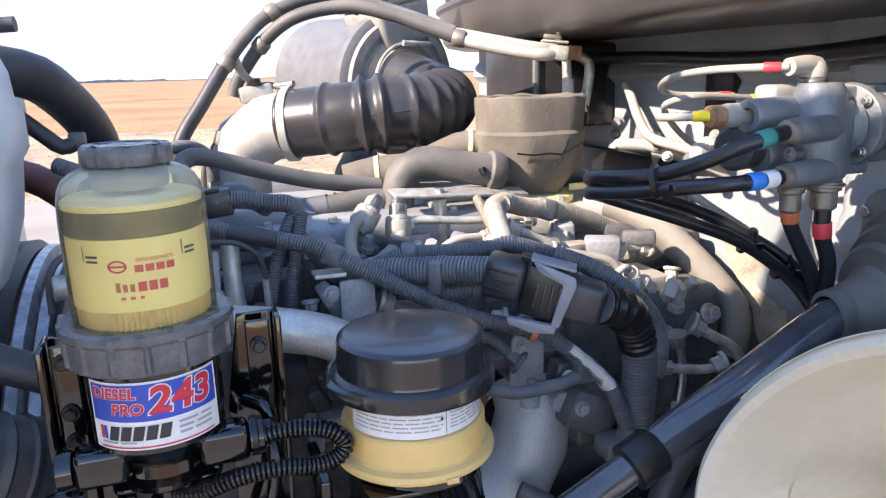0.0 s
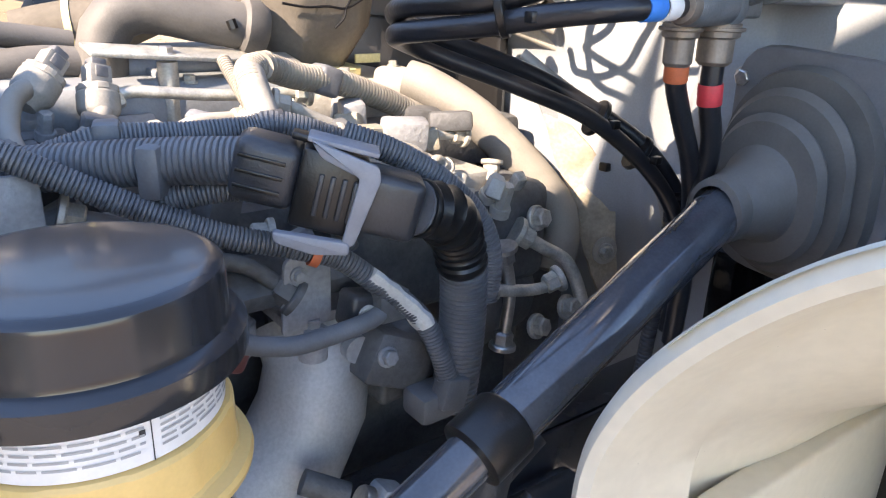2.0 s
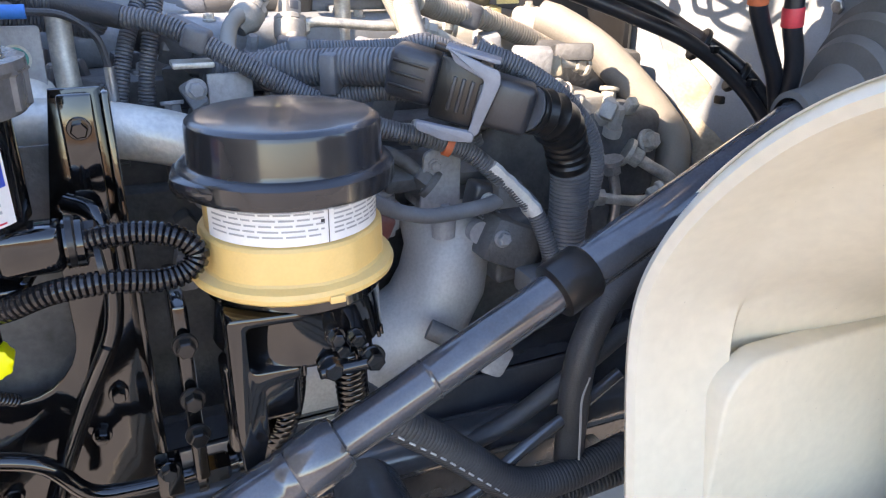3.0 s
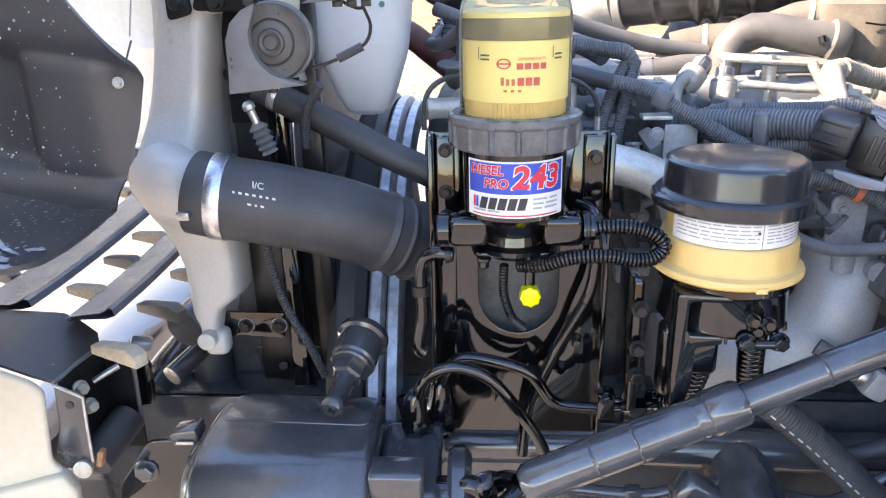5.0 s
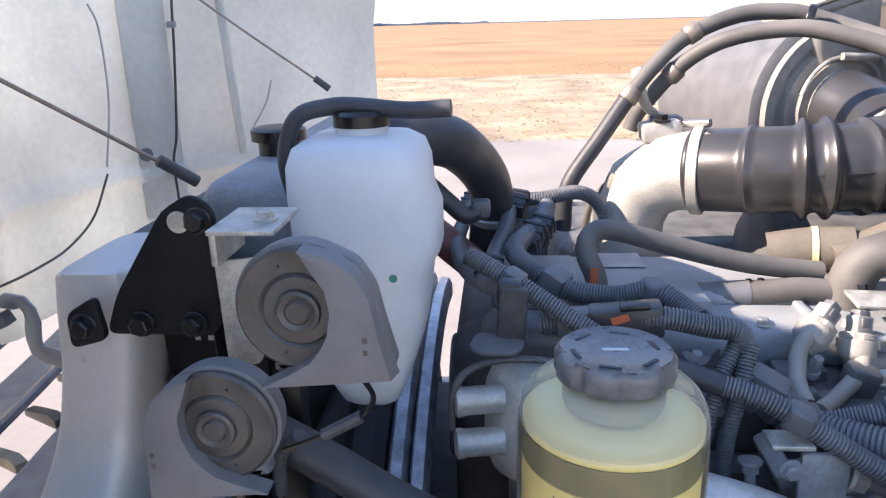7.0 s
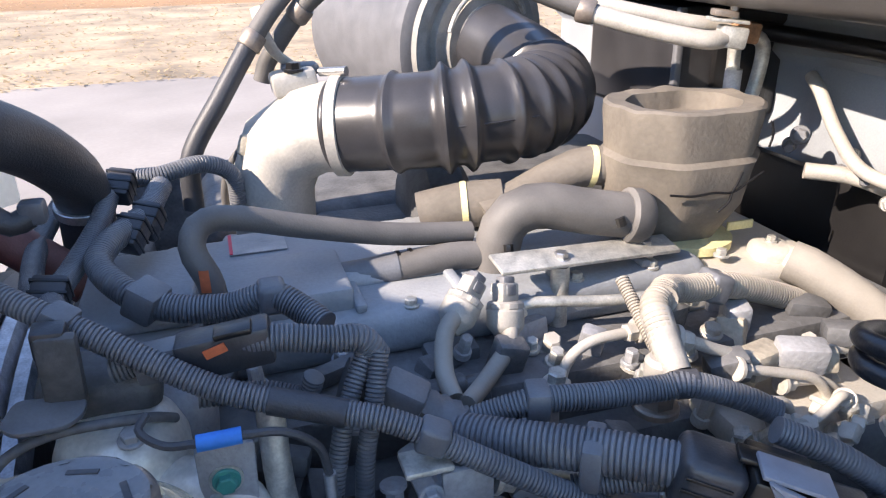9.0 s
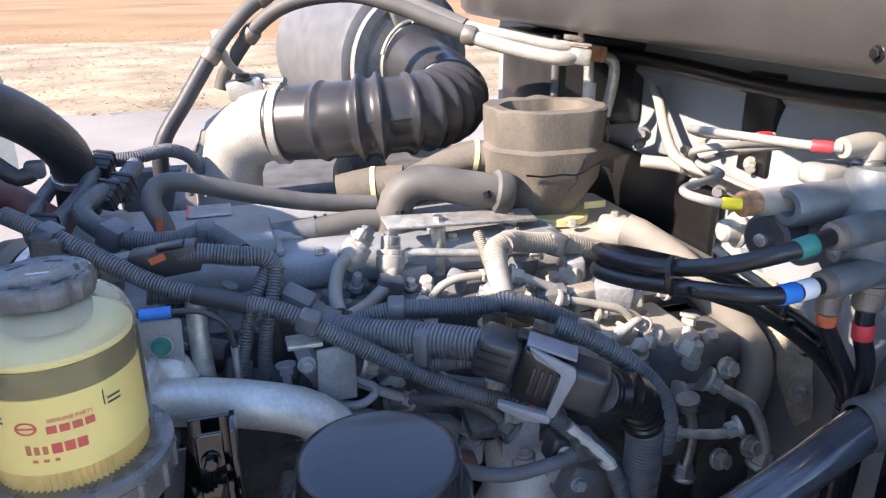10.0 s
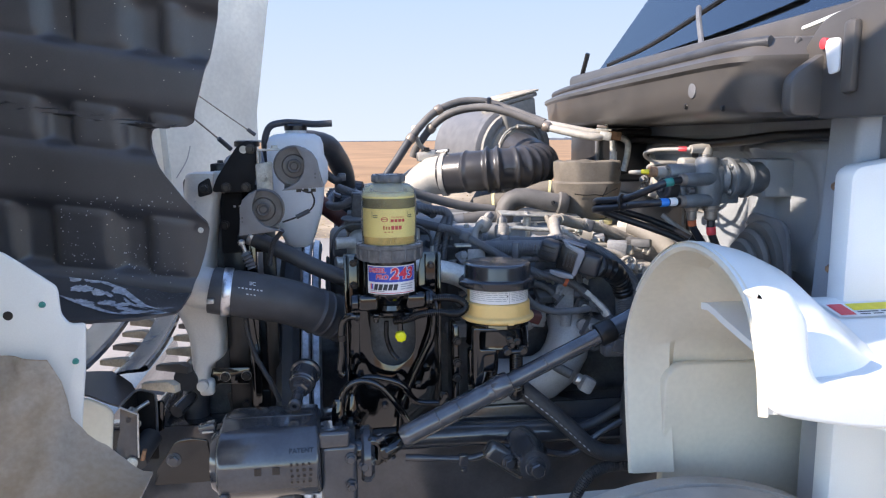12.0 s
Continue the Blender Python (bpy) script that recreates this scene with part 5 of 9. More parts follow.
part("hose", T([(0.195, 0.74, 1.318), (0.213, 0.728, 1.312), (0.218, 0.72, 1.29), (0.214, 0.72, 1.22), (0.190, 0.72, 1.165), (0.160, 0.72, 1.10), (0.140, 0.72, 1.05), (0.134, 0.72, 0.98)], 0.0075, n=12), gloss_black, hose)
part("sleeve", T([(0.206, 0.715, 1.20), (0.176, 0.715, 1.14), (0.146, 0.715, 1.07)], 0.006, n=10), gloss_black, hose)

# ---- second filter: black lid, cream housing ----
BX, BY = 0.356, 0.685
sep = thing("filter_canister", "cream plastic filter canister with black lid and paper label", "filter canister", (BX, BY, 1.18))
part("lid", L([(0.080, 1.334), (0.0830, 1.336), (0.0835, 1.339), (0.0830, 1.350), (0.080, 1.353), (0.0750, 1.3545), (0.0740, 1.358), (0.0735, 1.3805), (0.0725, 1.3840), (0.069, 1.3865), (0.064, 1.3872), (0.01, 1.3868)], (BX, BY, 0), n=80), lid_black, sep, "smooth black plastic lid")
part("lid_tongue", prism(rounded([(-0.091, -0.020), (-0.076, -0.046), (-0.04, -0.066), (0.0, 0.05), (-0.082, 0.03)], 0.012), 0.012, Matrix.Translation((BX, BY, 1.3385)), 0.004), lid_black, sep)
body = part("housing", L([(0.062, 1.259), (0.077, 1.2605), (0.0815, 1.264), (0.0820, 1.2675), (0.0805, 1.271), (0.0735, 1.2735), (0.0720, 1.2755), (0.0712, 1.300), (0.0695, 1.3025), (0.067, 1.3035), (0.067, 1.34)], (BX, BY, 0), n=96, wobble=lambda j, k: 0.0013 if (k // 8) % 2 and 4 < j < 9 else 0), cream_plastic, sep, "cream translucent housing", angle=26)
wrapL = on_drum(BX, BY, 0.0682, 1.3205, -0.05)
lab = part("paper_label", sheet(wrapL, -0.085, 0.10, -0.0165, 0.0165, 30, 2), label_white, body)
wrapM = on_drum(BX, BY, 0.0687, 1.3205, -0.05)
part("print", bars(wrapM, -0.078, 0.012, [0.012 - 0.0042 * k for k in range(6)], 0.0024, random.Random(31)), print_grey, lab)
part("print", bars(wrapM, 0.020, 0.085, [0.012 - 0.0036 * k for k in range(7)], 0.0024, random.Random(32)), print_grey, lab)
part("rule", add(sheet(wrapM, 0.0152, 0.0158, -0.0165, 0.0165, 1, 2), sheet(wrapM, 0.0095, 0.0125, -0.001, 0.0025, 1, 1)), print_dark, lab)
part("tab", box((0.012, 0.006, 0.006), (BX + 0.012, BY - 0.0805, 1.264), 0.001), cream_plastic, body)
stand = thing("canister_bracket", "dripping gloss black bracket and band under the canister", "bracket", (BX, BY, 1.1))
part("band", L([(0.060, 1.200), (0.068, 1.202), (0.0710, 1.206), (0.0700, 1.211), (0.0690, 1.246), (0.0715, 1.250), (0.0705, 1.257), (0.066, 1.260)], (BX, BY, 0), n=64), gloss_black, stand)
part("band_foot", add(box((0.05, 0.03, 0.05), (0.318, 0.645, 1.175), 0.008, 3), box((0.03, 0.03, 0.09), (0.300, 0.665, 1.155), 0.008, 3)), gloss_black, stand)
rnd = random.Random(41)
for k in range(14):
    a_ = -2.6 + 2.1 * k / 13 + rnd.uniform(-0.05, 0.05)
    part("paint_drip", T([(BX + 0.0705 * math.cos(a_), BY + 0.0705 * math.sin(a_), 1.206), (BX + 0.0715 * math.cos(a_), BY + 0.0715 * math.sin(a_), 1.203 - rnd.uniform(0.001, 0.007))], 0.0018, n=8, smooth=False), gloss_black, stand)
part("loop", prism(rounded([(0.288, 1.256), (0.345, 1.252), (0.345, 1.244), (0.302, 1.246), (0.302, 1.208), (0.340, 1.206), (0.340, 1.196), (0.312, 1.192), (0.312, 1.150), (0.303, 1.112), (0.291, 1.112), (0.288, 1.16)], 0.006), 0.03, facing(0.645), 0.003), gloss_black, stand)
for x_, z_ in ((0.368, 1.226), (0.372, 1.215), (0.384, 1.222)):
    bolt(stand, (x_, 0.616, z_), r=0.006, h=0.010, mat=gloss_black)
part("clamp_screw", T([(0.352, 0.606, 1.202), (0.402, 0.606, 1.202)], 0.005, n=10, smooth=False), gloss_black, stand)
for x in (0.362, 0.396):
    bolt(stand, (x, 0.612, 1.203), r=0.008, h=0.012, mat=gloss_black)
part("side_plate", box((0.012, 0.09, 0.17), (0.262, 0.72, 1.16), 0.003), gloss_black, stand)
for z in (1.215, 1.165, 1.13):
    bolt(stand, (0.262, 0.668, z), r=0.0075, h=0.012, mat=satin_black)
for x, y1 in ((0.348, 0.70), (0.405, 0.70)):
    hose = thing("canister_hose", "glossy braided black hose below the canister", "hose", (x, y1, 1.09), group="canister hoses")
    part("hose", T([(x, y1, 1.20), (x, y1, 1.13), (x + (-0.02 if x < 0.38 else 0.004), y1, 1.08), (x + (-0.05 if x < 0.38 else 0.006), y1 + 0.03, 1.06)], 0.0135 if x < 0.38 else 0.016, rings=(0.006, 0.0008), n=14), gloss_black, hose)

# ---- steering gear, shaft, pipes ----
gear = thing("steering_gear", "black painted cast steering gear box with cast lettering", "steering gear", (-0.14, 0.62, 0.95))
GEAR = rounded([(0.70, 1.076), (0.630, 1.080), (0.575, 1.073), (0.545, 1.052), (0.530, 1.020), (0.528, 0.990), (0.540, 0.955), (0.575, 0.925), (0.66, 0.905), (0.715, 0.94)], 0.022)
ALONG_X = Matrix(((0, 0, 1, 0), (1, 0, 0, 0), (0, 1, 0, 0), (0, 0, 0, 1)))
part("housing", prism(GEAR, 0.205, Matrix.Translation((-0.246, 0, 0)) @ ALONG_X, 0.010, 3), gear_black, gear)
part("top_pad", prism(rounded([(-0.226, 0.700), (-0.045, 0.694), (-0.052, 0.632), (-0.234, 0.640)], 0.012), 0.004, Matrix.Translation((0, 0, 1.0765)), 0.002), gear_black, gear)
part("end_cap", L([(0.030, -0.016), (0.058, -0.014), (0.064, -0.006), (0.068, 0.004)], (-0.246, 0.615, 1.0), (1, 0, 0), 40), gear_black, gear)
part("end_block", add(box((0.075, 0.15, 0.13), (-0.004, 0.635, 0.972), 0.010, 3), box((0.062, 0.04, 0.034), (-0.012, 0.572, 1.052), 0.006, 3)), gear_black, gear)
part("end_cover", L([(0.055, 0), (0.06, 0.006), (0.06, 0.02), (0.05, 0.028)], (0.042, 0.62, 0.99), (1, 0, 0), 32), gear_black, gear)
part("maker_mark", bars(lambda x, y: Vector((-0.170 + x, 0.5265, 1.008 + y)), 0, 0.066, (0,), 0.024, random.Random(3), (0.5, 0.7)), gloss_black, gear)
letters("PATENT", 0.0115, lambda x, y: Vector((-0.078 + x, 0.5395 + 0.55 * (y - 0.005), 1.043 + y)), "cast_text", gloss_black, gear, 1.15, 0.02)
part("cast_text", bars(lambda x, y: Vector((-0.100 + x, 0.5265, 1.000 + y)), 0, 0.046, (0.018, 0.006, -0.006, -0.018), 0.008, random.Random(4), (0.5, 0.8)), gloss_black, gear)
for p in ((-0.232, 0.545, 0.955), (0.02, 0.558, 1.01), (0.02, 0.558, 0.95)):
    bolt(gear, p, r=0.009, h=0.014, mat=gear_black)
part("side_stub", box((0.034, 0.03, 0.018), Matrix.Translation((-0.272, 0.635, 1.066)) @ pose(0, 0, 0, 0, -12, 0), 0.004), gear_black, gear)
part("stub_edge", box((0.022, 0.004, 0.004), (-0.270, 0.618, 1.062), 0.001), steel, gear)
part("mount_plate", prism(rounded([(-0.397, 0.93), (-0.388, 0.965), (-0.345, 1.027), (-0.312, 1.031), (-0.280, 1.024), (-0.270, 0.93)], 0.008), 0.008, facing(0.675), 0.002), gloss_black, gear)
bolt(gear, (-0.352, 0.668, 0.985), r=0.012, h=0.012, mat=gear_black)
for x, y in ((-0.002, 0.682), (0.028, 0.710)):
    part("port_nut", add(hexa(0.015, 0.026, (x, y, 1.022), (0, 0, 1)), L([(0.0165, 0.022), (0.0175, 0.030), (0.0155, 0.040), (0.011, 0.068), (0.0085, 0.072)], (x, y, 1.022), n=20, wobble=lambda j_, k_: 0.0012 * math.sin(k_ * 2.1 + j_ * 1.7))), gloss_black, gear, angle=25)
for nm, pts in (("pressure_pipe", [(-0.002, 0.682, 1.04), (0.002, 0.68, 1.075), (0.009, 0.68, 1.106), (0.025, 0.68, 1.125), (0.057, 0.68, 1.131), (0.095, 0.68, 1.112), (0.134, 0.68, 1.060), (0.160, 0.68, 1.012), (0.162, 0.685, 0.98)]),
                ("return_pipe", [(0.028, 0.71, 1.04), (0.028, 0.71, 1.075), (0.034, 0.71, 1.106), (0.056, 0.71, 1.127), (0.096, 0.71, 1.124), (0.142, 0.71, 1.106), (0.170, 0.71, 1.068), (0.204, 0.71, 1.059), (0.253, 0.71, 1.058), (0.30, 0.712, 1.06), (0.335, 0.715, 1.08)])):
    pp = thing(nm, "bent gloss black steel steering fluid pipe", "pipe", pts[0], group="steering pipes")
    part("pipe", T(pts, 0.0075, n=14), gloss_black, pp)
    if nm == "return_pipe":
        part("saddle", box((0.022, 0.022, 0.035), (0.236, 0.705, 1.068), 0.003), gloss_black, pp)
        bolt(pp, (0.236, 0.693, 1.082), r=0.007, h=0.01, mat=gloss_black)
        part("union", hexa(0.014, 0.03, (0.258, 0.711, 1.058), (1, 0, 0)), gloss_black, pp, angle=25)
        part("union", hexa(0.011, 0.02, (0.295, 0.712, 1.060), (1, 0, 0)), gloss_black, pp, angle=25)
stub = thing("drain_stub", "black pipe stub with fitting beside the steering gear", "pipe fitting", (-0.06, 0.7, 1.12))
ax = (Vector((-0.096, 0.615, 1.098)) - Vector((-0.066, 0.775, 1.150))).normalized()
SB = Vector((-0.066, 0.775, 1.150))
part("pipe", L([(0.033, 0.030), (0.034, 0.034), (0.034, 0.040), (0.0295, 0.043), (0.0295, 0.078), (0.026, 0.082)], SB, ax, 32), gear_black, stub)
part("nut", hexa(0.020, 0.026, SB + ax * 0.080, ax), gear_black, stub, angle=25)
part("nipple", L([(0.0125, 0), (0.0125, 0.040), (0.0140, 0.042), (0.0140, 0.050), (0.011, 0.054), (0.005, 0.054), (0.005, 0.04)], SB + ax * 0.104, ax, 20), gear_black, stub)

shaft = thing("steering_shaft", "glossy black telescopic steering shaft with universal joint", "steering shaft", (0.11, 0.59, 0.98))
A, D = Vector((0.114, 0.588, 1.026)), (Vector((0.850, 0.630, 1.350)) - Vector((0.114, 0.588, 1.026))).normalized()
part("lower_tube", L([(0.018, 0.015), (0.0225, 0.022), (0.0235, 0.03), (0.0235, 0.215), (0.0230, 0.218), (0.0230, 0.222), (0.0240, 0.224), (0.0240, 0.232)], A, D, 36), shaft_paint, shaft)
part("collar", L([(0.0235, 0.232), (0.0258, 0.235), (0.0258, 0.268), (0.0235, 0.274), (0.0195, 0.276)], A, D, 36), shaft_paint, shaft)
part("inner_shaft", L([(0.0185, 0.26), (0.0185, 0.50)], A, D, 28), shaft_paint, shaft)
part("collar", L([(0.0190, 0.494), (0.0262, 0.496), (0.0265, 0.500), (0.0265, 0.530), (0.0235, 0.534)], A, D, 36), satin_black, shaft)
part("upper_tube", L([(0.0225, 0.53), (0.0225, 0.805)], A, D, 36), shaft_paint, shaft)
for s, e0 in ((0.10, 0.004), (0.15, 0.003), (0.36, 0.004)):
    part("weld_bead", L([(0.0235 if s < 0.25 else 0.0185, 0), ((0.0243 if s < 0.25 else 0.0193), e0 * 0.5), (0.0235 if s < 0.25 else 0.0185, e0)], A + D * s, D, 28), shaft_paint, shaft)
UJ = Vector((0.092, 0.588, 1.014))
SIDE = Vector((0, 1, 0))
LIFT = D.cross(SIDE).normalized() * -1
for s in (-1, 1):
    ear = T([UJ + D * 0.034 + SIDE * s * 0.008, UJ + D * 0.020 + SIDE * s * 0.021, UJ + SIDE * s * 0.024], lambda u: 0.013 - 0.001 * u, n=14, step=0.004)
    part("yoke_ear", add(ear, L([(0.0145, 0), (0.0145, 0.006), (0.0105, 0.0075), (0.010, 0.0055), (0.004, 0.0055)], UJ + SIDE * s * 0.026, SIDE * s, 26)), gloss_black, shaft)
    part("bearing_cap", L([(0.0135, 0), (0.0135, 0.006), (0.010, 0.0075), (0.009, 0.0055), (0.003, 0.0055)], UJ + LIFT * s * 0.022, LIFT * s, 26), gear_black, shaft)
part("cross", add(L([(0.008, -0.026), (0.008, 0.026)], UJ, SIDE, 18), L([(0.008, -0.024), (0.008, 0.024)], UJ, LIFT, 18)), satin_black, shaft)
part("yoke", add(add(T([UJ + LIFT * 0.020, UJ + Vector((-0.018, 0, 0.016)), UJ + Vector((-0.040, 0.004, 0.010))], 0.012, n=14, step=0.004), T([UJ - LIFT * 0.020, UJ + Vector((-0.014, 0, -0.026)), UJ + Vector((-0.040, 0.004, -0.008))], 0.012, n=14, step=0.004)), L([(0.020, 0), (0.022, 0.004), (0.022, 0.034), (0.018, 0.036)], UJ + Vector((-0.066, 0.006, -0.001)), (1, 0, 0), 26)), gloss_black, shaft)
bolt(shaft, UJ + Vector((-0.045, -0.014, -0.030)), (0.1, -1, 0.1), 0.009, 0.016, mat=gear_black)

boot = thing("steering_boot", "grey ribbed rubber boot and flange where the shaft enters the cab", "rubber boot", (1.0, 0.63, 1.38))
Bp, Bd = Vector((0.838, 0.630, 1.350)), Vector((1, -0.06, 0.13)).normalized()
bm = bmesh.new()
prev = None
for o, r, e in ((0, 0.024, 0), (0.002, 0.030, 0), (0.016, 0.031, 0), (0.020, 0.028, 0), (0.03, 0.033, 0), (0.05, 0.037, 0), (0.062, 0.042, 0.004), (0.066, 0.058, 0.008), (0.074, 0.062, 0.010), (0.082, 0.058, 0.010), (0.084, 0.050, 0.010), (0.088, 0.070, 0.014), (0.096, 0.074, 0.016), (0.104, 0.070, 0.016), (0.106, 0.060, 0.016), (0.11, 0.082, 0.02), (0.12, 0.085, 0.02), (0.126, 0.084, 0.02)):
    side_ = Vector((0, 1, 0))
    up_ = Bd.cross(side_).normalized() * -1
    loopv = []
    for k in range(44):
        a = 2 * math.pi * k / 44
        cc, ss = math.cos(a), math.sin(a)
        p = Bp + Bd * o + side_ * cc * r * 0.86 + up_ * (ss * r + math.copysign(e, ss))
        loopv.append(bm.verts.new(p))
    if prev:
        for k in range(44):
            bm.faces.new((prev[k], prev[(k + 1) % 44], loopv[(k + 1) % 44], loopv[k]))
    prev = loopv
bm.faces.new(prev)
part("bellows", bm, rubber_dusty, boot)
part("flange", prism(rounded([(-0.115, -0.085), (0.115, -0.085), (0.115, 0.085), (-0.115, 0.085)], 0.045), 0.012, along(Bp + Bd * 0.128, Bd, 0), 0.005), horn_grey, boot)
for s in (-1, 1):
    bolt(boot, Bp + Bd * 0.126 + Vector((0, s * 0.072, 0.085)), -Bd, 0.008, 0.008, mat=steel)
damper = thing("chassis_mount", "black mounting boss with large nut on the frame rail", "mounting", (0.41, 0.64, 0.95))
part("boss", L([(0.045, 0), (0.045, 0.10), (0.036, 0.12), (0.036, 0.15)], (0.438, 0.80, 0.915), (0, -1, 0), 32), gear_black, damper)
part("ear", box((0.12, 0.04, 0.05), Matrix.Translation((0.388, 0.72, 0.905)) @ pose(0, 0, 0, 0, 35, 0), 0.015, 3), gear_black, damper)
bolt(damper, (0.438, 0.65, 0.915), r=0.018, h=0.03, mat=gear_black, name="nut")
bolt(damper, (0.388, 0.698, 0.908), r=0.013, h=0.02, mat=gear_black, name="nut")
for nm, pts, r, rg in (("brake_pipe", [(0.15, 0.74, 0.918), (0.209, 0.735, 0.914), (0.293, 0.735, 0.906), (0.331, 0.735, 0.912), (0.36, 0.735, 0.926), (0.406, 0.735, 0.926), (0.469, 0.735, 0.914), (0.534, 0.735, 0.899), (0.572, 0.735, 0.909), (0.621, 0.735, 0.943), (0.692, 0.735, 0.98), (0.76, 0.735, 1.02)], 0.0085, None),
                   ("braided_hose", [(0.415, 0.73, 1.085), (0.46, 0.72, 1.046), (0.505, 0.72, 1.007), (0.548, 0.72, 0.966), (0.594, 0.72, 0.921), (0.644, 0.72, 0.900), (0.699, 0.72, 0.900), (0.78, 0.725, 0.908)], 0.0205, (0.005, 0.0006)),
                   ("coolant_hose", [(0.78, 0.74, 1.17), (0.735, 0.74, 1.13), (0.70, 0.735, 1.06), (0.695, 0.735, 0.97), (0.70, 0.74, 0.90)], 0.019, None),
                   ("corrugated_hose", [(0.56, 0.73, 0.78), (0.583, 0.73, 0.822), (0.61, 0.73, 0.849), (0.657, 0.73, 0.861), (0.714, 0.73, 0.858), (0.78, 0.73, 0.86)], 0.014, (0.006, 0.0020)),
                   ("lower_hose", [(0.55, 0.78, 0.935), (0.62, 0.775, 0.955), (0.70, 0.77, 1.0), (0.80, 0.77, 1.06)], 0.012, None)):
    pp = thing(nm, "black hose running along the chassis rail", "hose", pts[0])
    part("hose", T(pts, r, n=14, rings=rg), gear_black if r < 0.01 else rubber, pp)
    if nm == "brake_pipe":
        part("saddle", box((0.022, 0.018, 0.026), (0.286, 0.733, 0.906), 0.003), gear_black, pp)
        bolt(pp, (0.286, 0.726, 0.884), r=0.006, h=0.009, mat=gear_black)
    if nm == "braided_hose":
        mark = spline([(q[0] - 0.004, q[1] - 0.0192, q[2] - 0.006) for q in pts[:5]], 0.004)
        for k in range(2, len(mark) - 3, 4):
            part("print_dash", T(mark[k:k + 3], 0.0012, n=6), print_pale, pp)
        part("clamp", L([(0.021, 0), (0.021, 0.015)], (0.735, 0.75, 0.894), (1, 0, 0), 24), steel, pp)
    if nm == "coolant_hose":
        part("paint_smear", T([(0.700, 0.716, 1.04), (0.692, 0.716, 1.01), (0.695, 0.716, 0.96), (0.698, 0.717, 0.92)], 0.0016, n=6), print_grey, pp)
sensor = thing("sensor_plug", "grey plug with metal ring hanging below the manifold", "connector", (0.55, 0.78, 1.05))
part("body", box((0.035, 0.03, 0.04), Matrix.Translation((0.605, 0.78, 1.055)) @ pose(0, 0, 0, 0, 30, 0), 0.008), engine_grey, sensor)
part("ring", L([(0.014, 0), (0.015, 0.002), (0.015, 0.010)], (0.575, 0.775, 1.075), (0.8, -0.2, -0.5), 22), steel, sensor)
part("stem", T([(0.53, 0.80, 1.10), (0.565, 0.78, 1.082)], 0.012, n=14, smooth=False), engine_dark, sensor)

# ---- radiator, charge cooler tank, hoses, horns, bottle ----
tank = thing("charge_cooler_tank", "dull cast aluminium charge air cooler end tank", "cooler tank", (-0.31, 0.88, 1.1))
TANK = [(1.584, -0.322, -0.258), (1.580, -0.329, -0.251), (1.555, -0.333, -0.252), (1.50, -0.338, -0.262), (1.43, -0.352, -0.275), (1.385, -0.360, -0.279), (1.34, -0.366, -0.279), (1.28, -0.366, -0.268), (1.235, -0.352, -0.262), (1.20, -0.342, -0.260), (1.155, -0.340, -0.264), (1.135, -0.338, -0.292), (1.09, -0.331, -0.303), (1.084, -0.326, -0.308)]
bm = bmesh.new()
prev = None
for step_ in range(101):
    z = 1.584 - 0.5 * step_ / 100
    k = next((i for i in range(len(TANK) - 1) if z >= TANK[i + 1][0]), len(TANK) - 2)
    f = (TANK[k][0] - z) / (TANK[k][0] - TANK[k + 1][0])
    xl, xr = (TANK[k][c] + (TANK[k + 1][c] - TANK[k][c]) * f for c in (1, 2))
    yf, yb = 0.828 - 0.068 * math.exp(-((z - 1.338) / 0.060) ** 2), 0.955
    cx, cy, hx, hy = (xl + xr) / 2, (yf + yb) / 2, (xr - xl) / 2, (yb - yf) / 2
    ring = []
    for q in range(48):
        a = 2 * math.pi * q / 48
        c, s = math.cos(a), math.sin(a)
        ring.append(bm.verts.new((cx + hx * math.copysign(abs(c) ** 0.42, c), cy + hy * math.copysign(abs(s) ** 0.42, s), z)))
    if prev:
        for q in range(48):
            bm.faces.new((prev[q], ring[q], ring[(q + 1) % 48], prev[(q + 1) % 48]))
    else:
        bm.faces.new(ring)
    prev = ring
bm.faces.new(prev[::-1])
part("casting", bm, tank_alu, tank, angle=60)
part("spigot", T([(-0.320, 0.785, 1.345), (-0.295, 0.755, 1.341), (-0.25, 0.742, 1.333)], 0.046, n=32), tank_alu, tank)
part("lug", L([(0.013, 0), (0.013, 0.02), (0.010, 0.022)], (-0.312, 0.832, 1.095), (0, -1, 0), 20), tank_alu, tank)
part("lug", box((0.03, 0.02, 0.05), (-0.250, 0.832, 1.565), 0.007, 3), tank_alu, tank)
part("foot", box((0.035, 0.03, 0.04), (-0.305, 0.84, 1.085), 0.010, 3), tank_alu, tank)
part("cast_number", bars(lambda x, y: Vector((-0.306 + y, 0.8265, 1.55 - x)), 0, 0.05, (0.0,), 0.008, random.Random(5), (0.5, 0.8)), cast_alu, tank)
core = thing("radiator", "black radiator and cooler frame behind the end tank", "radiator", (-0.2, 1.3, 0.9))
part("core", box((0.10, 1.0, 0.66), (-0.30, 1.42, 1.24), 0.01), engine_dark, core)
part("side_channel", box((0.05, 0.03, 0.62), (-0.235, 0.90, 1.25), 0.004), satin_black, core)
part("side_channel", box((0.025, 0.05, 0.62), (-0.195, 0.89, 1.25), 0.004), gloss_black, core)
part("side_channel", box((0.03, 0.03, 0.62), (-0.155, 0.905, 1.25), 0.004), satin_black, core)
part("top_tank", box((0.13, 0.80, 0.10), (-0.205, 1.40, 1.575), 0.03, 4), engine_grey, core)
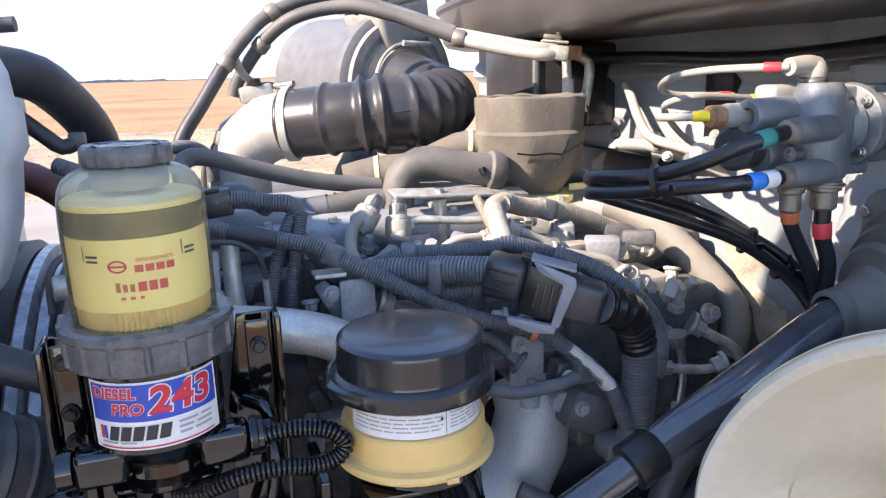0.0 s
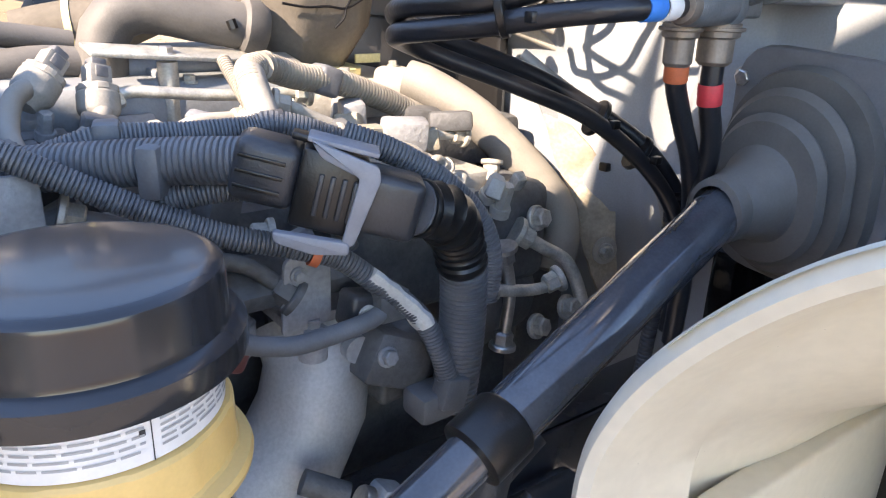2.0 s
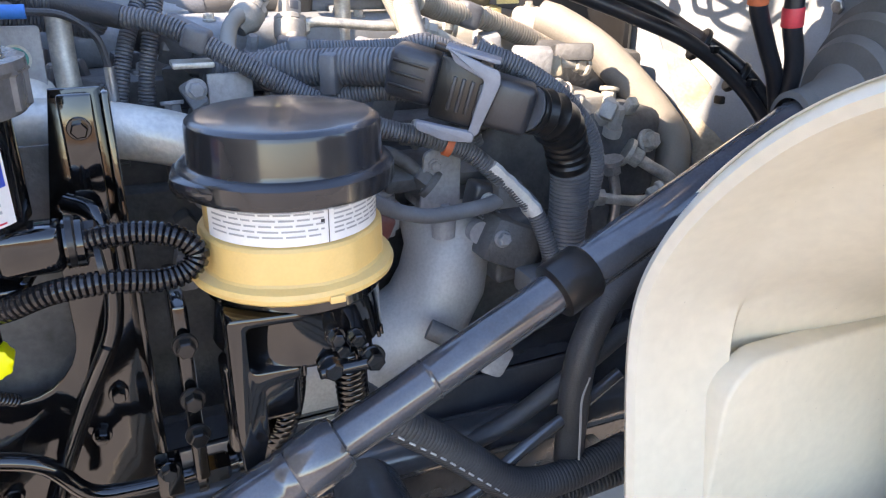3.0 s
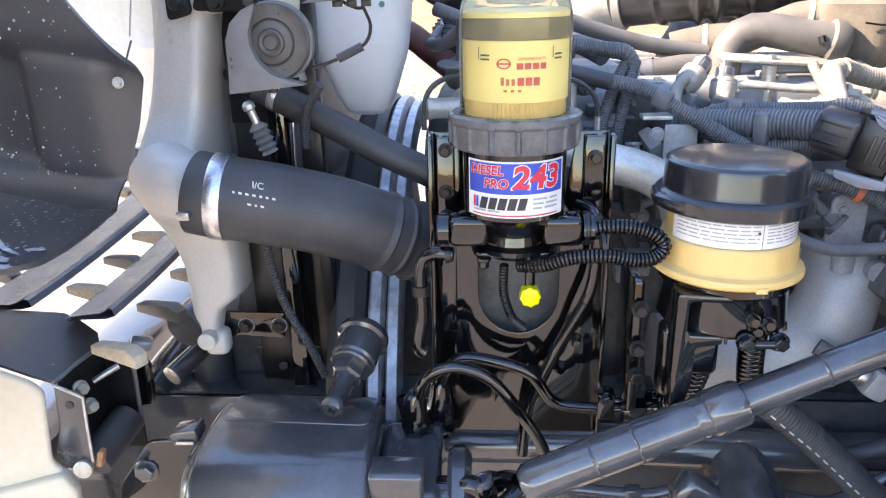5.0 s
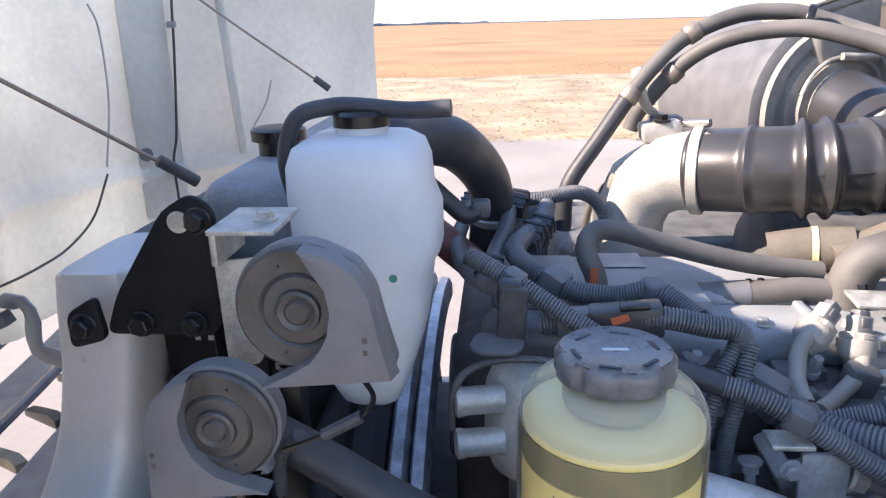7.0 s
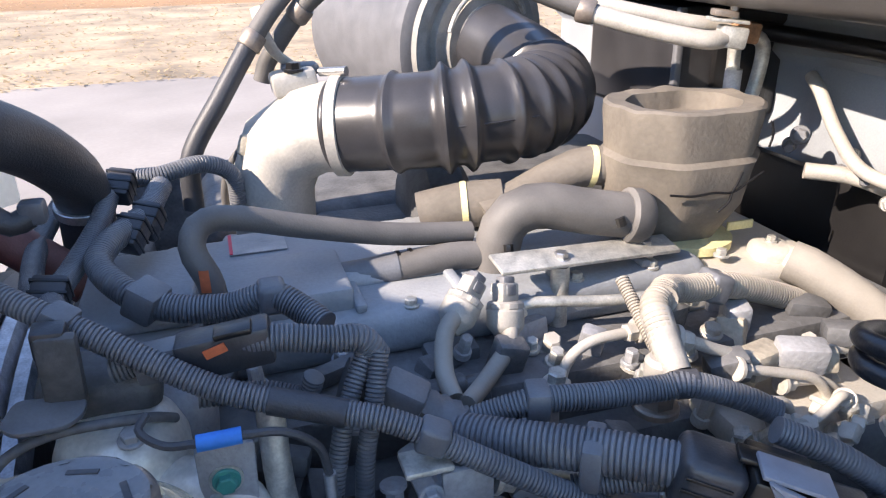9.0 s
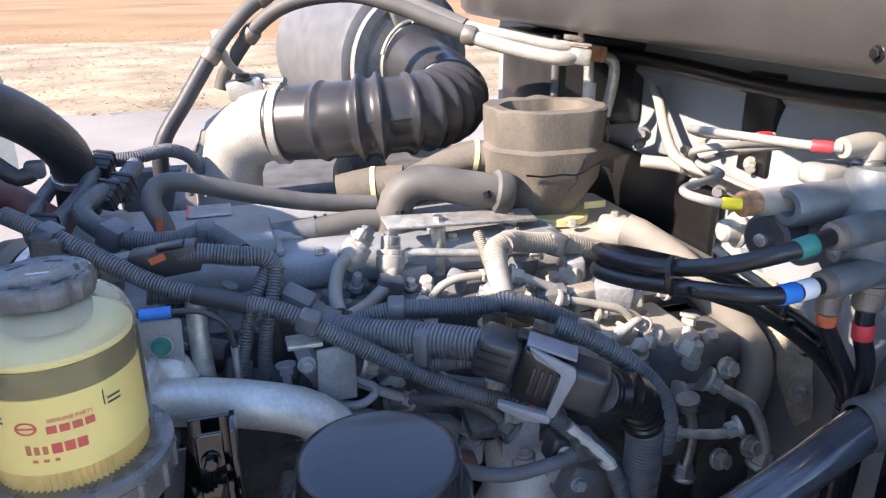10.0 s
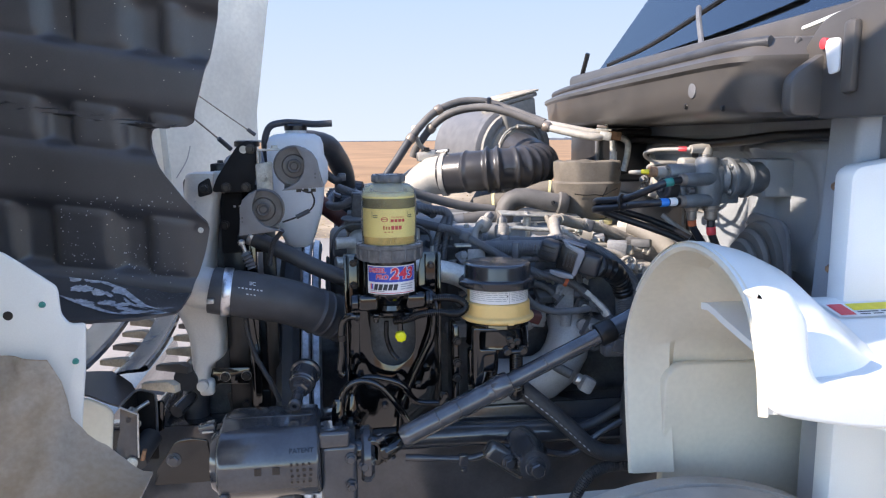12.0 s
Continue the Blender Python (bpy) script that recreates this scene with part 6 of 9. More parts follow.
part("filler_cap", L([(0.026, 0), (0.026, 0.025), (0.034, 0.027), (0.034, 0.040), (0.028, 0.043)], (-0.225, 1.17, 1.615), n=32), satin_black, core)
part("top_pad", box((0.034, 0.05, 0.045), (-0.275, 0.99, 1.580), 0.004), satin_black, core)
bolt(core, (-0.270, 0.985, 1.602), (0, 0, 1), 0.007, 0.008, mat=satin_black)
part("lower_plate", prism(rounded([(-0.302, 1.123), (-0.208, 1.121), (-0.211, 1.080), (-0.280, 1.085), (-0.300, 1.078), (-0.327, 1.066), (-0.324, 1.090)], 0.006), 0.006, facing(0.862), 0.0015), gloss_black, core)
for x_ in (-0.266, -0.217):
    part("plate_washer", L([(0.012, 0), (0.012, 0.003)], (x_, 0.856, 1.102), (0, -1, 0), 22), steel, core)
    bolt(core, (x_, 0.853, 1.102), r=0.008, h=0.010, mat=satin_black)
part("lower_plate", prism(rounded([(-0.27, 1.05), (-0.165, 1.05), (-0.165, 0.93), (-0.25, 0.93)], 0.006), 0.006, facing(0.895), 0.0015), satin_black, core)
for p in ((-0.225, 0.889, 1.02), (-0.19, 0.889, 0.985), (-0.24, 0.889, 0.975)):
    bolt(core, p, r=0.009, h=0.012, mat=satin_black)
fan = thing("fan_shroud", "dark smooth fan shroud with bright worn aluminium rings", "fan shroud", (-0.1, 1.39, 0.8))


def arc(prof, a0, a1, n=72):
    """A profile of (x, radius) swept round the fan's axis."""
    b = bmesh.new()
    rows_ = []
    for k in range(n + 1):
        a = radians(a0 + (a1 - a0) * k / n)
        rows_.append([b.verts.new((x, 1.39 + math.cos(a) * r, 0.72 + math.sin(a) * r)) for x, r in prof])
    for p_, q_ in zip(rows_, rows_[1:]):
        for k in range(len(prof) - 1):
            b.faces.new((p_[k], p_[k + 1], q_[k + 1], q_[k]))
    return b


part("shroud", arc(((-0.15, 0.60), (-0.15, 0.63), (-0.135, 0.645), (-0.11, 0.646), (-0.095, 0.632), (-0.095, 0.60), (-0.15, 0.60)), 75, 185), rubber, fan)
part("ring", arc(((-0.090, 0.632), (-0.086, 0.636), (-0.072, 0.634), (-0.068, 0.624), (-0.068, 0.60), (-0.09, 0.60), (-0.090, 0.632)), 75, 185), ring_alu, fan, "bright worn aluminium ring")
part("ring", arc(((-0.064, 0.618), (-0.060, 0.626), (-0.046, 0.624), (-0.040, 0.612), (-0.040, 0.59), (-0.064, 0.59), (-0.064, 0.618)), 75, 185), ring_alu, fan, "bright worn aluminium ring")
part("skirt", box((0.10, 0.88, 0.62), (-0.17, 1.46, 0.93), 0.03, 3), engine_dark, fan)
part("barrel", L([(0.05, 0), (0.50, 0.01), (0.50, 0.03)], (-0.12, 1.39, 0.72), (1, 0, 0), 48), engine_dark, fan)

ic = thing("charge_air_hose", "thick black rubber charge air hose with silver clamp", "hose", (-0.1, 0.78, 1.28))
HL = [(-0.266, 0.742, 1.336), (-0.237, 0.742, 1.330), (-0.171, 0.755, 1.315), (-0.096, 0.772, 1.292), (-0.033, 0.80, 1.260), (0.030, 0.84, 1.225), (0.06, 0.88, 1.20)]
part("hose", T(HL, lambda u: 0.0512 + 0.0042 * sum(math.exp(-((u - c) / 0.006) ** 2) for c in (0.60, 0.66, 0.72, 0.78)), n=40, step=0.003), rubber, ic)
part("clamp", L([(0.0528, 0), (0.0535, 0.001), (0.0535, 0.018), (0.0528, 0.019)], (-0.243, 0.742, 1.331), (1, 0.06, -0.13), 48), polished, ic, "polished steel band clamp")
part("clamp_screw", box((0.016, 0.012, 0.010), (-0.262, 0.690, 1.322), 0.002), steel, ic)


def on_hose(x, y):
    a = -0.55 + y / 0.0525
    return Vector((-0.175 + x, 0.752 - 0.0527 * math.cos(a), 1.3165 - 0.19 * x - 0.0527 * math.sin(a) * -1 + 0.02))


letters("I/C", 0.011, lambda x, y: on_hose(x, y + 0.046), "print", print_pale, ic)
part("print", bars(on_hose, -0.03, 0.025, (0.034,), 0.0045, random.Random(14), (0.6, 1.0)), print_pale, ic)
part("print", bars(on_hose, -0.014, 0.012, (0.022,), 0.0045, random.Random(15), (0.6, 1.0)), print_pale, ic)

sl = thing("slanted_hose", "matt black hose slanting behind the charge air hose", "hose", (-0.1, 0.85, 1.38))
part("hose", T([(-0.215, 0.87, 1.445), (-0.111, 0.853, 1.395), (-0.038, 0.84, 1.358), (0.06, 0.83, 1.315)], 0.0195, n=20), rubber, sl)
up = thing("upper_radiator_hose", "large black ribbed upper radiator hose", "hose", (0, 1.2, 1.6))
part("hose", T([(-0.16, 1.10, 1.62), (-0.09, 1.10, 1.652), (-0.02, 1.13, 1.645), (0.008, 1.20, 1.615), (0.030, 1.27, 1.57), (0.037, 1.33, 1.52), (0.03, 1.36, 1.44)], 0.031, n=24), rubber, up)

part("clamp", L([(0.0325, 0), (0.0335, 0.001), (0.0335, 0.011), (0.0325, 0.012)], (-0.135, 1.10, 1.632), (0.9, 0, 0.43), 32), steel, up)
part("clamp", L([(0.0325, 0), (0.0335, 0.001), (0.0335, 0.011), (0.0325, 0.012)], (0.036, 1.335, 1.505), (-0.03, 0.25, -0.95), 32), steel, up)
part("clamp", L([(0.0205, 0), (0.0212, 0.001), (0.0212, 0.010), (0.0205, 0.011)], (-0.195, 0.867, 1.436), (0.9, -0.15, -0.42), 28), steel, sl)
brk = thing("horn_bracket", "black steel bracket on the cooler tank carrying the horns", "bracket", (-0.22, 0.88, 1.45))
part("plate", prism(rounded([(-0.265, 1.544), (-0.252, 1.577), (-0.206, 1.645), (-0.182, 1.659), (-0.165, 1.646), (-0.164, 1.60), (-0.174, 1.543)], 0.010), 0.006, facing(0.806), 0.0015), dull_black, brk)
part("tab", prism(rounded([(-0.293, 1.563), (-0.267, 1.578), (-0.262, 1.541), (-0.293, 1.533)], 0.008), 0.008, facing(0.802), 0.002), dull_black, brk)
part("back_plate", box((0.095, 0.008, 0.16), (-0.213, 0.884, 1.475), 0.003), dull_black, brk)
part("spacer", box((0.07, 0.075, 0.012), (-0.213, 0.845, 1.548), 0.003), dull_black, brk)
for p in ((-0.279, 0.796, 1.553), (-0.233, 0.800, 1.554), (-0.190, 0.800, 1.554), (-0.252, 0.878, 1.462), (-0.177, 0.800, 1.638)):
    bolt(brk, p, r=0.008, h=0.011, mat=satin_black)
part("slot", L([(0.0085, 0), (0.0085, 0.001)], (-0.192, 0.7985, 1.637), (0, -1, 0), 20), zinc, brk)
part("cast_mark", bars(lambda x, y: Vector((-0.23 + x, 0.8795, 1.505 + y)), 0, 0.03, (0,), 0.008, random.Random(1), (0.6, 0.8)), print_grey, brk)
part("galvanised_plate", prism(rounded([(-0.168, 1.606), (-0.130, 1.610), (-0.132, 1.545), (-0.140, 1.520), (-0.166, 1.520)], 0.006), 0.003, facing(0.80), 0.001), zinc, brk)
part("galvanised_arm", box((0.05, 0.07, 0.004), (-0.135, 0.805, 1.636), 0.001), zinc, brk)
part("galvanised_post", box((0.006, 0.06, 0.028), (-0.160, 0.81, 1.621), 0.002), zinc, brk)
bolt(brk, (-0.150, 0.797, 1.575), r=0.007, h=0.008, mat=zinc)
bolt(brk, (-0.125, 0.800, 1.638), (0, 0, 1), 0.007, 0.008, mat=zinc)


def horn(at, side, turn):
    """A disc horn: round diaphragm, and in front of it a snail-shaped trumpet opening downwards."""
    x, y, z = at
    h = thing("horn", "grey snail-shell truck horn with round diaphragm", "horn", at, group="twin horns")
    ca, sa = math.cos(radians(turn)), math.sin(radians(turn))

    def flat_pose(outline):
        pts = [(px * side, pz) for px, pz in outline]
        pts = [(px * ca - pz * sa, px * sa + pz * ca) for px, pz in pts]
        return pts if side > 0 else pts[::-1]

    outer = [(-0.031, -0.0587), (0.010, -0.0560), (0.0716, -0.0520), (0.066, -0.032), (0.061, -0.012), (0.056, 0.014), (0.044, 0.033), (0.026, 0.045), (0.006, 0.0490)]
    inner = [(-0.030, -0.0580), (-0.010, -0.0470), (0.004, -0.0370), (0.013, -0.0270), (0.0195, -0.0170), (0.0235, 0.001), (0.0215, 0.018), (0.014, 0.031), (0.005, 0.0480)]
    bm = bmesh.new()
    rings = []
    for (ox, oz), (ix, iz) in zip(outer, inner):
        mx, mz = (ox + ix) / 2, (oz + iz) / 2
        quad = []
        for px, pz, py in ((ox, oz, 0.012), (ox + (mx - ox) * 0.12, oz + (mz - oz) * 0.12, -0.005), (mx, mz, -0.007), (ix + (mx - ix) * 0.12, iz + (mz - iz) * 0.12, -0.005), (ix, iz, 0.012)):
            qx, qz = px * side, pz
            quad.append(bm.verts.new((x + qx * ca - qz * sa, y + py, z + qx * sa + qz * ca)))
        rings.append(quad)
    for qa, qb in zip(rings, rings[1:]):
        for k in range(4):
            bm.faces.new((qa[k], qa[k + 1], qb[k + 1], qb[k]))
    part("trumpet", bm, horn_grey, h)
    back = [(0.05 * math.cos(a), 0.05 * math.sin(a)) for a in [radians(60 + 12 * k) for k in range(16)]]
    back += [(-0.028, -0.056), (0.070, -0.050), (0.060, -0.010), (0.055, 0.014), (0.043, 0.034)]
    part("shell", prism(rounded(flat_pose(back), 0.005, 2), 0.024, Matrix.Translation((x, 0, z)) @ facing(y + 0.038), 0.007, 3), horn_grey, h)
    part("diaphragm", L([(0.0465, 0), (0.048, 0.002), (0.048, 0.006), (0.0455, 0.008), (0.044, 0.0075), (0.030, 0.0085), (0.028, 0.0065), (0.026, 0.0085), (0.0175, 0.0095), (0.0165, 0.013), (0.014, 0.014), (0.010, 0.0125), (0.008, 0.0145), (0.002, 0.0145)], (x, y + 0.014, z), (0, -1, 0), 56), horn_disc, h, "worn dark diaphragm")
    part("rim", L([(0.0475, 0), (0.0505, 0.002), (0.0505, 0.007), (0.0475, 0.009)], (x, y + 0.022, z), (0, -1, 0), 56), horn_grey, h)
    for k in range(3):
        a = radians(70 + 110 * k)
        part("rivet", L([(0.0014, 0), (0.001, 0.001)], (x - side * 0.036 * math.cos(a), y + 0.0062, z + 0.036 * math.sin(a)), (0, -1, 0), 8), satin_black, h)
    part("cast_mark", bars(lambda u, v: Vector((x + side * 0.050 + v, y - 0.0065, z - 0.030 + u)), 0, 0.018, (0,), 0.006, random.Random(2), (0.5, 0.7)), horn_disc, h)
    for k in range(3):
        part("spade_terminal", box((0.012, 0.008, 0.008), (x + side * (0.008 + 0.018 * k), y + 0.02, z - 0.060), 0.001), satin_black, h)
    h.scale = (0.87, 0.87, 0.87)
    return h


horn((-0.147, 0.713, 1.511), -1, 10)
horn((-0.079, 0.706, 1.602), 1, 0)
lead = thing("horn_wire", "thin black horn wire with sleeve", "wire", (-0.08, 0.74, 1.53))
part("wire", T([(-0.045, 0.73, 1.545), (-0.04, 0.74, 1.525), (-0.05, 0.75, 1.505), (-0.08, 0.745, 1.49), (-0.11, 0.74, 1.48)], 0.002, n=6), satin_black, lead)
part("sleeve", T([(-0.052, 0.75, 1.503), (-0.08, 0.745, 1.490)], 0.005, n=8), rubber, lead)
part("wire", T([(-0.075, 0.73, 1.555), (-0.055, 0.735, 1.545), (-0.045, 0.73, 1.545)], 0.002, n=6), satin_black, lead)
spring = thing("rubber_bellows", "grey ribbed rubber bellows with metal tip on a bracket", "bellows", (-0.19, 0.8, 1.40))
part("bellows", L([(0.011, 0)] + [(0.0125 if k % 2 else 0.0085, 0.004 + 0.0042 * k) for k in range(8)] + [(0.006, 0.040)], (-0.186, 0.80, 1.372), (-0.35, -0.1, 1), 20), horn_grey, spring)
part("tip", L([(0.005, 0), (0.005, 0.018), (0.008, 0.02), (0.008, 0.026), (0.004, 0.03)], (-0.198, 0.796, 1.409), (-0.35, -0.1, 1), 14), steel, spring)
hw = thing("loom_to_chassis", "thin black corrugated wire loom hanging from the horns", "wire loom", (-0.17, 0.83, 1.3))
part("conduit", T([(-0.115, 0.80, 1.455), (-0.14, 0.82, 1.42), (-0.15, 0.84, 1.37)], 0.006, rings=(0.004, 0.001), n=10), rubber, hw)
part("conduit", T([(-0.205, 0.80, 1.30), (-0.203, 0.80, 1.23), (-0.185, 0.79, 1.165), (-0.155, 0.78, 1.11), (-0.135, 0.78, 1.06)], 0.006, rings=(0.004, 0.001), n=10), rubber, hw)

bottle = thing("coolant_bottle", "translucent white plastic coolant reserve bottle", "coolant bottle", (-0.085, 0.99, 1.39))
SECT = [(1.392, -0.108, -0.064, 0.035), (1.400, -0.118, -0.055, 0.045), (1.425, -0.130, -0.044, 0.055), (1.475, -0.152, -0.028, 0.062), (1.50, -0.156, -0.024, 0.064), (1.545, -0.157, -0.019, 0.066), (1.560, -0.155, -0.010, 0.067), (1.60, -0.156, -0.010, 0.067), (1.62, -0.157, -0.018, 0.067), (1.648, -0.156, -0.020, 0.067), (1.664, -0.150, -0.026, 0.062), (1.672, -0.136, -0.040, 0.05), (1.674, -0.112, -0.062, 0.03)]
bm = bmesh.new()
prev = None
for z, x0, x1, hy in SECT:
    cx, hx = (x0 + x1) / 2, (x1 - x0) / 2
    loopv = []
    for k in range(40):
        a = 2 * math.pi * k / 40
        c, s = math.cos(a), math.sin(a)
        e = 0.45
        loopv.append(bm.verts.new((cx + hx * math.copysign(abs(c) ** e, c), 0.995 + hy * math.copysign(abs(s) ** e, s), z)))
    if prev:
        for k in range(40):
            bm.faces.new((prev[k], prev[(k + 1) % 40], loopv[(k + 1) % 40], loopv[k]))
    else:
        bm.faces.new(loopv[::-1])
    prev = loopv
bm.faces.new(prev)
part("bottle", bm, white_plastic, bottle, angle=60)
part("neck", L([(0.026, 1.672), (0.026, 1.682), (0.024, 1.684)], (-0.086, 0.995, 0), n=28), white_plastic, bottle)
part("cap", L([(0.028, 1.681), (0.028, 1.692), (0.024, 1.696)], (-0.086, 0.995, 0), n=28), satin_black, bottle, "black cap with hose")
part("mark", L([(0.004, 0), (0.004, 0.001)], (-0.052, 0.9290, 1.545), (0, -1, 0), 12), tag_green, bottle)
part("overflow_hose", T([(-0.155, 0.99, 1.60), (-0.162, 0.985, 1.65), (-0.148, 0.985, 1.69), (-0.115, 0.99, 1.700), (-0.086, 0.99, 1.700), (-0.04, 0.985, 1.696), (0.003, 0.98, 1.698)], 0.0085, n=14), rubber, bottle)

# ---- engine ----
eng = thing("engine", "grey cast diesel engine with dusty valve cover", "engine", (0.5, 1.2, 0.7))
part("block", box((0.92, 0.50, 0.62), (0.56, 1.24, 0.99), 0.02), engine_dark, eng)
part("head", box((0.88, 0.40, 0.07), (0.55, 1.23, 1.325), 0.012), engine_dark, eng)
part("valve_cover", add(box((0.66, 0.26, 0.06), (0.42, 1.25, 1.385), 0.022, 4), box((0.58, 0.16, 0.025), (0.40, 1.27, 1.42), 0.012, 3)), cover_grey, eng, "blue-grey dusty valve cover")
part("valve_cover", box((0.24, 0.24, 0.05), (0.80, 1.22, 1.375), 0.015, 3), dusty_alu, eng)
part("cover_plate", box((0.16, 0.12, 0.03), (0.23, 1.20, 1.425), 0.006), cover_grey, eng)
part("front_cover", add(box((0.118, 0.19, 0.075), (0.096, 1.195, 1.402), 0.008, 3), box((0.112, 0.18, 0.014), (0.096, 1.198, 1.446), 0.006, 3)), cover_grey, eng, "grey cast front cover")
part("front_case", box((0.10, 0.36, 0.40), (0.11, 1.20, 1.22), 0.03, 3), engine_grey, eng)
part("side_ledge", box((0.80, 0.05, 0.10), (0.55, 0.985, 1.20), 0.01), engine_dark, eng)
part("rear_case", box((0.10, 0.50, 0.50), (1.0, 1.22, 1.0), 0.02), engine_dark, eng)
for k in range(7):
    bolt(eng, (0.17 + 0.10 * k, 1.135, 1.41), (0, 0, 1), 0.007, 0.010, mat=zinc)
for k in range(6):
    bolt(eng, (0.20 + 0.12 * k, 0.958, 1.235), (0, -1, 0), 0.009, 0.012, mat=engine_grey)
rnd = random.Random(11)
for k in range(26):
    x, z = rnd.uniform(0.14, 0.62), rnd.uniform(1.14, 1.34)
    w = (rnd.uniform(0.02, 0.05), rnd.uniform(0.02, 0.06), rnd.uniform(0.02, 0.05))
    part("casting_boss", box(w, Matrix.Translation((x, 0.965 - rnd.uniform(0, 0.03), z)) @ pose(0, 0, 0, rnd.uniform(-20, 20), rnd.uniform(-30, 30), 0), 0.005), rnd.choice((engine_grey, engine_dark, engine_dark)), eng)
for k in range(5):
    x = 0.20 + 0.115 * k
    part("rocker_rib", box((0.012, 0.24, 0.010), (x, 1.25, 1.418), 0.003), cover_grey, eng)
for k in range(46):
    x, y = rnd.uniform(0.13, 0.84), rnd.uniform(0.97, 1.11)
    z = 1.345 + rnd.uniform(0, 0.03)
    if k % 3 == 0:
        part("head_nut", hexa(rnd.uniform(0.007, 0.011), rnd.uniform(0.012, 0.03), (x, y, z), (rnd.uniform(-0.2, 0.2), rnd.uniform(-0.5, 0.1), 1)), rnd.choice((engine_grey, pipe_dusty, zinc)) if x > 0.45 else engine_grey, eng, angle=25)
    else:
        part("head_boss", box((rnd.uniform(0.02, 0.06), rnd.uniform(0.015, 0.035), rnd.uniform(0.02, 0.05)), Matrix.Translation((x, y, z)) @ pose(0, 0, 0, rnd.uniform(-15, 15), rnd.uniform(-15, 15), rnd.uniform(-40, 40)), 0.005), rnd.choice((engine_grey, engine_dark, tan_dirt if x > 0.55 else engine_dark)), eng)
lab = thing("engine_plate", "pale printed information label on the valve cover", "label", (0.222, 1.317, 1.4345))
part("sheet", box((0.068, 0.064, 0.001), (0.222, 1.317, 1.4345), 0), label_grey, lab)
part("red_edge", box((0.004, 0.064, 0.001), (0.190, 1.317, 1.4355), 0), label_red, lab)
part("print", bars(lambda x, y: Vector((0.196 + x, 1.317 + y, 1.4355)), 0, 0.055, (0.018, 0.01, 0.002, -0.006, -0.014), 0.004, random.Random(2)), print_grey, lab)

strap = thing("strap_bracket", "pale zinc strap bolted on posts across the engine", "bracket", (0.59, 1.14, 1.42))
part("strap", box((0.245, 0.036, 0.005), Matrix.Translation((0.584, 1.135, 1.441)) @ pose(0, 0, 0, 13, 4.5, 6.5), 0.0015), zinc, strap)
for x, y, z in ((0.545, 1.128, 1.442), (0.668, 1.149, 1.431)):
    bolt(strap, (x, y, z), (0, 0, 1), 0.008, 0.010, mat=steel)
    part("post", L([(0.011, 0), (0.011, 0.13)], (x, y, z - 0.137), n=18), zinc, strap)

# intake
intake = thing("intake_pipe", "black ribbed rubber intake hose on a pale cast elbow", "intake hose", (0.5, 1.4, 1.5))
IL = [(0.352, 1.425, 1.546), (0.433, 1.372, 1.556), (0.508, 1.345, 1.563), (0.583, 1.345, 1.567), (0.641, 1.385, 1.572), (0.67, 1.46, 1.582), (0.666, 1.55, 1.6), (0.641, 1.62, 1.62)]


def ribs(u):
    """Radius of the intake hose: two pairs of proud bands, then the folds of its bend."""
    r = 0.063
    for c, w, h in ((0.01, 0.012, 0.004), (0.150, 0.009, 0.005), (0.262, 0.012, 0.011), (0.312, 0.012, 0.011), (0.395, 0.010, 0.007), (0.443, 0.009, 0.006), (0.483, 0.009, 0.006), (0.523, 0.009, 0.006), (0.563, 0.009, 0.006), (0.603, 0.009, 0.006), (0.643, 0.009, 0.006)):
        r += h * math.exp(-((u - c) / w) ** 2)
    return r


part("rubber_hose", T(IL, ribs, n=48, step=0.0028), intake_rubber, intake)
part("seam", T([(p[0] + 0.0, p[1] - 0.0655, p[2] + 0.004) for p in IL[:4]], 0.0012, n=6), intake_rubber, intake)
part("clamp", L([(0.067, 0), (0.069, 0.001), (0.069, 0.015), (0.067, 0.016)], (0.350, 1.426, 1.546), (0.9, -0.42, 0.05), 56), dusty_alu, intake)
part("clamp_screw", T([(0.335, 1.44, 1.617), (0.365, 1.41, 1.621)], 0.006, n=10, smooth=False), steel, intake)
elbow = thing("intake_elbow", "pale sunlit cast aluminium intake elbow", "intake elbow", (0.26, 1.46, 1.36))
part("elbow", T([(0.365, 1.418, 1.547), (0.325, 1.437, 1.543), (0.285, 1.455, 1.522), (0.262, 1.465, 1.48), (0.258, 1.468, 1.43), (0.258, 1.468, 1.36)], lambda u: 0.063 - 0.006 * u, n=40), dusty_alu, elbow)
part("boss", box((0.06, 0.05, 0.03), Matrix.Translation((0.300, 1.455, 1.605)) @ pose(0, 0, 0, 0, -8, 0), 0.006), dusty_alu, elbow)
bolt(elbow, (0.300, 1.44, 1.62), (0, 0, 1), 0.010, 0.012, mat=satin_black)
part("flange", box((0.16, 0.14, 0.02), (0.258, 1.465, 1.365), 0.012, 3), engine_grey, elbow)
for s in (-1, 1):
    bolt(elbow, (0.258 + 0.065 * s, 1.41, 1.375), (0, 0, 1), 0.008, 0.01, mat=zinc)

cleaner = thing("air_cleaner", "round grey plastic air cleaner with ribbed face", "air cleaner", (0.62, 1.75, 1.45))
CA = Vector((0.36, -0.93, -0.04)).normalized()
CC = Vector((0.660, 1.69, 1.607))
part("body", L([(0.145, -0.34), (0.155, -0.33), (0.158, -0.06), (0.165, -0.05), (0.165, -0.02), (0.150, -0.01)], CC, CA, 56), horn_grey, cleaner)
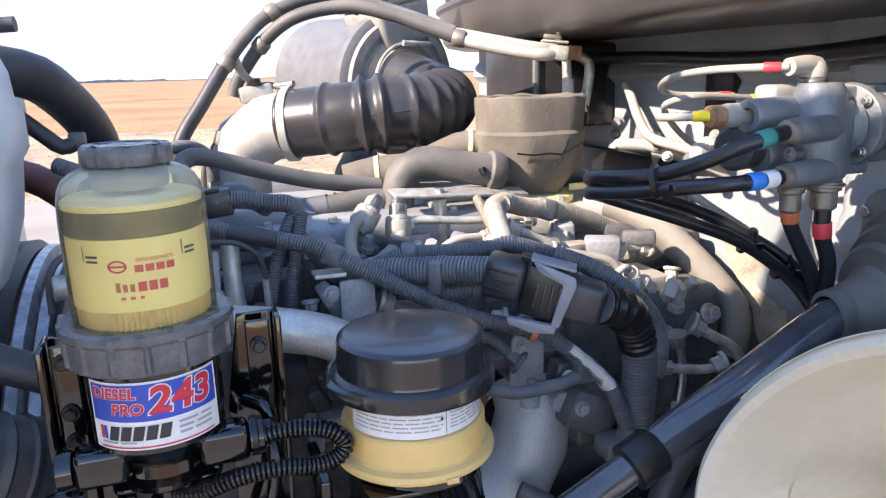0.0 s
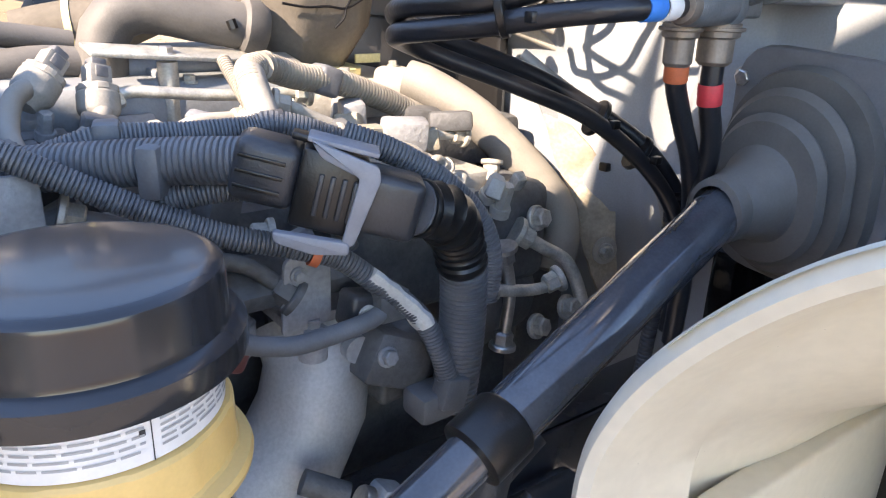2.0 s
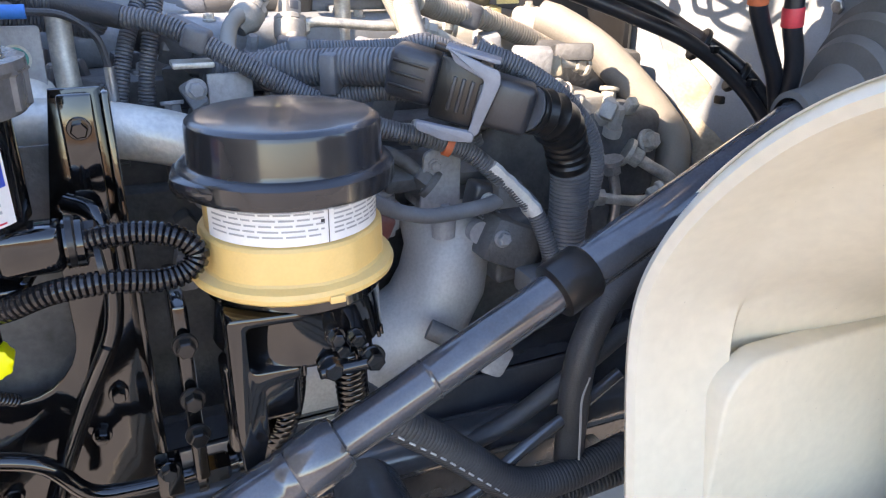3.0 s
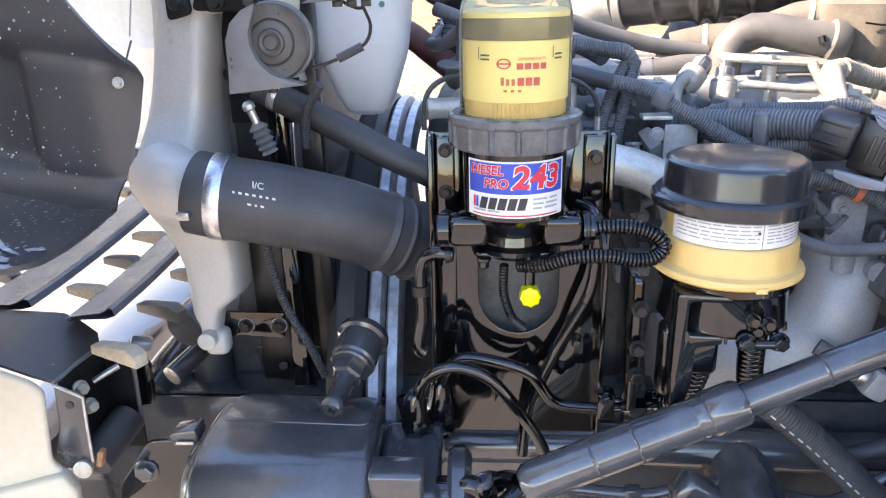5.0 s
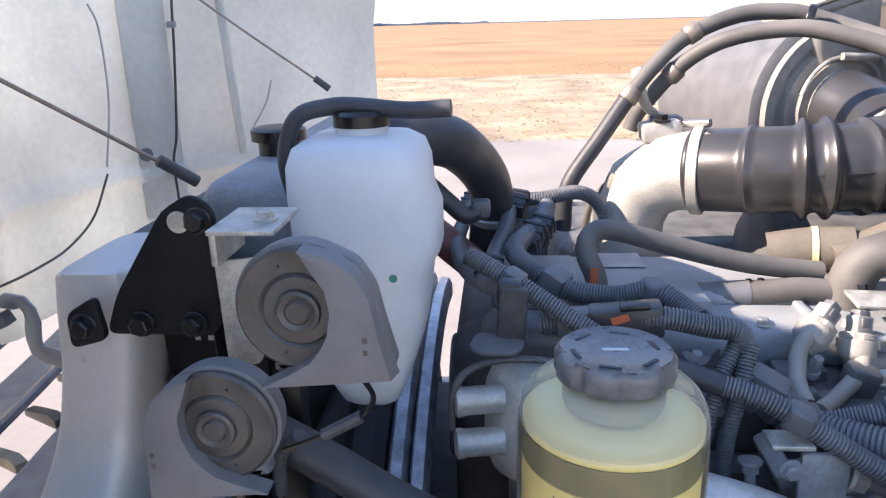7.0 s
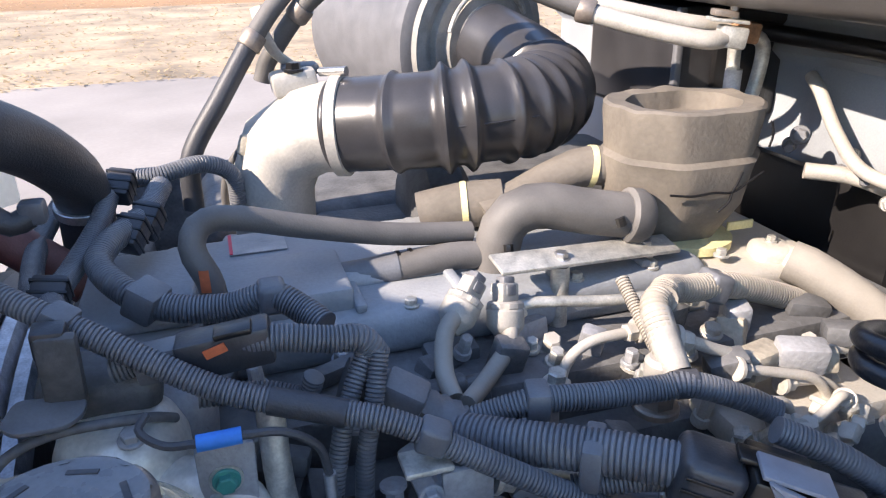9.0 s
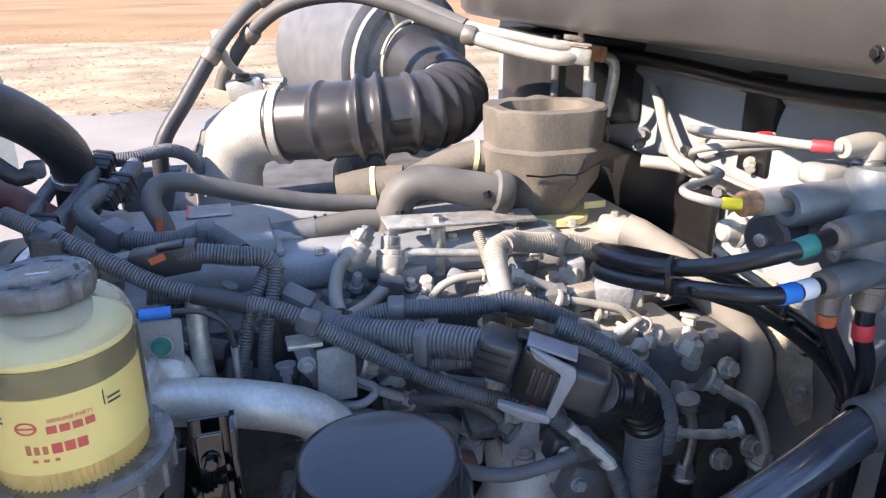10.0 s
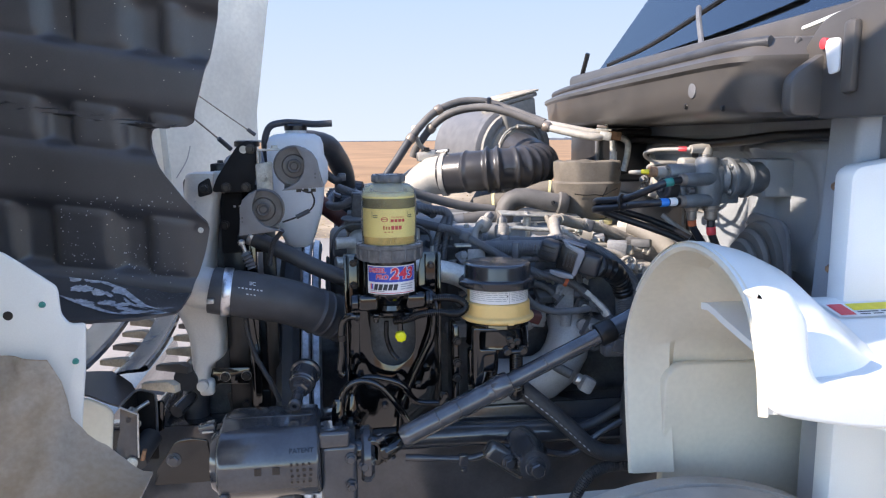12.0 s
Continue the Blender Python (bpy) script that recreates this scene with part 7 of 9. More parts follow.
part("face", L([(0.150, -0.012), (0.146, 0.0), (0.128, 0.002), (0.124, -0.008), (0.112, -0.008), (0.108, 0.004), (0.090, 0.006), (0.086, 0.014), (0.070, 0.016), (0.066, 0.04), (0.05, 0.042)], CC, CA, 56), dusty_plastic, cleaner)
part("inlet_duct", add(box((0.14, 0.13, 0.10), Matrix.Translation((0.645, 1.74, 1.742)) @ pose(0, 0, 0, 0, -14, 24), 0.014, 3, taper=(1.12, 1.1)), box((0.165, 0.16, 0.016), Matrix.Translation((0.632, 1.74, 1.797)) @ pose(0, 0, 0, 0, -14, 24), 0.006)), dusty_plastic, cleaner)
part("duct_lip", box((0.180, 0.17, 0.008), Matrix.Translation((0.629, 1.74, 1.809)) @ pose(0, 0, 0, 0, -14, 24), 0.005), tan_dirt, cleaner)
part("clamp_wire", T([tuple(CC + CA * 0.02 + Vector((0.0, 0, 0)) + (Vector((0.93, 0.36, 0)) * math.cos(a) + Vector((0, 0, 1)) * math.sin(a)) * 0.095) for a in [math.radians(30 + 12 * k) for k in range(12)]], 0.004, n=8), zinc, cleaner)
part("clamp_bolt", T([tuple(CC + CA * 0.035 + Vector((-0.02, 0, 0.095))), tuple(CC + CA * 0.035 + Vector((0.05, 0.02, 0.092)))], 0.007, n=10, smooth=False), zinc, cleaner)

# foam covered parts
foam = thing("insulated_box", "brown foam-wrapped box with cracked surface", "insulated housing", (0.755, 1.225, 1.42))
bm = bmesh.new()
prev = None
SH = [(1.412, 0.050, 0.045, 0.02), (1.425, 0.062, 0.053, 0.03), (1.468, 0.094, 0.080, 0.055), (1.515, 0.100, 0.085, 0.055), (1.525, 0.100, 0.085, 0.05), (1.531, 0.093, 0.079, 0.045), (1.577, 0.095, 0.080, 0.040), (1.587, 0.094, 0.079, 0.038), (1.590, 0.090, 0.075, 0.036), (1.588, 0.070, 0.056, 0.03), (1.565, 0.066, 0.052, 0.03), (1.560, 0.02, 0.02, 0.01)]
for j, (z, rx, ry, ch) in enumerate(SH):
    loopv = []
    for k in range(72):
        a = 2 * math.pi * k / 72
        c, s = math.cos(a), math.sin(a)
        r_ = 1 / ((abs(c) / rx) ** 24 + (abs(s) / ry) ** 24 + ((abs(c) + abs(s)) / (rx + ry - ch)) ** 24) ** (1 / 24)
        r_ += 0.0009 * noise.noise((c * 5, s * 5, z * 50))
        lip = 0.006 * noise.noise((c * 2.2, s * 2.2, 3)) if 6 <= j <= 8 else 0
        loopv.append(bm.verts.new((0.755 + r_ * c, 1.225 + r_ * s, z + lip)))
    if prev:
        for k in range(72):
            bm.faces.new((prev[k], prev[(k + 1) % 72], loopv[(k + 1) % 72], loopv[k]))
    else:
        bm.faces.new(loopv[::-1])
    prev = loopv
bm.faces.new(prev)
part("foam_cover", bm, foam_brown, foam, angle=28)
for pts in ([(0.69, 1.1405, 1.497), (0.72, 1.1385, 1.493), (0.75, 1.138, 1.494), (0.775, 1.138, 1.492), (0.80, 1.1395, 1.503), (0.82, 1.1415, 1.512)],
            [(0.775, 1.138, 1.492), (0.782, 1.1385, 1.503), (0.787, 1.139, 1.516)], [(0.76, 1.140, 1.468), (0.772, 1.138, 1.480), (0.775, 1.138, 1.492)], [(0.83, 1.150, 1.54), (0.832, 1.149, 1.555), (0.828, 1.150, 1.572)]):
    part("crack", T([(x_, y_ + 0.0004, z_) for x_, y_, z_ in pts], 0.0016, n=6), dull_black, foam)
part("yellow_band", L([(0.062, 0), (0.066, 0.001), (0.066, 0.012), (0.062, 0.013)], (0.765, 1.215, 1.405), (0.05, -0.03, 1), 40), yellow_band, foam)
part("band_tail", box((0.04, 0.004, 0.012), (0.835, 1.185, 1.425), 0.001), yellow_band, foam)
part("base", L([(0.045, 0), (0.055, 0.05)], (0.765, 1.22, 1.36), n=24), tan_dirt, foam)
for nm, pts, r, m_ in (("foam_elbow", [(0.492, 1.195, 1.40), (0.497, 1.195, 1.45), (0.512, 1.192, 1.478), (0.545, 1.185, 1.488), (0.60, 1.172, 1.478), (0.655, 1.165, 1.468)], 0.0275, rubber_dusty),
                       ("foam_pipe", [(0.50, 1.26, 1.452), (0.545, 1.262, 1.468), (0.60, 1.265, 1.490), (0.645, 1.26, 1.505), (0.69, 1.25, 1.500)], 0.026, foam_brown),
                       ("foam_pipe", [(0.43, 1.30, 1.45), (0.48, 1.285, 1.462), (0.53, 1.27, 1.466)], 0.030, foam_brown)):
    f = thing(nm, "dusty foam-insulated breather pipe", "insulated pipe", pts[0], group="insulated pipes")
    part("pipe", T(pts, r, n=24), m_, f)
    if nm == "foam_elbow":
        part("wrap", L([(0.029, 0), (0.034, 0.004), (0.034, 0.02), (0.028, 0.03)], (0.645, 1.166, 1.470), (1, -0.1, -0.2), 24), rubber_dusty, f)
        for p, q in (((0.497, 1.168, 1.452), (0.497, 1.165, 1.442)), ((0.625, 1.142, 1.478), (0.628, 1.140, 1.468))):
            part("tie", T([p, q], 0.006, n=8, smooth=False), satin_black, f)
    else:
        part("yellow_band", L([(r + 0.001, 0), (r + 0.0015, 0.008)], pts[-2], Vector(pts[-1]) - Vector(pts[-2]), 24), yellow_band, f)

# hoses over the valve cover
for nm, pts, r, m_, lab_ in (("heater_hose", [(0.17, 1.145, 1.42), (0.168, 1.145, 1.465), (0.155, 1.155, 1.500), (0.166, 1.170, 1.520), (0.199, 1.185, 1.517), (0.272, 1.201, 1.492), (0.369, 1.214, 1.465), (0.470, 1.225, 1.449)], 0.0135, rubber_dusty, "dusty grey rubber hose across the valve cover"),
                       ("breather_hose", [(0.255, 1.217, 1.420), (0.30, 1.213, 1.418), (0.373, 1.205, 1.425), (0.44, 1.20, 1.432), (0.505, 1.198, 1.425)], 0.017, rubber_dusty, "dusty taped hose lying on the valve cover"),
                       ("coolant_pipe", [(0.850, 1.108, 1.404), (0.868, 1.085, 1.396), (0.908, 1.040, 1.364), (0.941, 1.000, 1.322), (0.974, 0.970, 1.277), (0.993, 0.950, 1.240), (0.988, 0.937, 1.205), (0.970, 0.928, 1.165)], 0.0265, hose_tan, "thick tan dusty coolant hose at the back of the engine")):
    h = thing(nm, lab_, "hose", pts[0])
    part("hose", T(pts, r, n=22), m_, h)
    if nm == "heater_hose":
        part("spigot", L([(0.010, 0), (0.010, 0.05)], (0.172, 1.143, 1.385), n=16), steel, h)
        part("clamp", L([(0.0155, 0), (0.0155, 0.012)], (0.170, 1.145, 1.428), n=20), satin_black, h)
        part("orange_mark", sheet(on_drum(0.166, 1.145, 0.0140, 1.472), -0.008, 0.002, -0.010, 0.014, 4, 1), tag_orange, h)
    if nm == "breather_hose":
        part("sleeve", T([(0.25, 1.217, 1.420), (0.30, 1.213, 1.4185), (0.375, 1.205, 1.4255)], 0.0180, n=20), loom_plastic, h, "dark taped sleeve")
        for p in (0.30, 0.375, 0.39):
            part("tie", L([(0.0185, 0), (0.0185, 0.004)], (p, 1.213 - 0.05 * (p - 0.3), 1.4185 + 0.09 * (p - 0.3)), (1, -0.05, 0.09), 22), satin_black, h)
    if nm == "coolant_pipe":
        part("clamp", L([(0.0245, 0), (0.0245, 0.012)], (0.865, 1.095, 1.3985), (0.3, -0.95, -0.1), 24), zinc, h)
        part("housing", add(box((0.05, 0.05, 0.04), Matrix.Translation((0.846, 1.135, 1.398)) @ pose(0, 0, 0, 0, 0, -20), 0.012, 3), L([(0.02, 0), (0.02, 0.03)], (0.858, 1.125, 1.399), (0.35, -0.9, -0.1), 20)), dusty_alu, h)
        bolt(h, (0.846, 1.138, 1.418), (0, 0, 1), 0.006, 0.008)

# wiring looms
LO = (0.0036, 0.0015)
LOOMS = [
    ("front_loom", loom_plastic, 0.0105, [(0.015, 1.03, 1.535), (0.045, 1.01, 1.524), (0.068, 1.000, 1.513), (0.118, 0.979, 1.486), (0.174, 0.958, 1.458), (0.244, 0.936, 1.440), (0.298, 0.915, 1.429), (0.352, 0.894, 1.400), (0.427, 0.872, 1.358), (0.490, 0.850, 1.328), (0.546, 0.832, 1.312), (0.583, 0.822, 1.298), (0.611, 0.812, 1.275), (0.655, 0.802, 1.234), (0.672, 0.792, 1.198), (0.682, 0.785, 1.162)]),
    ("main_loom", loom_plastic, 0.0195, [(0.355, 0.962, 1.372), (0.397, 0.925, 1.379), (0.459, 0.880, 1.386), (0.515, 0.835, 1.390)]),
    ("upper_loom", loom_plastic, 0.0125, [(0.36, 0.972, 1.367), (0.398, 0.962, 1.382), (0.437, 0.952, 1.393), (0.496, 0.942, 1.392), (0.550, 0.932, 1.394), (0.577, 0.922, 1.399), (0.620, 0.906, 1.386), (0.651, 0.89, 1.372)]),
    ("rear_loom", loom_dusty_sunlit, 0.0155, [(0.6, 1.01, 1.440), (0.622, 1.035, 1.436), (0.660, 1.048, 1.424), (0.718, 1.06, 1.413), (0.782, 1.07, 1.39), (0.856, 1.08, 1.358), (0.948, 1.09, 1.315), (0.983, 1.09, 1.288)]),
    ("rear_branch", loom_dusty_sunlit, 0.0150, [(0.615, 1.025, 1.440), (0.588, 1.005, 1.438), (0.579, 0.980, 1.427), (0.577, 0.950, 1.402)]),
    ("side_loom", loom_plastic, 0.0115, [(0.004, 1.45, 1.49), (-0.013, 1.32, 1.471), (0, 1.19, 1.472), (0.03, 1.08, 1.486), (0.059, 1, 1.508)]),
    ("side_loom", loom_plastic, 0.0115, [(0.065, 1.36, 1.511), (0.056, 1.27, 1.495), (0.041, 1.19, 1.484), (0.037, 1.1, 1.491), (0.055, 1.02, 1.503)]),
    ("top_loom", loom_plastic, 0.0115, [(0.005, 1.45, 1.498), (0.058, 1.4, 1.507), (0.114, 1.38, 1.514), (0.17, 1.4, 1.518), (0.204, 1.42, 1.494), (0.208, 1.425, 1.45)]),
    ("cover_loom", loom_plastic, 0.0135, [(0.119, 1.36, 1.506), (0.103, 1.28, 1.499), (0.075, 1.2, 1.5), (0.069, 1.16, 1.493), (0.097, 1.11, 1.483), (0.135, 1.09, 1.471), (0.183, 1.08, 1.469), (0.222, 1.07, 1.479), (0.248, 1.05, 1.469), (0.263, 1.03, 1.461)]),
    ("cross_loom", loom_plastic, 0.0120, [(0.09, 1, 1.47), (0.113, 1, 1.473), (0.147, 0.995, 1.474), (0.209, 0.985, 1.483), (0.258, 0.98, 1.476), (0.286, 0.98, 1.471), (0.3, 0.982, 1.45)]),
    ("branch_loom", loom_plastic, 0.0085, [(0.292, 0.985, 1.462), (0.272, 0.965, 1.43), (0.258, 0.95, 1.395), (0.245, 0.935, 1.34), (0.24, 0.93, 1.29)]),
    ("branch_loom", loom_plastic, 0.0085, [(0.300, 0.975, 1.460), (0.288, 0.955, 1.42), (0.276, 0.945, 1.37), (0.272, 0.94, 1.31)]),
    ("sensor_lead", hose_tan, 0.0095, [(0.408, 1.083, 1.425), (0.385, 1.06, 1.413), (0.374, 1.03, 1.390), (0.374, 1.0, 1.377)]),
    ("sensor_lead", hose_tan, 0.0095, [(0.466, 1.085, 1.400), (0.454, 1.06, 1.386), (0.418, 1.03, 1.370), (0.385, 0.995, 1.372)]),
    ("drop_loom", loom_plastic, 0.0235, [(0.625, 0.768, 1.352), (0.662, 0.772, 1.338), (0.690, 0.790, 1.305), (0.703, 0.796, 1.270), (0.707, 0.798, 1.225), (0.706, 0.80, 1.17), (0.70, 0.80, 1.12)]),
    ("drop_loom", loom_plastic, 0.0120, [(0.600, 0.84, 1.402), (0.640, 0.818, 1.385), (0.680, 0.800, 1.357), (0.715, 0.79, 1.318), (0.730, 0.788, 1.277), (0.728, 0.79, 1.235)]),
    ("under_loom", loom_plastic, 0.0105, [(0.44, 0.885, 1.350), (0.50, 0.86, 1.362), (0.55, 0.842, 1.355), (0.585, 0.835, 1.335), (0.60, 0.835, 1.30)]),
    ("stub_loom", loom_dusty_sunlit, 0.0075, [(0.583, 1.06, 1.442), (0.582, 1.03, 1.425), (0.580, 0.99, 1.405), (0.578, 0.965, 1.395)]),
    ("low_loom", loom_plastic, 0.0095, [(0.15, 1.0, 1.43), (0.20, 1.0, 1.425), (0.235, 0.99, 1.42), (0.245, 0.985, 1.44)]),
]
for nm, m_, r, pts in LOOMS:
    lm = thing(nm, "dusty smooth sensor lead on the engine" if nm == "sensor_lead" else "dusty corrugated wiring loom across the engine, paler in colour for sun" if m_ is loom_dusty_sunlit else "black corrugated wiring loom across the engine", "wiring loom", pts[0], group="engine wiring looms")
    part("conduit", T(pts, r, n=14, rings=None if nm == "sensor_lead" else (LO[0] if r < 0.015 else 0.0050, LO[1] if r < 0.015 else 0.0019)), m_, lm)
    if nm == "front_loom":
        part("clip", box((0.026, 0.025, 0.025), Matrix.Translation((0.325, 0.905, 1.416)) @ pose(0, 0, 0, 0, 20, -20), 0.005, 3), loom_plastic, lm)
        part("clip", box((0.022, 0.025, 0.024), Matrix.Translation((0.062, 1.002, 1.516)) @ pose(0, 0, 0, 0, 25, -25), 0.004), loom_plastic, lm)
        part("sleeve", T([(0.205, 0.948, 1.449), (0.244, 0.936, 1.440), (0.262, 0.929, 1.436)], 0.0115, n=16), rubber, lm)
        part("orange_tape", L([(0.0115, 0), (0.0115, 0.008)], (0.560, 0.828, 1.306), (0.9, -0.3, -0.4), 20), tag_orange, lm)
        part("silver_tape", T([(0.606, 0.811, 1.281), (0.630, 0.805, 1.258), (0.652, 0.800, 1.235), (0.660, 0.795, 1.222)], lambda u: 0.0128 + 0.0012 * math.sin(u * 23), n=10, squash=0.55), tape_silver, lm)
        part("end_plug", box((0.03, 0.025, 0.035), Matrix.Translation((0.684, 0.784, 1.150)) @ pose(0, 0, 0, 0, 15, 0), 0.005), loom_plastic, lm)
    if nm == "cover_loom":
        part("clip", box((0.026, 0.031, 0.029), (0.222, 1.072, 1.478), 0.006, 3), loom_plastic, lm)
        part("clip", box((0.03, 0.034, 0.032), Matrix.Translation((0.112, 1.10, 1.478)) @ pose(0, 0, 0, 0, 25, -30), 0.004), loom_plastic, lm)
    if nm == "upper_loom":
        part("clip", box((0.022, 0.032, 0.030), Matrix.Translation((0.437, 0.952, 1.393)) @ pose(0, 0, 0, 0, 0, -15), 0.004), loom_plastic, lm)
        part("tape", L([(0.0135, 0), (0.0135, 0.02)], (0.565, 0.928, 1.397), (0.9, -0.3, 0.1), 20), rubber, lm)
    if nm == "drop_loom" and r > 0.02:
        part("tape_wrap", T([(0.628, 0.768, 1.351), (0.662, 0.772, 1.338), (0.690, 0.790, 1.305), (0.702, 0.796, 1.275)], lambda u: 0.0245 + 0.0009 * math.sin(u * 55) + 0.0005 * math.sin(u * 131), n=24, step=0.003), satin_black, lm, "smooth wrinkled black tape")
        part("collar", L([(0.0255, 0), (0.0265, 0.002), (0.0265, 0.014), (0.0255, 0.016)], (0.660, 0.776, 1.335), (0.85, 0.25, -0.45), 28), satin_black, lm)
    if nm == "main_loom":
        part("clip", box((0.018, 0.046, 0.042), Matrix.Translation((0.455, 0.880, 1.381)) @ pose(0, 0, 0, 0, 0, -35), 0.004), loom_plastic, lm)
    if nm == "rear_loom":
        part("clip", box((0.03, 0.034, 0.034), Matrix.Translation((0.700, 1.058, 1.416)) @ pose(0, 0, 0, 0, 20, 0), 0.006, 3), loom_plastic, lm)
    if nm == "rear_branch":
        part("tape_wrap", T([(0.583, 0.995, 1.434), (0.578, 0.970, 1.420), (0.577, 0.945, 1.398)], lambda u: 0.0158 + 0.001 * math.sin(u * 30), n=16), dusty_plastic, lm)

tape = thing("taped_junction", "crumpled dark tape round a loom junction", "tape", (0.36, 0.97, 1.375))
bm = T([(0.30, 0.99, 1.405), (0.325, 0.985, 1.396), (0.345, 0.975, 1.383), (0.365, 0.963, 1.372)], 0.021, n=20, step=0.004)
for v in bm.verts:
    v.co += Vector((1, 1, 1)) * 0.004 * noise.noise(v.co * 140)
part("tape", bm, loom_plastic, tape)
part("plug", box((0.04, 0.03, 0.035), Matrix.Translation((0.318, 0.975, 1.410)) @ pose(0, 0, 0, 10, 25, -25), 0.005), loom_plastic, tape)
part("sleeve", T([(0.27, 1.0, 1.42), (0.30, 0.992, 1.408)], 0.022, n=20, smooth=False), rubber, tape)

for k, (at, ax_) in enumerate((((0.405, 1.085, 1.415), (0.55, 0.35, 0.62)), ((0.462, 1.088, 1.394), (0.12, 0.35, 0.85)))):
    s = thing("injector_plug", "dusty pale hexagonal sensor plug on the engine", "connector", at, group="injector plugs")
    a_ = Vector(ax_).normalized()
    part("cup", L([(0.011, -0.016), (0.013, -0.010), (0.019, -0.004), (0.0205, 0.0), (0.0205, 0.016), (0.0190, 0.018), (0.0200, 0.019), (0.0200, 0.024), (0.017, 0.026)], at, a_, 36, wobble=lambda j_, k_: -0.0016 if j_ > 5 and (k_ % 6) < 2 else 0), dusty_plastic, s, angle=30)
    part("block", box((0.024, 0.019, 0.026), along(Vector(at) + a_ * 0.033, a_, 20), 0.003), dusty_plastic, s)
    part("lock", box((0.014, 0.022, 0.012), along(Vector(at) + a_ * 0.038, a_, 20), 0.002), horn_grey, s)
    part("cap", box((0.017, 0.015, 0.012), along(Vector(at) + a_ * 0.047, a_, 20), 0.003), horn_grey, s)

plug = thing("loom_connector", "large black multi-pin loom connector with pale lever", "connector", (0.57, 0.80, 1.37))
C0, C1 = Vector((0.506, 0.838, 1.390)), Vector((0.636, 0.762, 1.352))
CD = (C1 - C0).normalized()
rotm = Matrix.Translation(C0) @ Matrix(((CD.x, -CD.y / math.hypot(CD.x, CD.y), -CD.x * CD.z / math.hypot(CD.x, CD.y), 0), (CD.y, CD.x / math.hypot(CD.x, CD.y), -CD.y * CD.z / math.hypot(CD.x, CD.y), 0), (CD.z, 0, math.hypot(CD.x, CD.y), 0), (0, 0, 0, 1)))
part("rear_shell", box((0.052, 0.050, 0.052), rotm @ Matrix.Translation((0.022, 0, 0)), 0.010, 3), black_plastic, plug)
part("socket", box((0.052, 0.056, 0.064), rotm @ Matrix.Translation((0.072, 0, -0.002)), 0.004), satin_black, plug)
part("front_shell", box((0.050, 0.046, 0.052), rotm @ Matrix.Translation((0.122, 0, -0.004)), 0.008, 3), black_plastic, plug)
for k in range(4):
    part("fin", box((0.004, 0.003, 0.034), rotm @ Matrix.Translation((0.064 + 0.009 * k, -0.0295, -0.004)), 0.001), black_plastic, plug)
for k in range(3):
    part("rib", box((0.036, 0.002, 0.003), rotm @ Matrix.Translation((0.018, -0.026, -0.012 + 0.012 * k)), 0.0006), satin_black, plug)
part("latch", box((0.05, 0.02, 0.006), rotm @ Matrix.Translation((0.06, 0.0, 0.032)), 0.002), satin_black, plug)
part("lever_arm", prism(rounded([(0.050, 0.038), (0.104, 0.030), (0.108, 0.020), (0.100, -0.036), (0.090, -0.040), (0.092, 0.018), (0.060, 0.026)], 0.004), 0.006, rotm @ Matrix.Translation((0, -0.030, 0)) @ facing(0), 0.0015), clip_white, plug, "pale grey locking lever")
part("lever_foot", prism(rounded([(0.036, -0.038), (0.096, -0.034), (0.098, -0.044), (0.070, -0.050), (0.040, -0.047)], 0.004), 0.010, rotm @ Matrix.Translation((0, -0.028, 0)) @ facing(0), 0.002), clip_white, plug)
part("lever_top", box((0.055, 0.03, 0.004), rotm @ Matrix.Translation((0.075, -0.015, 0.037)), 0.001), clip_white, plug)

oc = thing("loom_connector", "black loom connector with orange paint mark", "connector", (0.18, 1.01, 1.46))
part("body", box((0.075, 0.03, 0.034), Matrix.Translation((0.178, 0.992, 1.477)) @ pose(0, 0, 0, 0, -7, -5), 0.004), black_plastic, oc)
part("body", box((0.04, 0.026, 0.028), Matrix.Translation((0.128, 0.998, 1.472)) @ pose(0, 0, 0, 0, -7, -5), 0.004), loom_plastic, oc)
part("latch", box((0.03, 0.02, 0.006), Matrix.Translation((0.185, 0.985, 1.496)) @ pose(0, 0, 0, 0, -7, -5), 0.002), satin_black, oc)
part("orange_mark", box((0.018, 0.001, 0.008), Matrix.Translation((0.170, 0.9765, 1.484)) @ pose(0, 0, 0, 0, -20, -5), 0), tag_orange, oc)
for at, rz in (((0.0, 1.46, 1.484), 60), ((0.075, 1.353, 1.513), 70), ((0.106, 1.268, 1.496), 60), ((0.092, 1.235, 1.495), 60), ((0.035, 1.10, 1.492), 80)):
    c_ = thing("loom_connector", "small black ribbed loom connector", "connector", at, group="small connectors")
    part("body", box((0.038, 0.03, 0.028), Matrix.Translation(at) @ pose(0, 0, 0, 10, -35, rz), 0.004), black_plastic, c_)
    for k in range(3):
        part("rib", box((0.003, 0.032, 0.030), Matrix.Translation(at) @ pose(0, 0, 0, 10, -35, rz) @ Matrix.Translation((-0.012 + 0.012 * k, 0, 0)), 0.0008), satin_black, c_)

# thermostat housing, small front parts
th = thing("thermostat_housing", "dull cast aluminium housing with two stub pipes", "housing", (0.06, 1.0, 1.30))
part("casting", add(L([(0.045, 0), (0.052, 0.02), (0.054, 0.06), (0.053, 0.098), (0.046, 0.116), (0.034, 0.126), (0.012, 0.129)], (0.083, 1.008, 1.300), (0.03, -0.05, 1), 44), box((0.075, 0.06, 0.10), (0.085, 0.985, 1.365), 0.022, 4)), housing_alu, th)
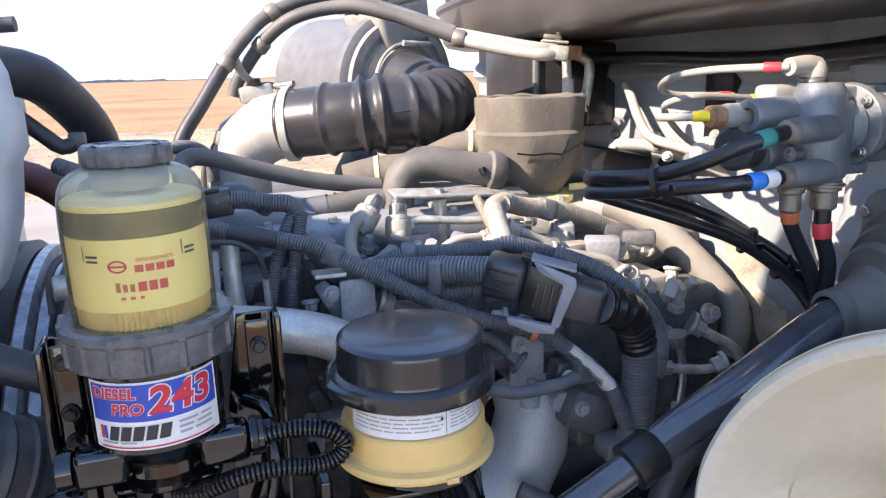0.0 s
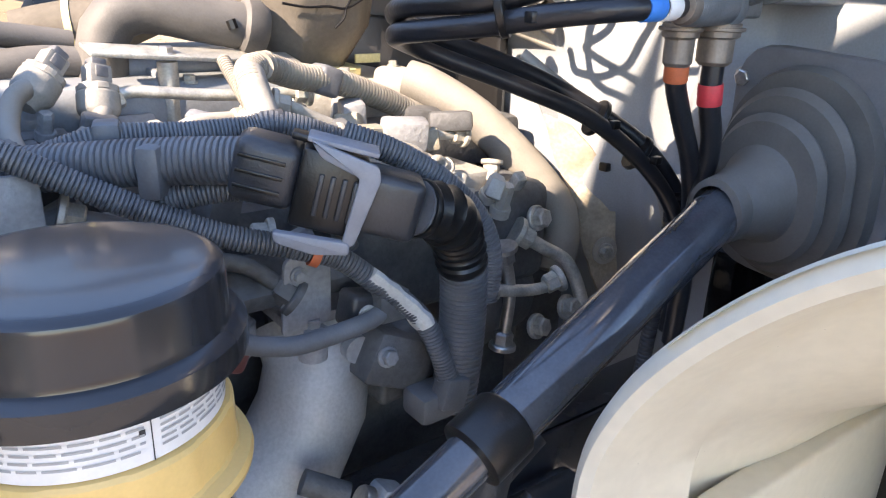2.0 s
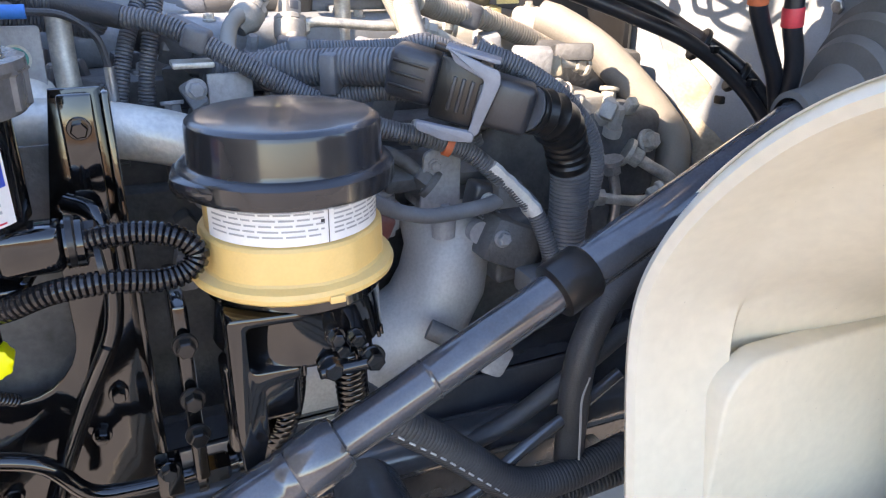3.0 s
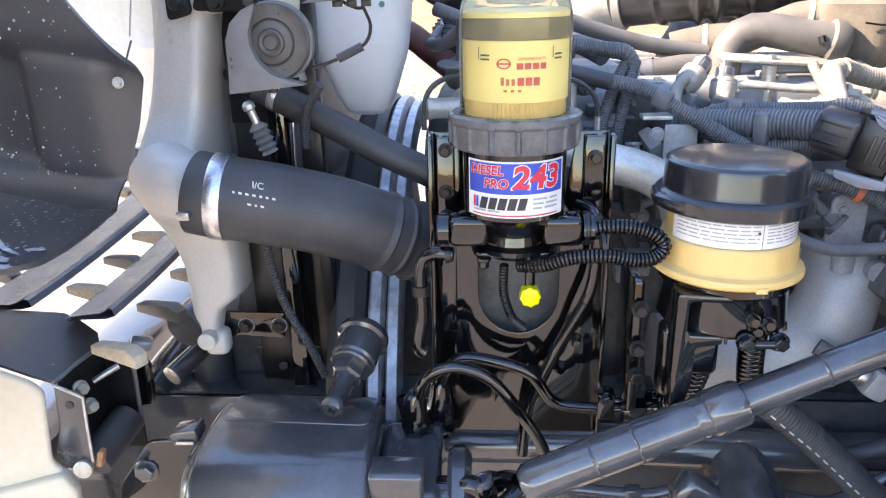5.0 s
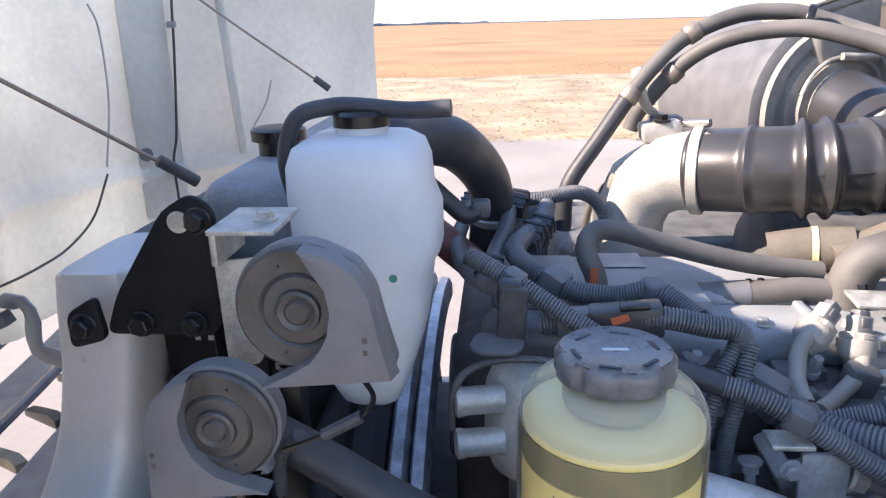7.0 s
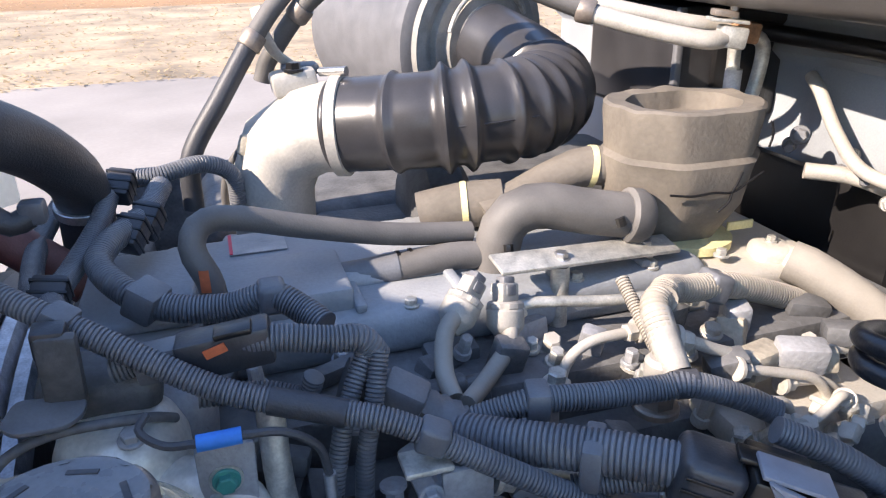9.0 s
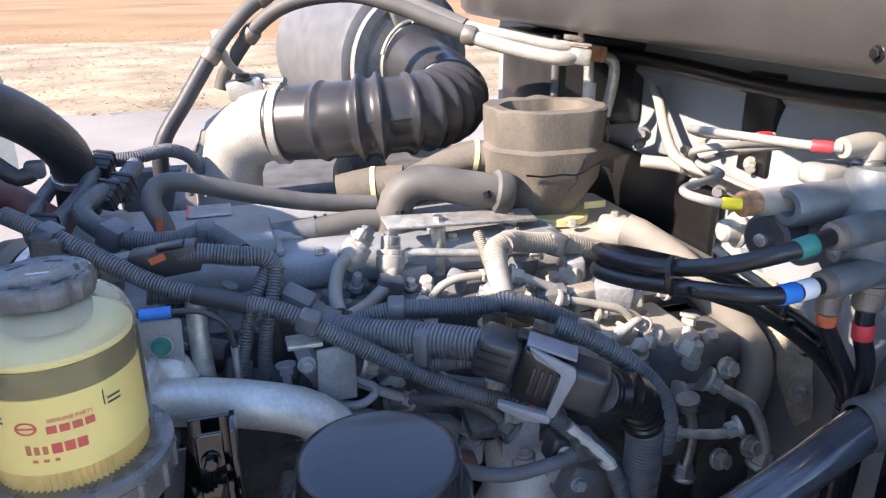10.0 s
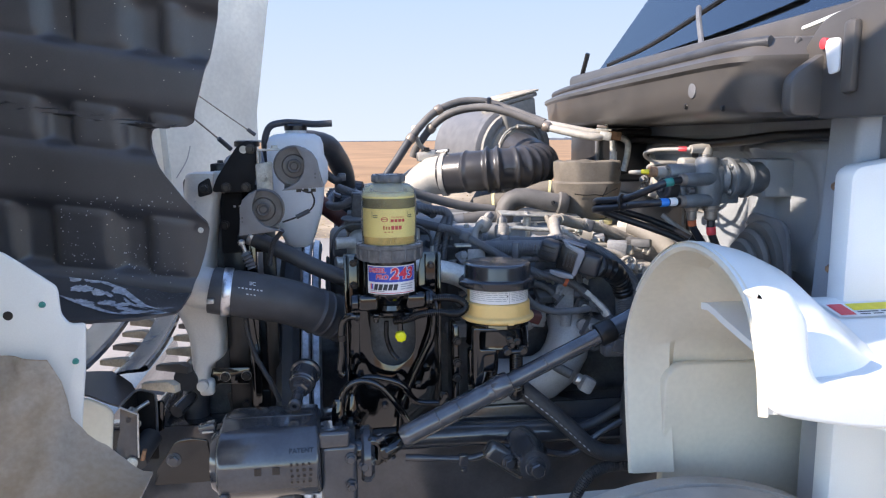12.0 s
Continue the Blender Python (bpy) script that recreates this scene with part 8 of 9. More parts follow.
part("neck", T([(0.11, 0.98, 1.36), (0.145, 0.955, 1.372), (0.165, 0.94, 1.37), (0.18, 0.93, 1.345)], lambda u: 0.028 - 0.004 * u, n=24), housing_alu, th)
part("gasket", T([(0.130, 0.995, 1.418), (0.116, 0.982, 1.431), (0.090, 0.968, 1.442), (0.056, 0.962, 1.446), (0.030, 0.958, 1.442), (0.010, 0.955, 1.430), (0.000, 0.953, 1.408), (-0.002, 0.952, 1.370)], 0.005, n=14, squash=0.8), engine_dark, th, "dark flange edge")
part("shoulder", box((0.095, 0.06, 0.045), Matrix.Translation((0.075, 1.03, 1.440)) @ pose(0, 0, 0, 6, 4, 0), 0.016, 4), engine_dark, th)
part("bracket_plate", prism(rounded([(-0.034, -0.004), (-0.022, -0.014), (0.012, -0.010), (0.024, 0.004), (0.022, 0.022), (-0.026, 0.022)], 0.008), 0.006, Matrix.Translation((0.050, 0.962, 1.455)) @ pose(0, 0, 0, 12, 6, 0), 0.0025), loom_plastic, th, "dark cast loom bracket")
part("bracket_post", box((0.030, 0.012, 0.066), Matrix.Translation((0.061, 0.978, 1.488)) @ pose(0, 0, 0, 8, 4, 0), 0.005), engine_dark, th)
part("bracket_clip", box((0.024, 0.020, 0.026), Matrix.Translation((0.058, 0.982, 1.512)) @ pose(0, 0, 0, 8, 4, 0), 0.004), black_plastic, th)
for z in (1.400, 1.350):
    part("stub", L([(0.015, 0), (0.015, 0.042), (0.0162, 0.044), (0.0162, 0.050), (0.012, 0.052)], (0.052, 0.965, z), (-1, -0.2, 0), 24), housing_alu, th)
bolt(th, (0.10, 0.965, 1.425), (0, -0.2, 1), 0.008, 0.01, mat=engine_grey)
ad = thing("accessory_drive", "dark drive housing and pulleys at the engine front", "engine parts", (0.0, 1.3, 1.1))
part("housing", box((0.09, 0.46, 0.30), (0.03, 1.40, 1.22), 0.03, 4), engine_dark, ad)
part("lower_case", box((0.20, 0.50, 0.55), (-0.01, 1.42, 0.78), 0.03, 3), engine_dark, ad)
part("pulley", L([(0.02, 0), (0.09, 0.004), (0.095, 0.008), (0.085, 0.016), (0.095, 0.024), (0.09, 0.03)], (-0.03, 1.30, 1.22), (1, 0, 0), 36), engine_grey, ad)
red = thing("red_pipe", "dull dark red painted pipe behind the looms", "pipe", (-0.04, 1.3, 1.46))
part("pipe", T([(-0.12, 1.33, 1.505), (-0.06, 1.31, 1.488), (-0.015, 1.30, 1.455), (0.03, 1.29, 1.42)], 0.024, n=20), red_oxide, red)
ot = thing("overflow_hose", "thin black overflow hose behind the coolant bottle", "hose", (-0.02, 1.15, 1.57))
part("hose", T([(-0.09, 1.14, 1.63), (-0.046, 1.15, 1.595), (-0.016, 1.15, 1.567), (0.006, 1.15, 1.548), (0.022, 1.155, 1.552)], 0.011, n=14), rubber, ot)
part("clip", box((0.022, 0.02, 0.022), (0.026, 1.155, 1.556), 0.004), loom_plastic, ot)
egr = thing("coolant_crossover", "dull bare metal coolant pipe behind the filters", "pipe", (0.25, 0.88, 1.33))
part("pipe", T([(0.12, 0.915, 1.335), (0.162, 0.905, 1.342), (0.203, 0.896, 1.341), (0.256, 0.885, 1.334), (0.311, 0.877, 1.318), (0.345, 0.87, 1.29), (0.36, 0.868, 1.24)], 0.027, n=28), housing_alu, egr)
part("flange", prism(rounded([(-0.045, -0.036), (0.045, -0.030), (0.045, 0.030), (-0.045, 0.036)], 0.012), 0.010, along((0.150, 0.906, 1.341), (1, -0.2, 0.05)), 0.003), housing_alu, egr)
bolt(egr, (0.142, 0.868, 1.352), (-1, 0, 0), 0.007, 0.009, mat=engine_grey)
mani = thing("intake_manifold", "large dull cast aluminium intake elbow low on the engine", "manifold", (0.55, 0.9, 1.05))
part("elbow", T([(0.600, 0.925, 1.195), (0.601, 0.908, 1.180), (0.598, 0.897, 1.15), (0.578, 0.89, 1.09), (0.53, 0.89, 1.045), (0.45, 0.895, 1.03), (0.34, 0.90, 1.03)], lambda u: 0.054 + 0.012 * u, n=36), cast_alu, mani)
for p in ((0.575, 0.86, 1.205), (0.635, 0.855, 1.195), (0.52, 0.90, 1.21)):
    part("lug", L([(0.014, 0), (0.015, 0.02), (0.015, 0.030)], (p[0], p[1], p[2] - 0.02), (0, 0, 1), 20), engine_grey, mani)
    bolt(mani, (p[0], p[1], p[2] + 0.010), (0, 0, 1), 0.009, 0.012, mat=engine_grey)
part("plate", box((0.13, 0.06, 0.02), Matrix.Translation((0.57, 0.89, 1.262)) @ pose(0, 0, 0, 20, 0, 0), 0.005), engine_dark, mani)
bh = thing("breather_tube", "grey rubber vacuum tube above the manifold", "tube", (0.5, 0.8, 1.25))
part("tube", T([(0.44, 0.78, 1.30), (0.46, 0.79, 1.27), (0.485, 0.80, 1.252), (0.508, 0.80, 1.243), (0.538, 0.80, 1.237), (0.60, 0.805, 1.238), (0.63, 0.815, 1.242)], 0.0085, n=14), horn_grey, bh)
part("elbow_block", box((0.035, 0.035, 0.03), (0.632, 0.82, 1.245), 0.005), engine_dark, bh)
sol = thing("solenoid_block", "dark solenoid block beside the loom end", "solenoid", (0.66, 0.82, 1.18))
part("body", box((0.075, 0.05, 0.055), Matrix.Translation((0.650, 0.84, 1.175)) @ pose(0, 0, 0, 0, 25, 0), 0.006), engine_dark, sol)
part("foot", box((0.05, 0.04, 0.03), (0.675, 0.80, 1.135), 0.006), horn_grey, sol)
bolt(sol, (0.63, 0.815, 1.19), (0, -1, 0.2), 0.008, 0.01, mat=engine_grey)
gb = thing("sensor_bracket", "zinc bracket with green-painted bolt and blue splice", "bracket", (0.17, 0.93, 1.40))
part("plate", prism(rounded([(-0.022, 0.026), (0.022, 0.026), (0.020, -0.03), (0.008, -0.05), (-0.012, -0.046), (-0.022, -0.01)], 0.005), 0.005, Matrix.Translation((0.168, 0.930, 1.405)) @ facing(0), 0.0015), engine_grey, gb)
part("washer", L([(0.013, 0), (0.013, 0.002)], (0.166, 0.9255, 1.402), (0, -1, 0), 22), zinc, gb)
bolt(gb, (0.166, 0.9235, 1.402), (0, -1, 0), 0.008, 0.009, mat=tag_green)
part("splice", T([(0.150, 0.918, 1.444), (0.182, 0.918, 1.444)], 0.0065, n=14, smooth=False), tag_blue, gb, "blue crimp splice")
part("wire", T([(0.118, 0.94, 1.462), (0.112, 0.93, 1.455), (0.128, 0.92, 1.446), (0.150, 0.918, 1.444)], 0.0032, n=8), rubber, gb)
part("wire", T([(0.182, 0.918, 1.444), (0.212, 0.917, 1.440), (0.236, 0.918, 1.420), (0.243, 0.918, 1.39)], 0.0035, n=8), rubber, gb)
part("probe", L([(0.005, 0), (0.005, 0.045), (0.010, 0.05), (0.010, 0.06), (0.014, 0.062), (0.014, 0.072)], (0.243, 0.918, 1.392), (0, 0, -1), 14), steel, gb)
dp = thing("dipstick_tube", "bare steel tube standing beside the engine", "tube", (0.19, 0.94, 1.3))
part("tube", T([(0.205, 0.96, 1.44), (0.205, 0.945, 1.38), (0.21, 0.94, 1.30), (0.212, 0.935, 1.18)], 0.0115, n=16), zinc, dp)
part("collar", L([(0.014, 0), (0.014, 0.02)], (0.21, 0.94, 1.31), (0, 0, 1), 18), zinc, dp)
br = thing("engine_bracket", "grey bent steel bracket under the loom", "bracket", (0.34, 0.92, 1.35))
part("plate", box((0.045, 0.006, 0.07), (0.352, 0.90, 1.348), 0.002), engine_grey, br)
part("tab", box((0.04, 0.03, 0.006), (0.318, 0.905, 1.393), 0.002), zinc, br)
bolt(br, (0.318, 0.893, 1.37), (0, -1, 0), 0.008, 0.01, mat=engine_grey)

# fuel pipes and unions in the sunlit back half
PIPES = [
    (0.0065, pipe_dusty, [(0.60, 0.985, 1.408), (0.619, 0.98, 1.403), (0.654, 0.98, 1.386), (0.702, 0.98, 1.369), (0.770, 0.98, 1.362), (0.846, 0.98, 1.353)]),
    (0.006, pipe_dusty, [(0.868, 0.95, 1.326), (0.858, 0.94, 1.285), (0.862, 0.932, 1.262), (0.885, 0.925, 1.247), (0.878, 0.915, 1.229), (0.822, 0.90, 1.238)]),
    (0.0085, zinc, [(0.866, 0.90, 1.25), (0.899, 0.883, 1.228), (0.930, 0.867, 1.205), (0.945, 0.85, 1.152), (0.94, 0.85, 1.12)]),
    (0.007, zinc, [(0.775, 0.85, 1.211), (0.851, 0.84, 1.199), (0.88, 0.832, 1.21)]),
    (0.007, steel, [(0.803, 0.85, 1.258), (0.818, 0.85, 1.20), (0.812, 0.85, 1.13)]),
    (0.0065, zinc, [(0.470, 1.10, 1.398), (0.497, 1.10, 1.409), (0.584, 1.09, 1.402), (0.658, 1.08, 1.402), (0.69, 1.075, 1.40)]),
    (0.006, pipe_dusty, [(0.50, 1.03, 1.335), (0.51, 1.035, 1.368), (0.54, 1.04, 1.385), (0.60, 1.045, 1.385)]),
    (0.0055, pipe_dusty, [(0.66, 0.93, 1.355), (0.70, 0.93, 1.345), (0.715, 0.93, 1.32), (0.735, 0.925, 1.315), (0.75, 0.93, 1.335)]),
    (0.0055, pipe_dusty, [(0.68, 0.92, 1.335), (0.72, 0.915, 1.325), (0.76, 0.92, 1.345), (0.78, 0.93, 1.33)]),
    (0.0055, pipe_dusty, [(0.72, 0.96, 1.345), (0.77, 0.955, 1.34), (0.80, 0.95, 1.315), (0.815, 0.945, 1.29)]),
    (0.0055, pipe_dusty, [(0.66, 0.96, 1.375), (0.72, 0.955, 1.36), (0.76, 0.95, 1.345), (0.79, 0.945, 1.30)]),
    (0.0055, zinc, [(0.36, 1.0, 1.345), (0.40, 0.985, 1.352), (0.43, 0.97, 1.345), (0.45, 0.955, 1.32)]),
    (0.0055, zinc, [(0.40, 0.95, 1.325), (0.45, 0.925, 1.33), (0.48, 0.91, 1.32), (0.50, 0.905, 1.29)]),
    (0.0055, engine_grey, [(0.33, 0.94, 1.325), (0.37, 0.925, 1.325), (0.40, 0.915, 1.31), (0.38, 0.91, 1.295), (0.34, 0.915, 1.30)]),
    (0.008, engine_dark, [(0.42, 0.935, 1.28), (0.47, 0.90, 1.29), (0.52, 0.88, 1.285), (0.56, 0.86, 1.25)]),
    (0.007, engine_grey, [(0.30, 0.95, 1.25), (0.36, 0.94, 1.27), (0.42, 0.93, 1.25), (0.46, 0.93, 1.20)]),
]
for r, m_, pts in PIPES:
    p_ = thing("fuel_pipe", "bent metal fuel pipe with union nut on the engine", "pipe", pts[0], group="engine fuel pipes")
    part("pipe", T(pts, r, n=12), m_, p_)
    part("union_nut", hexa(r * 1.7, r * 3, pts[0], Vector(pts[1]) - Vector(pts[0])), m_, p_, angle=25)
    part("union_nut", hexa(r * 1.7, r * 3, pts[-1], Vector(pts[-2]) - Vector(pts[-1])), m_, p_, angle=25)
for nm, lab_, m_, r, pts in (
        ("fuel_pipe", "bent metal fuel pipe with union nut on the engine", engine_grey, 0.0062, [(0.347, 0.93, 1.349), (0.352, 0.93, 1.33), (0.381, 0.925, 1.317), (0.417, 0.92, 1.297), (0.448, 0.92, 1.281)]),
        ("fuel_pipe", "bent metal fuel pipe with union nut on the engine", engine_grey, 0.0062, [(0.461, 0.92, 1.323), (0.50, 0.91, 1.298), (0.518, 0.905, 1.263), (0.516, 0.905, 1.232)]),
        ("fuel_pipe", "bent metal fuel pipe with union nut on the engine", engine_grey, 0.0055, [(0.297, 0.935, 1.352), (0.298, 0.93, 1.325), (0.305, 0.93, 1.302)]),
        ("vacuum_hose", "smooth grey rubber hose under the main loom", horn_grey, 0.008, [(0.387, 0.93, 1.34), (0.448, 0.92, 1.32), (0.513, 0.90, 1.306), (0.554, 0.89, 1.303)])):
    p_ = thing(nm, lab_, "pipe" if nm == "fuel_pipe" else "hose", pts[0], group="engine fuel pipes" if nm == "fuel_pipe" else "")
    part("pipe" if nm == "fuel_pipe" else "hose", T(pts, r, n=12), m_, p_)
    for a0, a1 in ((pts[0], pts[1]), (pts[-1], pts[-2])):
        part("union_nut" if nm == "fuel_pipe" else "clamp", hexa(r * 1.6, r * 2.6, a0, Vector(a1) - Vector(a0)), m_ if nm == "fuel_pipe" else zinc, p_, angle=25)
side_br = thing("side_bracket", "dusty grey bracket plate with plug on the engine side", "bracket", (0.57, 0.86, 1.21))
part("plate", prism(rounded([(0.543, 1.216), (0.560, 1.211), (0.594, 1.224), (0.594, 1.286), (0.575, 1.298), (0.548, 1.290)], 0.008), 0.006, facing(0.862), 0.0015), engine_grey, side_br)
part("arm", box((0.10, 0.06, 0.012), (0.60, 0.893, 1.222), 0.003), engine_grey, side_br)
part("plug_block", box((0.034, 0.03, 0.036), Matrix.Translation((0.608, 0.83, 1.24)) @ pose(0, 0, 0, 0, 12, 0), 0.006, 3), black_plastic, side_br)
bolt(side_br, (0.608, 0.816, 1.24), r=0.007, h=0.008, mat=zinc)
bolt(side_br, (0.560, 0.855, 1.275), r=0.006, h=0.007, mat=engine_grey)
part("lug", L([(0.006, 0), (0.014, 0), (0.014, 0.012), (0.006, 0.012)], (0.614, 0.852, 1.19), (0, -1, 0), 24), engine_grey, side_br)
part("red_block", box((0.03, 0.03, 0.03), Matrix.Translation((0.497, 0.870, 1.209)) @ pose(0, 0, 0, 10, 20, 0), 0.006, 3), red_oxide, side_br)
part("cast_foot", prism(rounded([(0.636, 1.117), (0.716, 1.130), (0.712, 1.190), (0.680, 1.207), (0.640, 1.196)], 0.012), 0.05, facing(0.885), 0.006, 3), engine_dark, side_br)
pump = thing("injection_pump", "dusty fuel injection pump with pale unions", "pump", (0.78, 0.97, 1.2))
part("casting", box((0.28, 0.14, 0.13), (0.80, 0.98, 1.235), 0.02, 3), engine_dark, pump)
part("top", box((0.20, 0.09, 0.035), (0.75, 0.97, 1.305), 0.008), dusty_alu, pump)
rnd = random.Random(23)
for k in range(22):
    x, y = 0.64 + 0.022 * k * 0.5 + rnd.uniform(-0.01, 0.01), 0.92 + rnd.uniform(-0.02, 0.07)
    h0 = rnd.uniform(0.02, 0.045)
    part("delivery_union", hexa(rnd.uniform(0.008, 0.012), h0, (x, y, 1.292 + rnd.uniform(-0.02, 0.02)), (rnd.uniform(-0.5, 0.5), rnd.uniform(-0.7, 0.1), 1)), rnd.choice((pipe_dusty, zinc, dusty_alu)), pump, angle=25)
for k in range(10):
    part("clamp_block", box((rnd.uniform(0.015, 0.03), rnd.uniform(0.012, 0.02), rnd.uniform(0.012, 0.025)), Matrix.Translation((0.65 + 0.025 * k, 0.90 + rnd.uniform(-0.01, 0.04), 1.318 + rnd.uniform(-0.025, 0.015))) @ pose(0, 0, 0, rnd.uniform(-40, 40), rnd.uniform(-40, 40), rnd.uniform(0, 90)), 0.003), rnd.choice((pipe_dusty, dusty_alu, zinc)), pump)
for p in ((0.885, 0.87, 1.13), (0.925, 0.86, 1.15), (0.90, 0.90, 1.26)):
    bolt(pump, p, (0.1, -1, 0.3), 0.012, 0.018, mat=zinc)
part("drive_case", L([(0.05, 0), (0.06, 0.02), (0.06, 0.10), (0.05, 0.12)], (0.93, 0.98, 1.14), (-1, -0.25, 0), 32), engine_dark, pump)
ps = thing("pressure_sensor", "dusty brass pressure sensor under the taped loom", "sensor", (0.57, 0.96, 1.36))
part("hex", hexa(0.017, 0.026, (0.572, 0.962, 1.345), (0, 0, 1)), brass, ps, angle=25)
part("plug", L([(0.016, 0), (0.018, 0.01), (0.018, 0.03), (0.014, 0.035)], (0.573, 0.960, 1.372), n=20), white_tube, ps)

# guard, heat shield and rear panels
gd = thing("heat_guard", "dusty tan triangular guard panel beside the hoses", "guard", (1.0, 0.93, 1.2))
bm = bmesh.new()
fan_ = [bm.verts.new(q) for q in ((1.001, 1.0, 1.365), (1.019, 0.965, 1.354), (1.058, 0.935, 1.306), (1.070, 0.928, 1.285), (1.082, 0.922, 1.228), (1.106, 0.928, 1.116), (1.078, 0.936, 1.104), (1.055, 0.95, 1.168), (1.050, 0.965, 1.226), (1.030, 0.985, 1.281))]
bm.faces.new(fan_)
bm.normal_update()
bmesh.ops.triangulate(bm, faces=bm.faces[:])
bmesh.ops.subdivide_edges(bm, edges=bm.edges[:], cuts=3, use_grid_fill=True)
for v in bm.verts:
    v.co.y += 0.006 * noise.noise(v.co * 30)
bm.normal_update()
bmesh.ops.solidify(bm, geom=bm.faces[:], thickness=0.005)
part("panel", bm, tan_dirt, gd)
part("washer", L([(0.020, 0), (0.020, 0.002)], (1.066, 0.923, 1.178), (-0.3, -1, 0.1), 24), pipe_dusty, gd)
bolt(gd, (1.065, 0.920, 1.178), (-0.3, -1, 0.1), 0.009, 0.010, mat=zinc)
part("clip", box((0.016, 0.014, 0.012), (1.056, 0.928, 1.300), 0.002), satin_black, gd)
fl = thing("splash_panel", "pale grey painted splash panel behind the engine", "panel", (1.05, 0.88, 1.1))
bm = bmesh.new()
bm.faces.new([bm.verts.new(q) for q in ((0.991, 1.013, 1.392), (1.116, 0.994, 1.36), (1.177, 0.974, 1.299), (1.229, 0.921, 1.146), (1.241, 0.897, 1.036), (1.177, 0.933, 1.079), (1.114, 0.959, 1.122), (1.08, 0.976, 1.195))])
bm.normal_update()
bmesh.ops.solidify(bm, geom=bm.faces[:], thickness=0.004)
part("panel", bm, fire_paint, fl)
bolt(fl, (1.153, 0.974, 1.244), (-0.4, -0.9, 0.1), 0.007, 0.008, mat=zinc)
bolt(fl, (1.045, 0.825, 1.18), (-0.4, -0.9, 0.1), 0.007, 0.008, mat=zinc)

# ---- air conditioning lines ----
ac = thing("aircon_hose", "dusty grey rubber air conditioning hose with metal ends", "hose", (0.4, 1.45, 1.6), group="aircon hoses")
part("hose", T([(0.150, 1.428, 1.45), (0.157, 1.43, 1.521), (0.205, 1.442, 1.594), (0.245, 1.453, 1.652)], 0.0135, n=18), rubber, ac)
part("hose", T([(0.245, 1.453, 1.652), (0.285, 1.463, 1.701), (0.335, 1.472, 1.745), (0.41, 1.475, 1.775), (0.48, 1.468, 1.778), (0.53, 1.455, 1.765), (0.60, 1.40, 1.735), (0.66, 1.345, 1.705)], 0.0125, n=18), rubber_dusty, ac)
ac2 = thing("aircon_hose", "dusty grey rubber air conditioning hose with metal ends", "hose", (0.3, 1.48, 1.6), group="aircon hoses")
part("hose", T([(0.262, 1.50, 1.60), (0.275, 1.495, 1.632), (0.327, 1.465, 1.702), (0.386, 1.43, 1.742), (0.473, 1.395, 1.755), (0.545, 1.36, 1.738), (0.60, 1.33, 1.715), (0.665, 1.30, 1.688)], 0.0125, n=18), rubber_dusty, ac2)
part("silver_pipe", T([(0.655, 1.305, 1.691), (0.70, 1.27, 1.677), (0.735, 1.245, 1.668), (0.775, 1.225, 1.660), (0.80, 1.225, 1.660)], 0.0115, n=18), pipe_dusty, ac2)
part("silver_pipe", T([(0.66, 1.345, 1.705), (0.72, 1.31, 1.69), (0.79, 1.28, 1.675), (0.85, 1.27, 1.668)], 0.010, n=16), pipe_dusty, ac)
for ob_, a0, d0 in ((ac2, (0.645, 1.312, 1.695), (0.8, -0.55, -0.22)), (ac2, (0.312, 1.473, 1.684), (0.6, -0.35, 0.72)), (ac, (0.245, 1.453, 1.652), (0.6, 0.15, 0.75)), (ac, (0.335, 1.472, 1.745), (0.75, 0.05, 0.5))):
    part("crimp", L([(0.0145, 0), (0.016, 0.003), (0.016, 0.018), (0.0145, 0.022)], a0, d0, 22), brass, ob_)
part("block", box((0.034, 0.028, 0.026), Matrix.Translation((0.812, 1.225, 1.662)) @ pose(0, 0, 0, 0, 8, -20), 0.004), zinc, ac2)
part("clamp_plate", box((0.046, 0.030, 0.004), Matrix.Translation((0.806, 1.228, 1.6815)) @ pose(0, 0, 0, 0, 6, -20), 0.001), zinc, ac2)
part("clamp_plate", box((0.030, 0.020, 0.008), Matrix.Translation((0.802, 1.230, 1.690)) @ pose(0, 0, 0, 0, 6, -20), 0.002), brass, ac2)
bolt(ac2, (0.812, 1.225, 1.684), (0, 0, 1), 0.005, 0.016, mat=zinc)
part("rusty_block", box((0.035, 0.030, 0.026), Matrix.Translation((0.855, 1.255, 1.663)) @ pose(0, 0, 0, 0, 8, -20), 0.004), rust, ac2, "rusted orange fitting block")
part("down_pipe", T([(0.86, 1.262, 1.660), (0.885, 1.268, 1.654), (0.902, 1.27, 1.640), (0.900, 1.27, 1.60), (0.890, 1.27, 1.555)], 0.0095, n=16), zinc, ac2)
part("down_pipe", T([(0.848, 1.26, 1.65), (0.850, 1.26, 1.61), (0.852, 1.26, 1.56)], 0.0085, n=16), zinc, ac2)
part("label_sleeve", L([(0.011, 0), (0.011, 0.03)], (0.852, 1.26, 1.585), n=18), label_grey, ac2)
hb = thing("hose_bracket", "pale bent metal bracket holding both hoses", "bracket", (0.27, 1.48, 1.64))
part("arm", T([(0.262, 1.472, 1.700), (0.268, 1.465, 1.668), (0.282, 1.475, 1.64), (0.302, 1.48, 1.622)], 0.010, n=10, squash=0.45), dusty_alu, hb)
part("foot", box((0.05, 0.035, 0.014), (0.312, 1.475, 1.618), 0.004), horn_grey, hb)
tie = thing("cable_tie", "black cable tie round both hoses", "cable tie", (0.49, 1.43, 1.765))
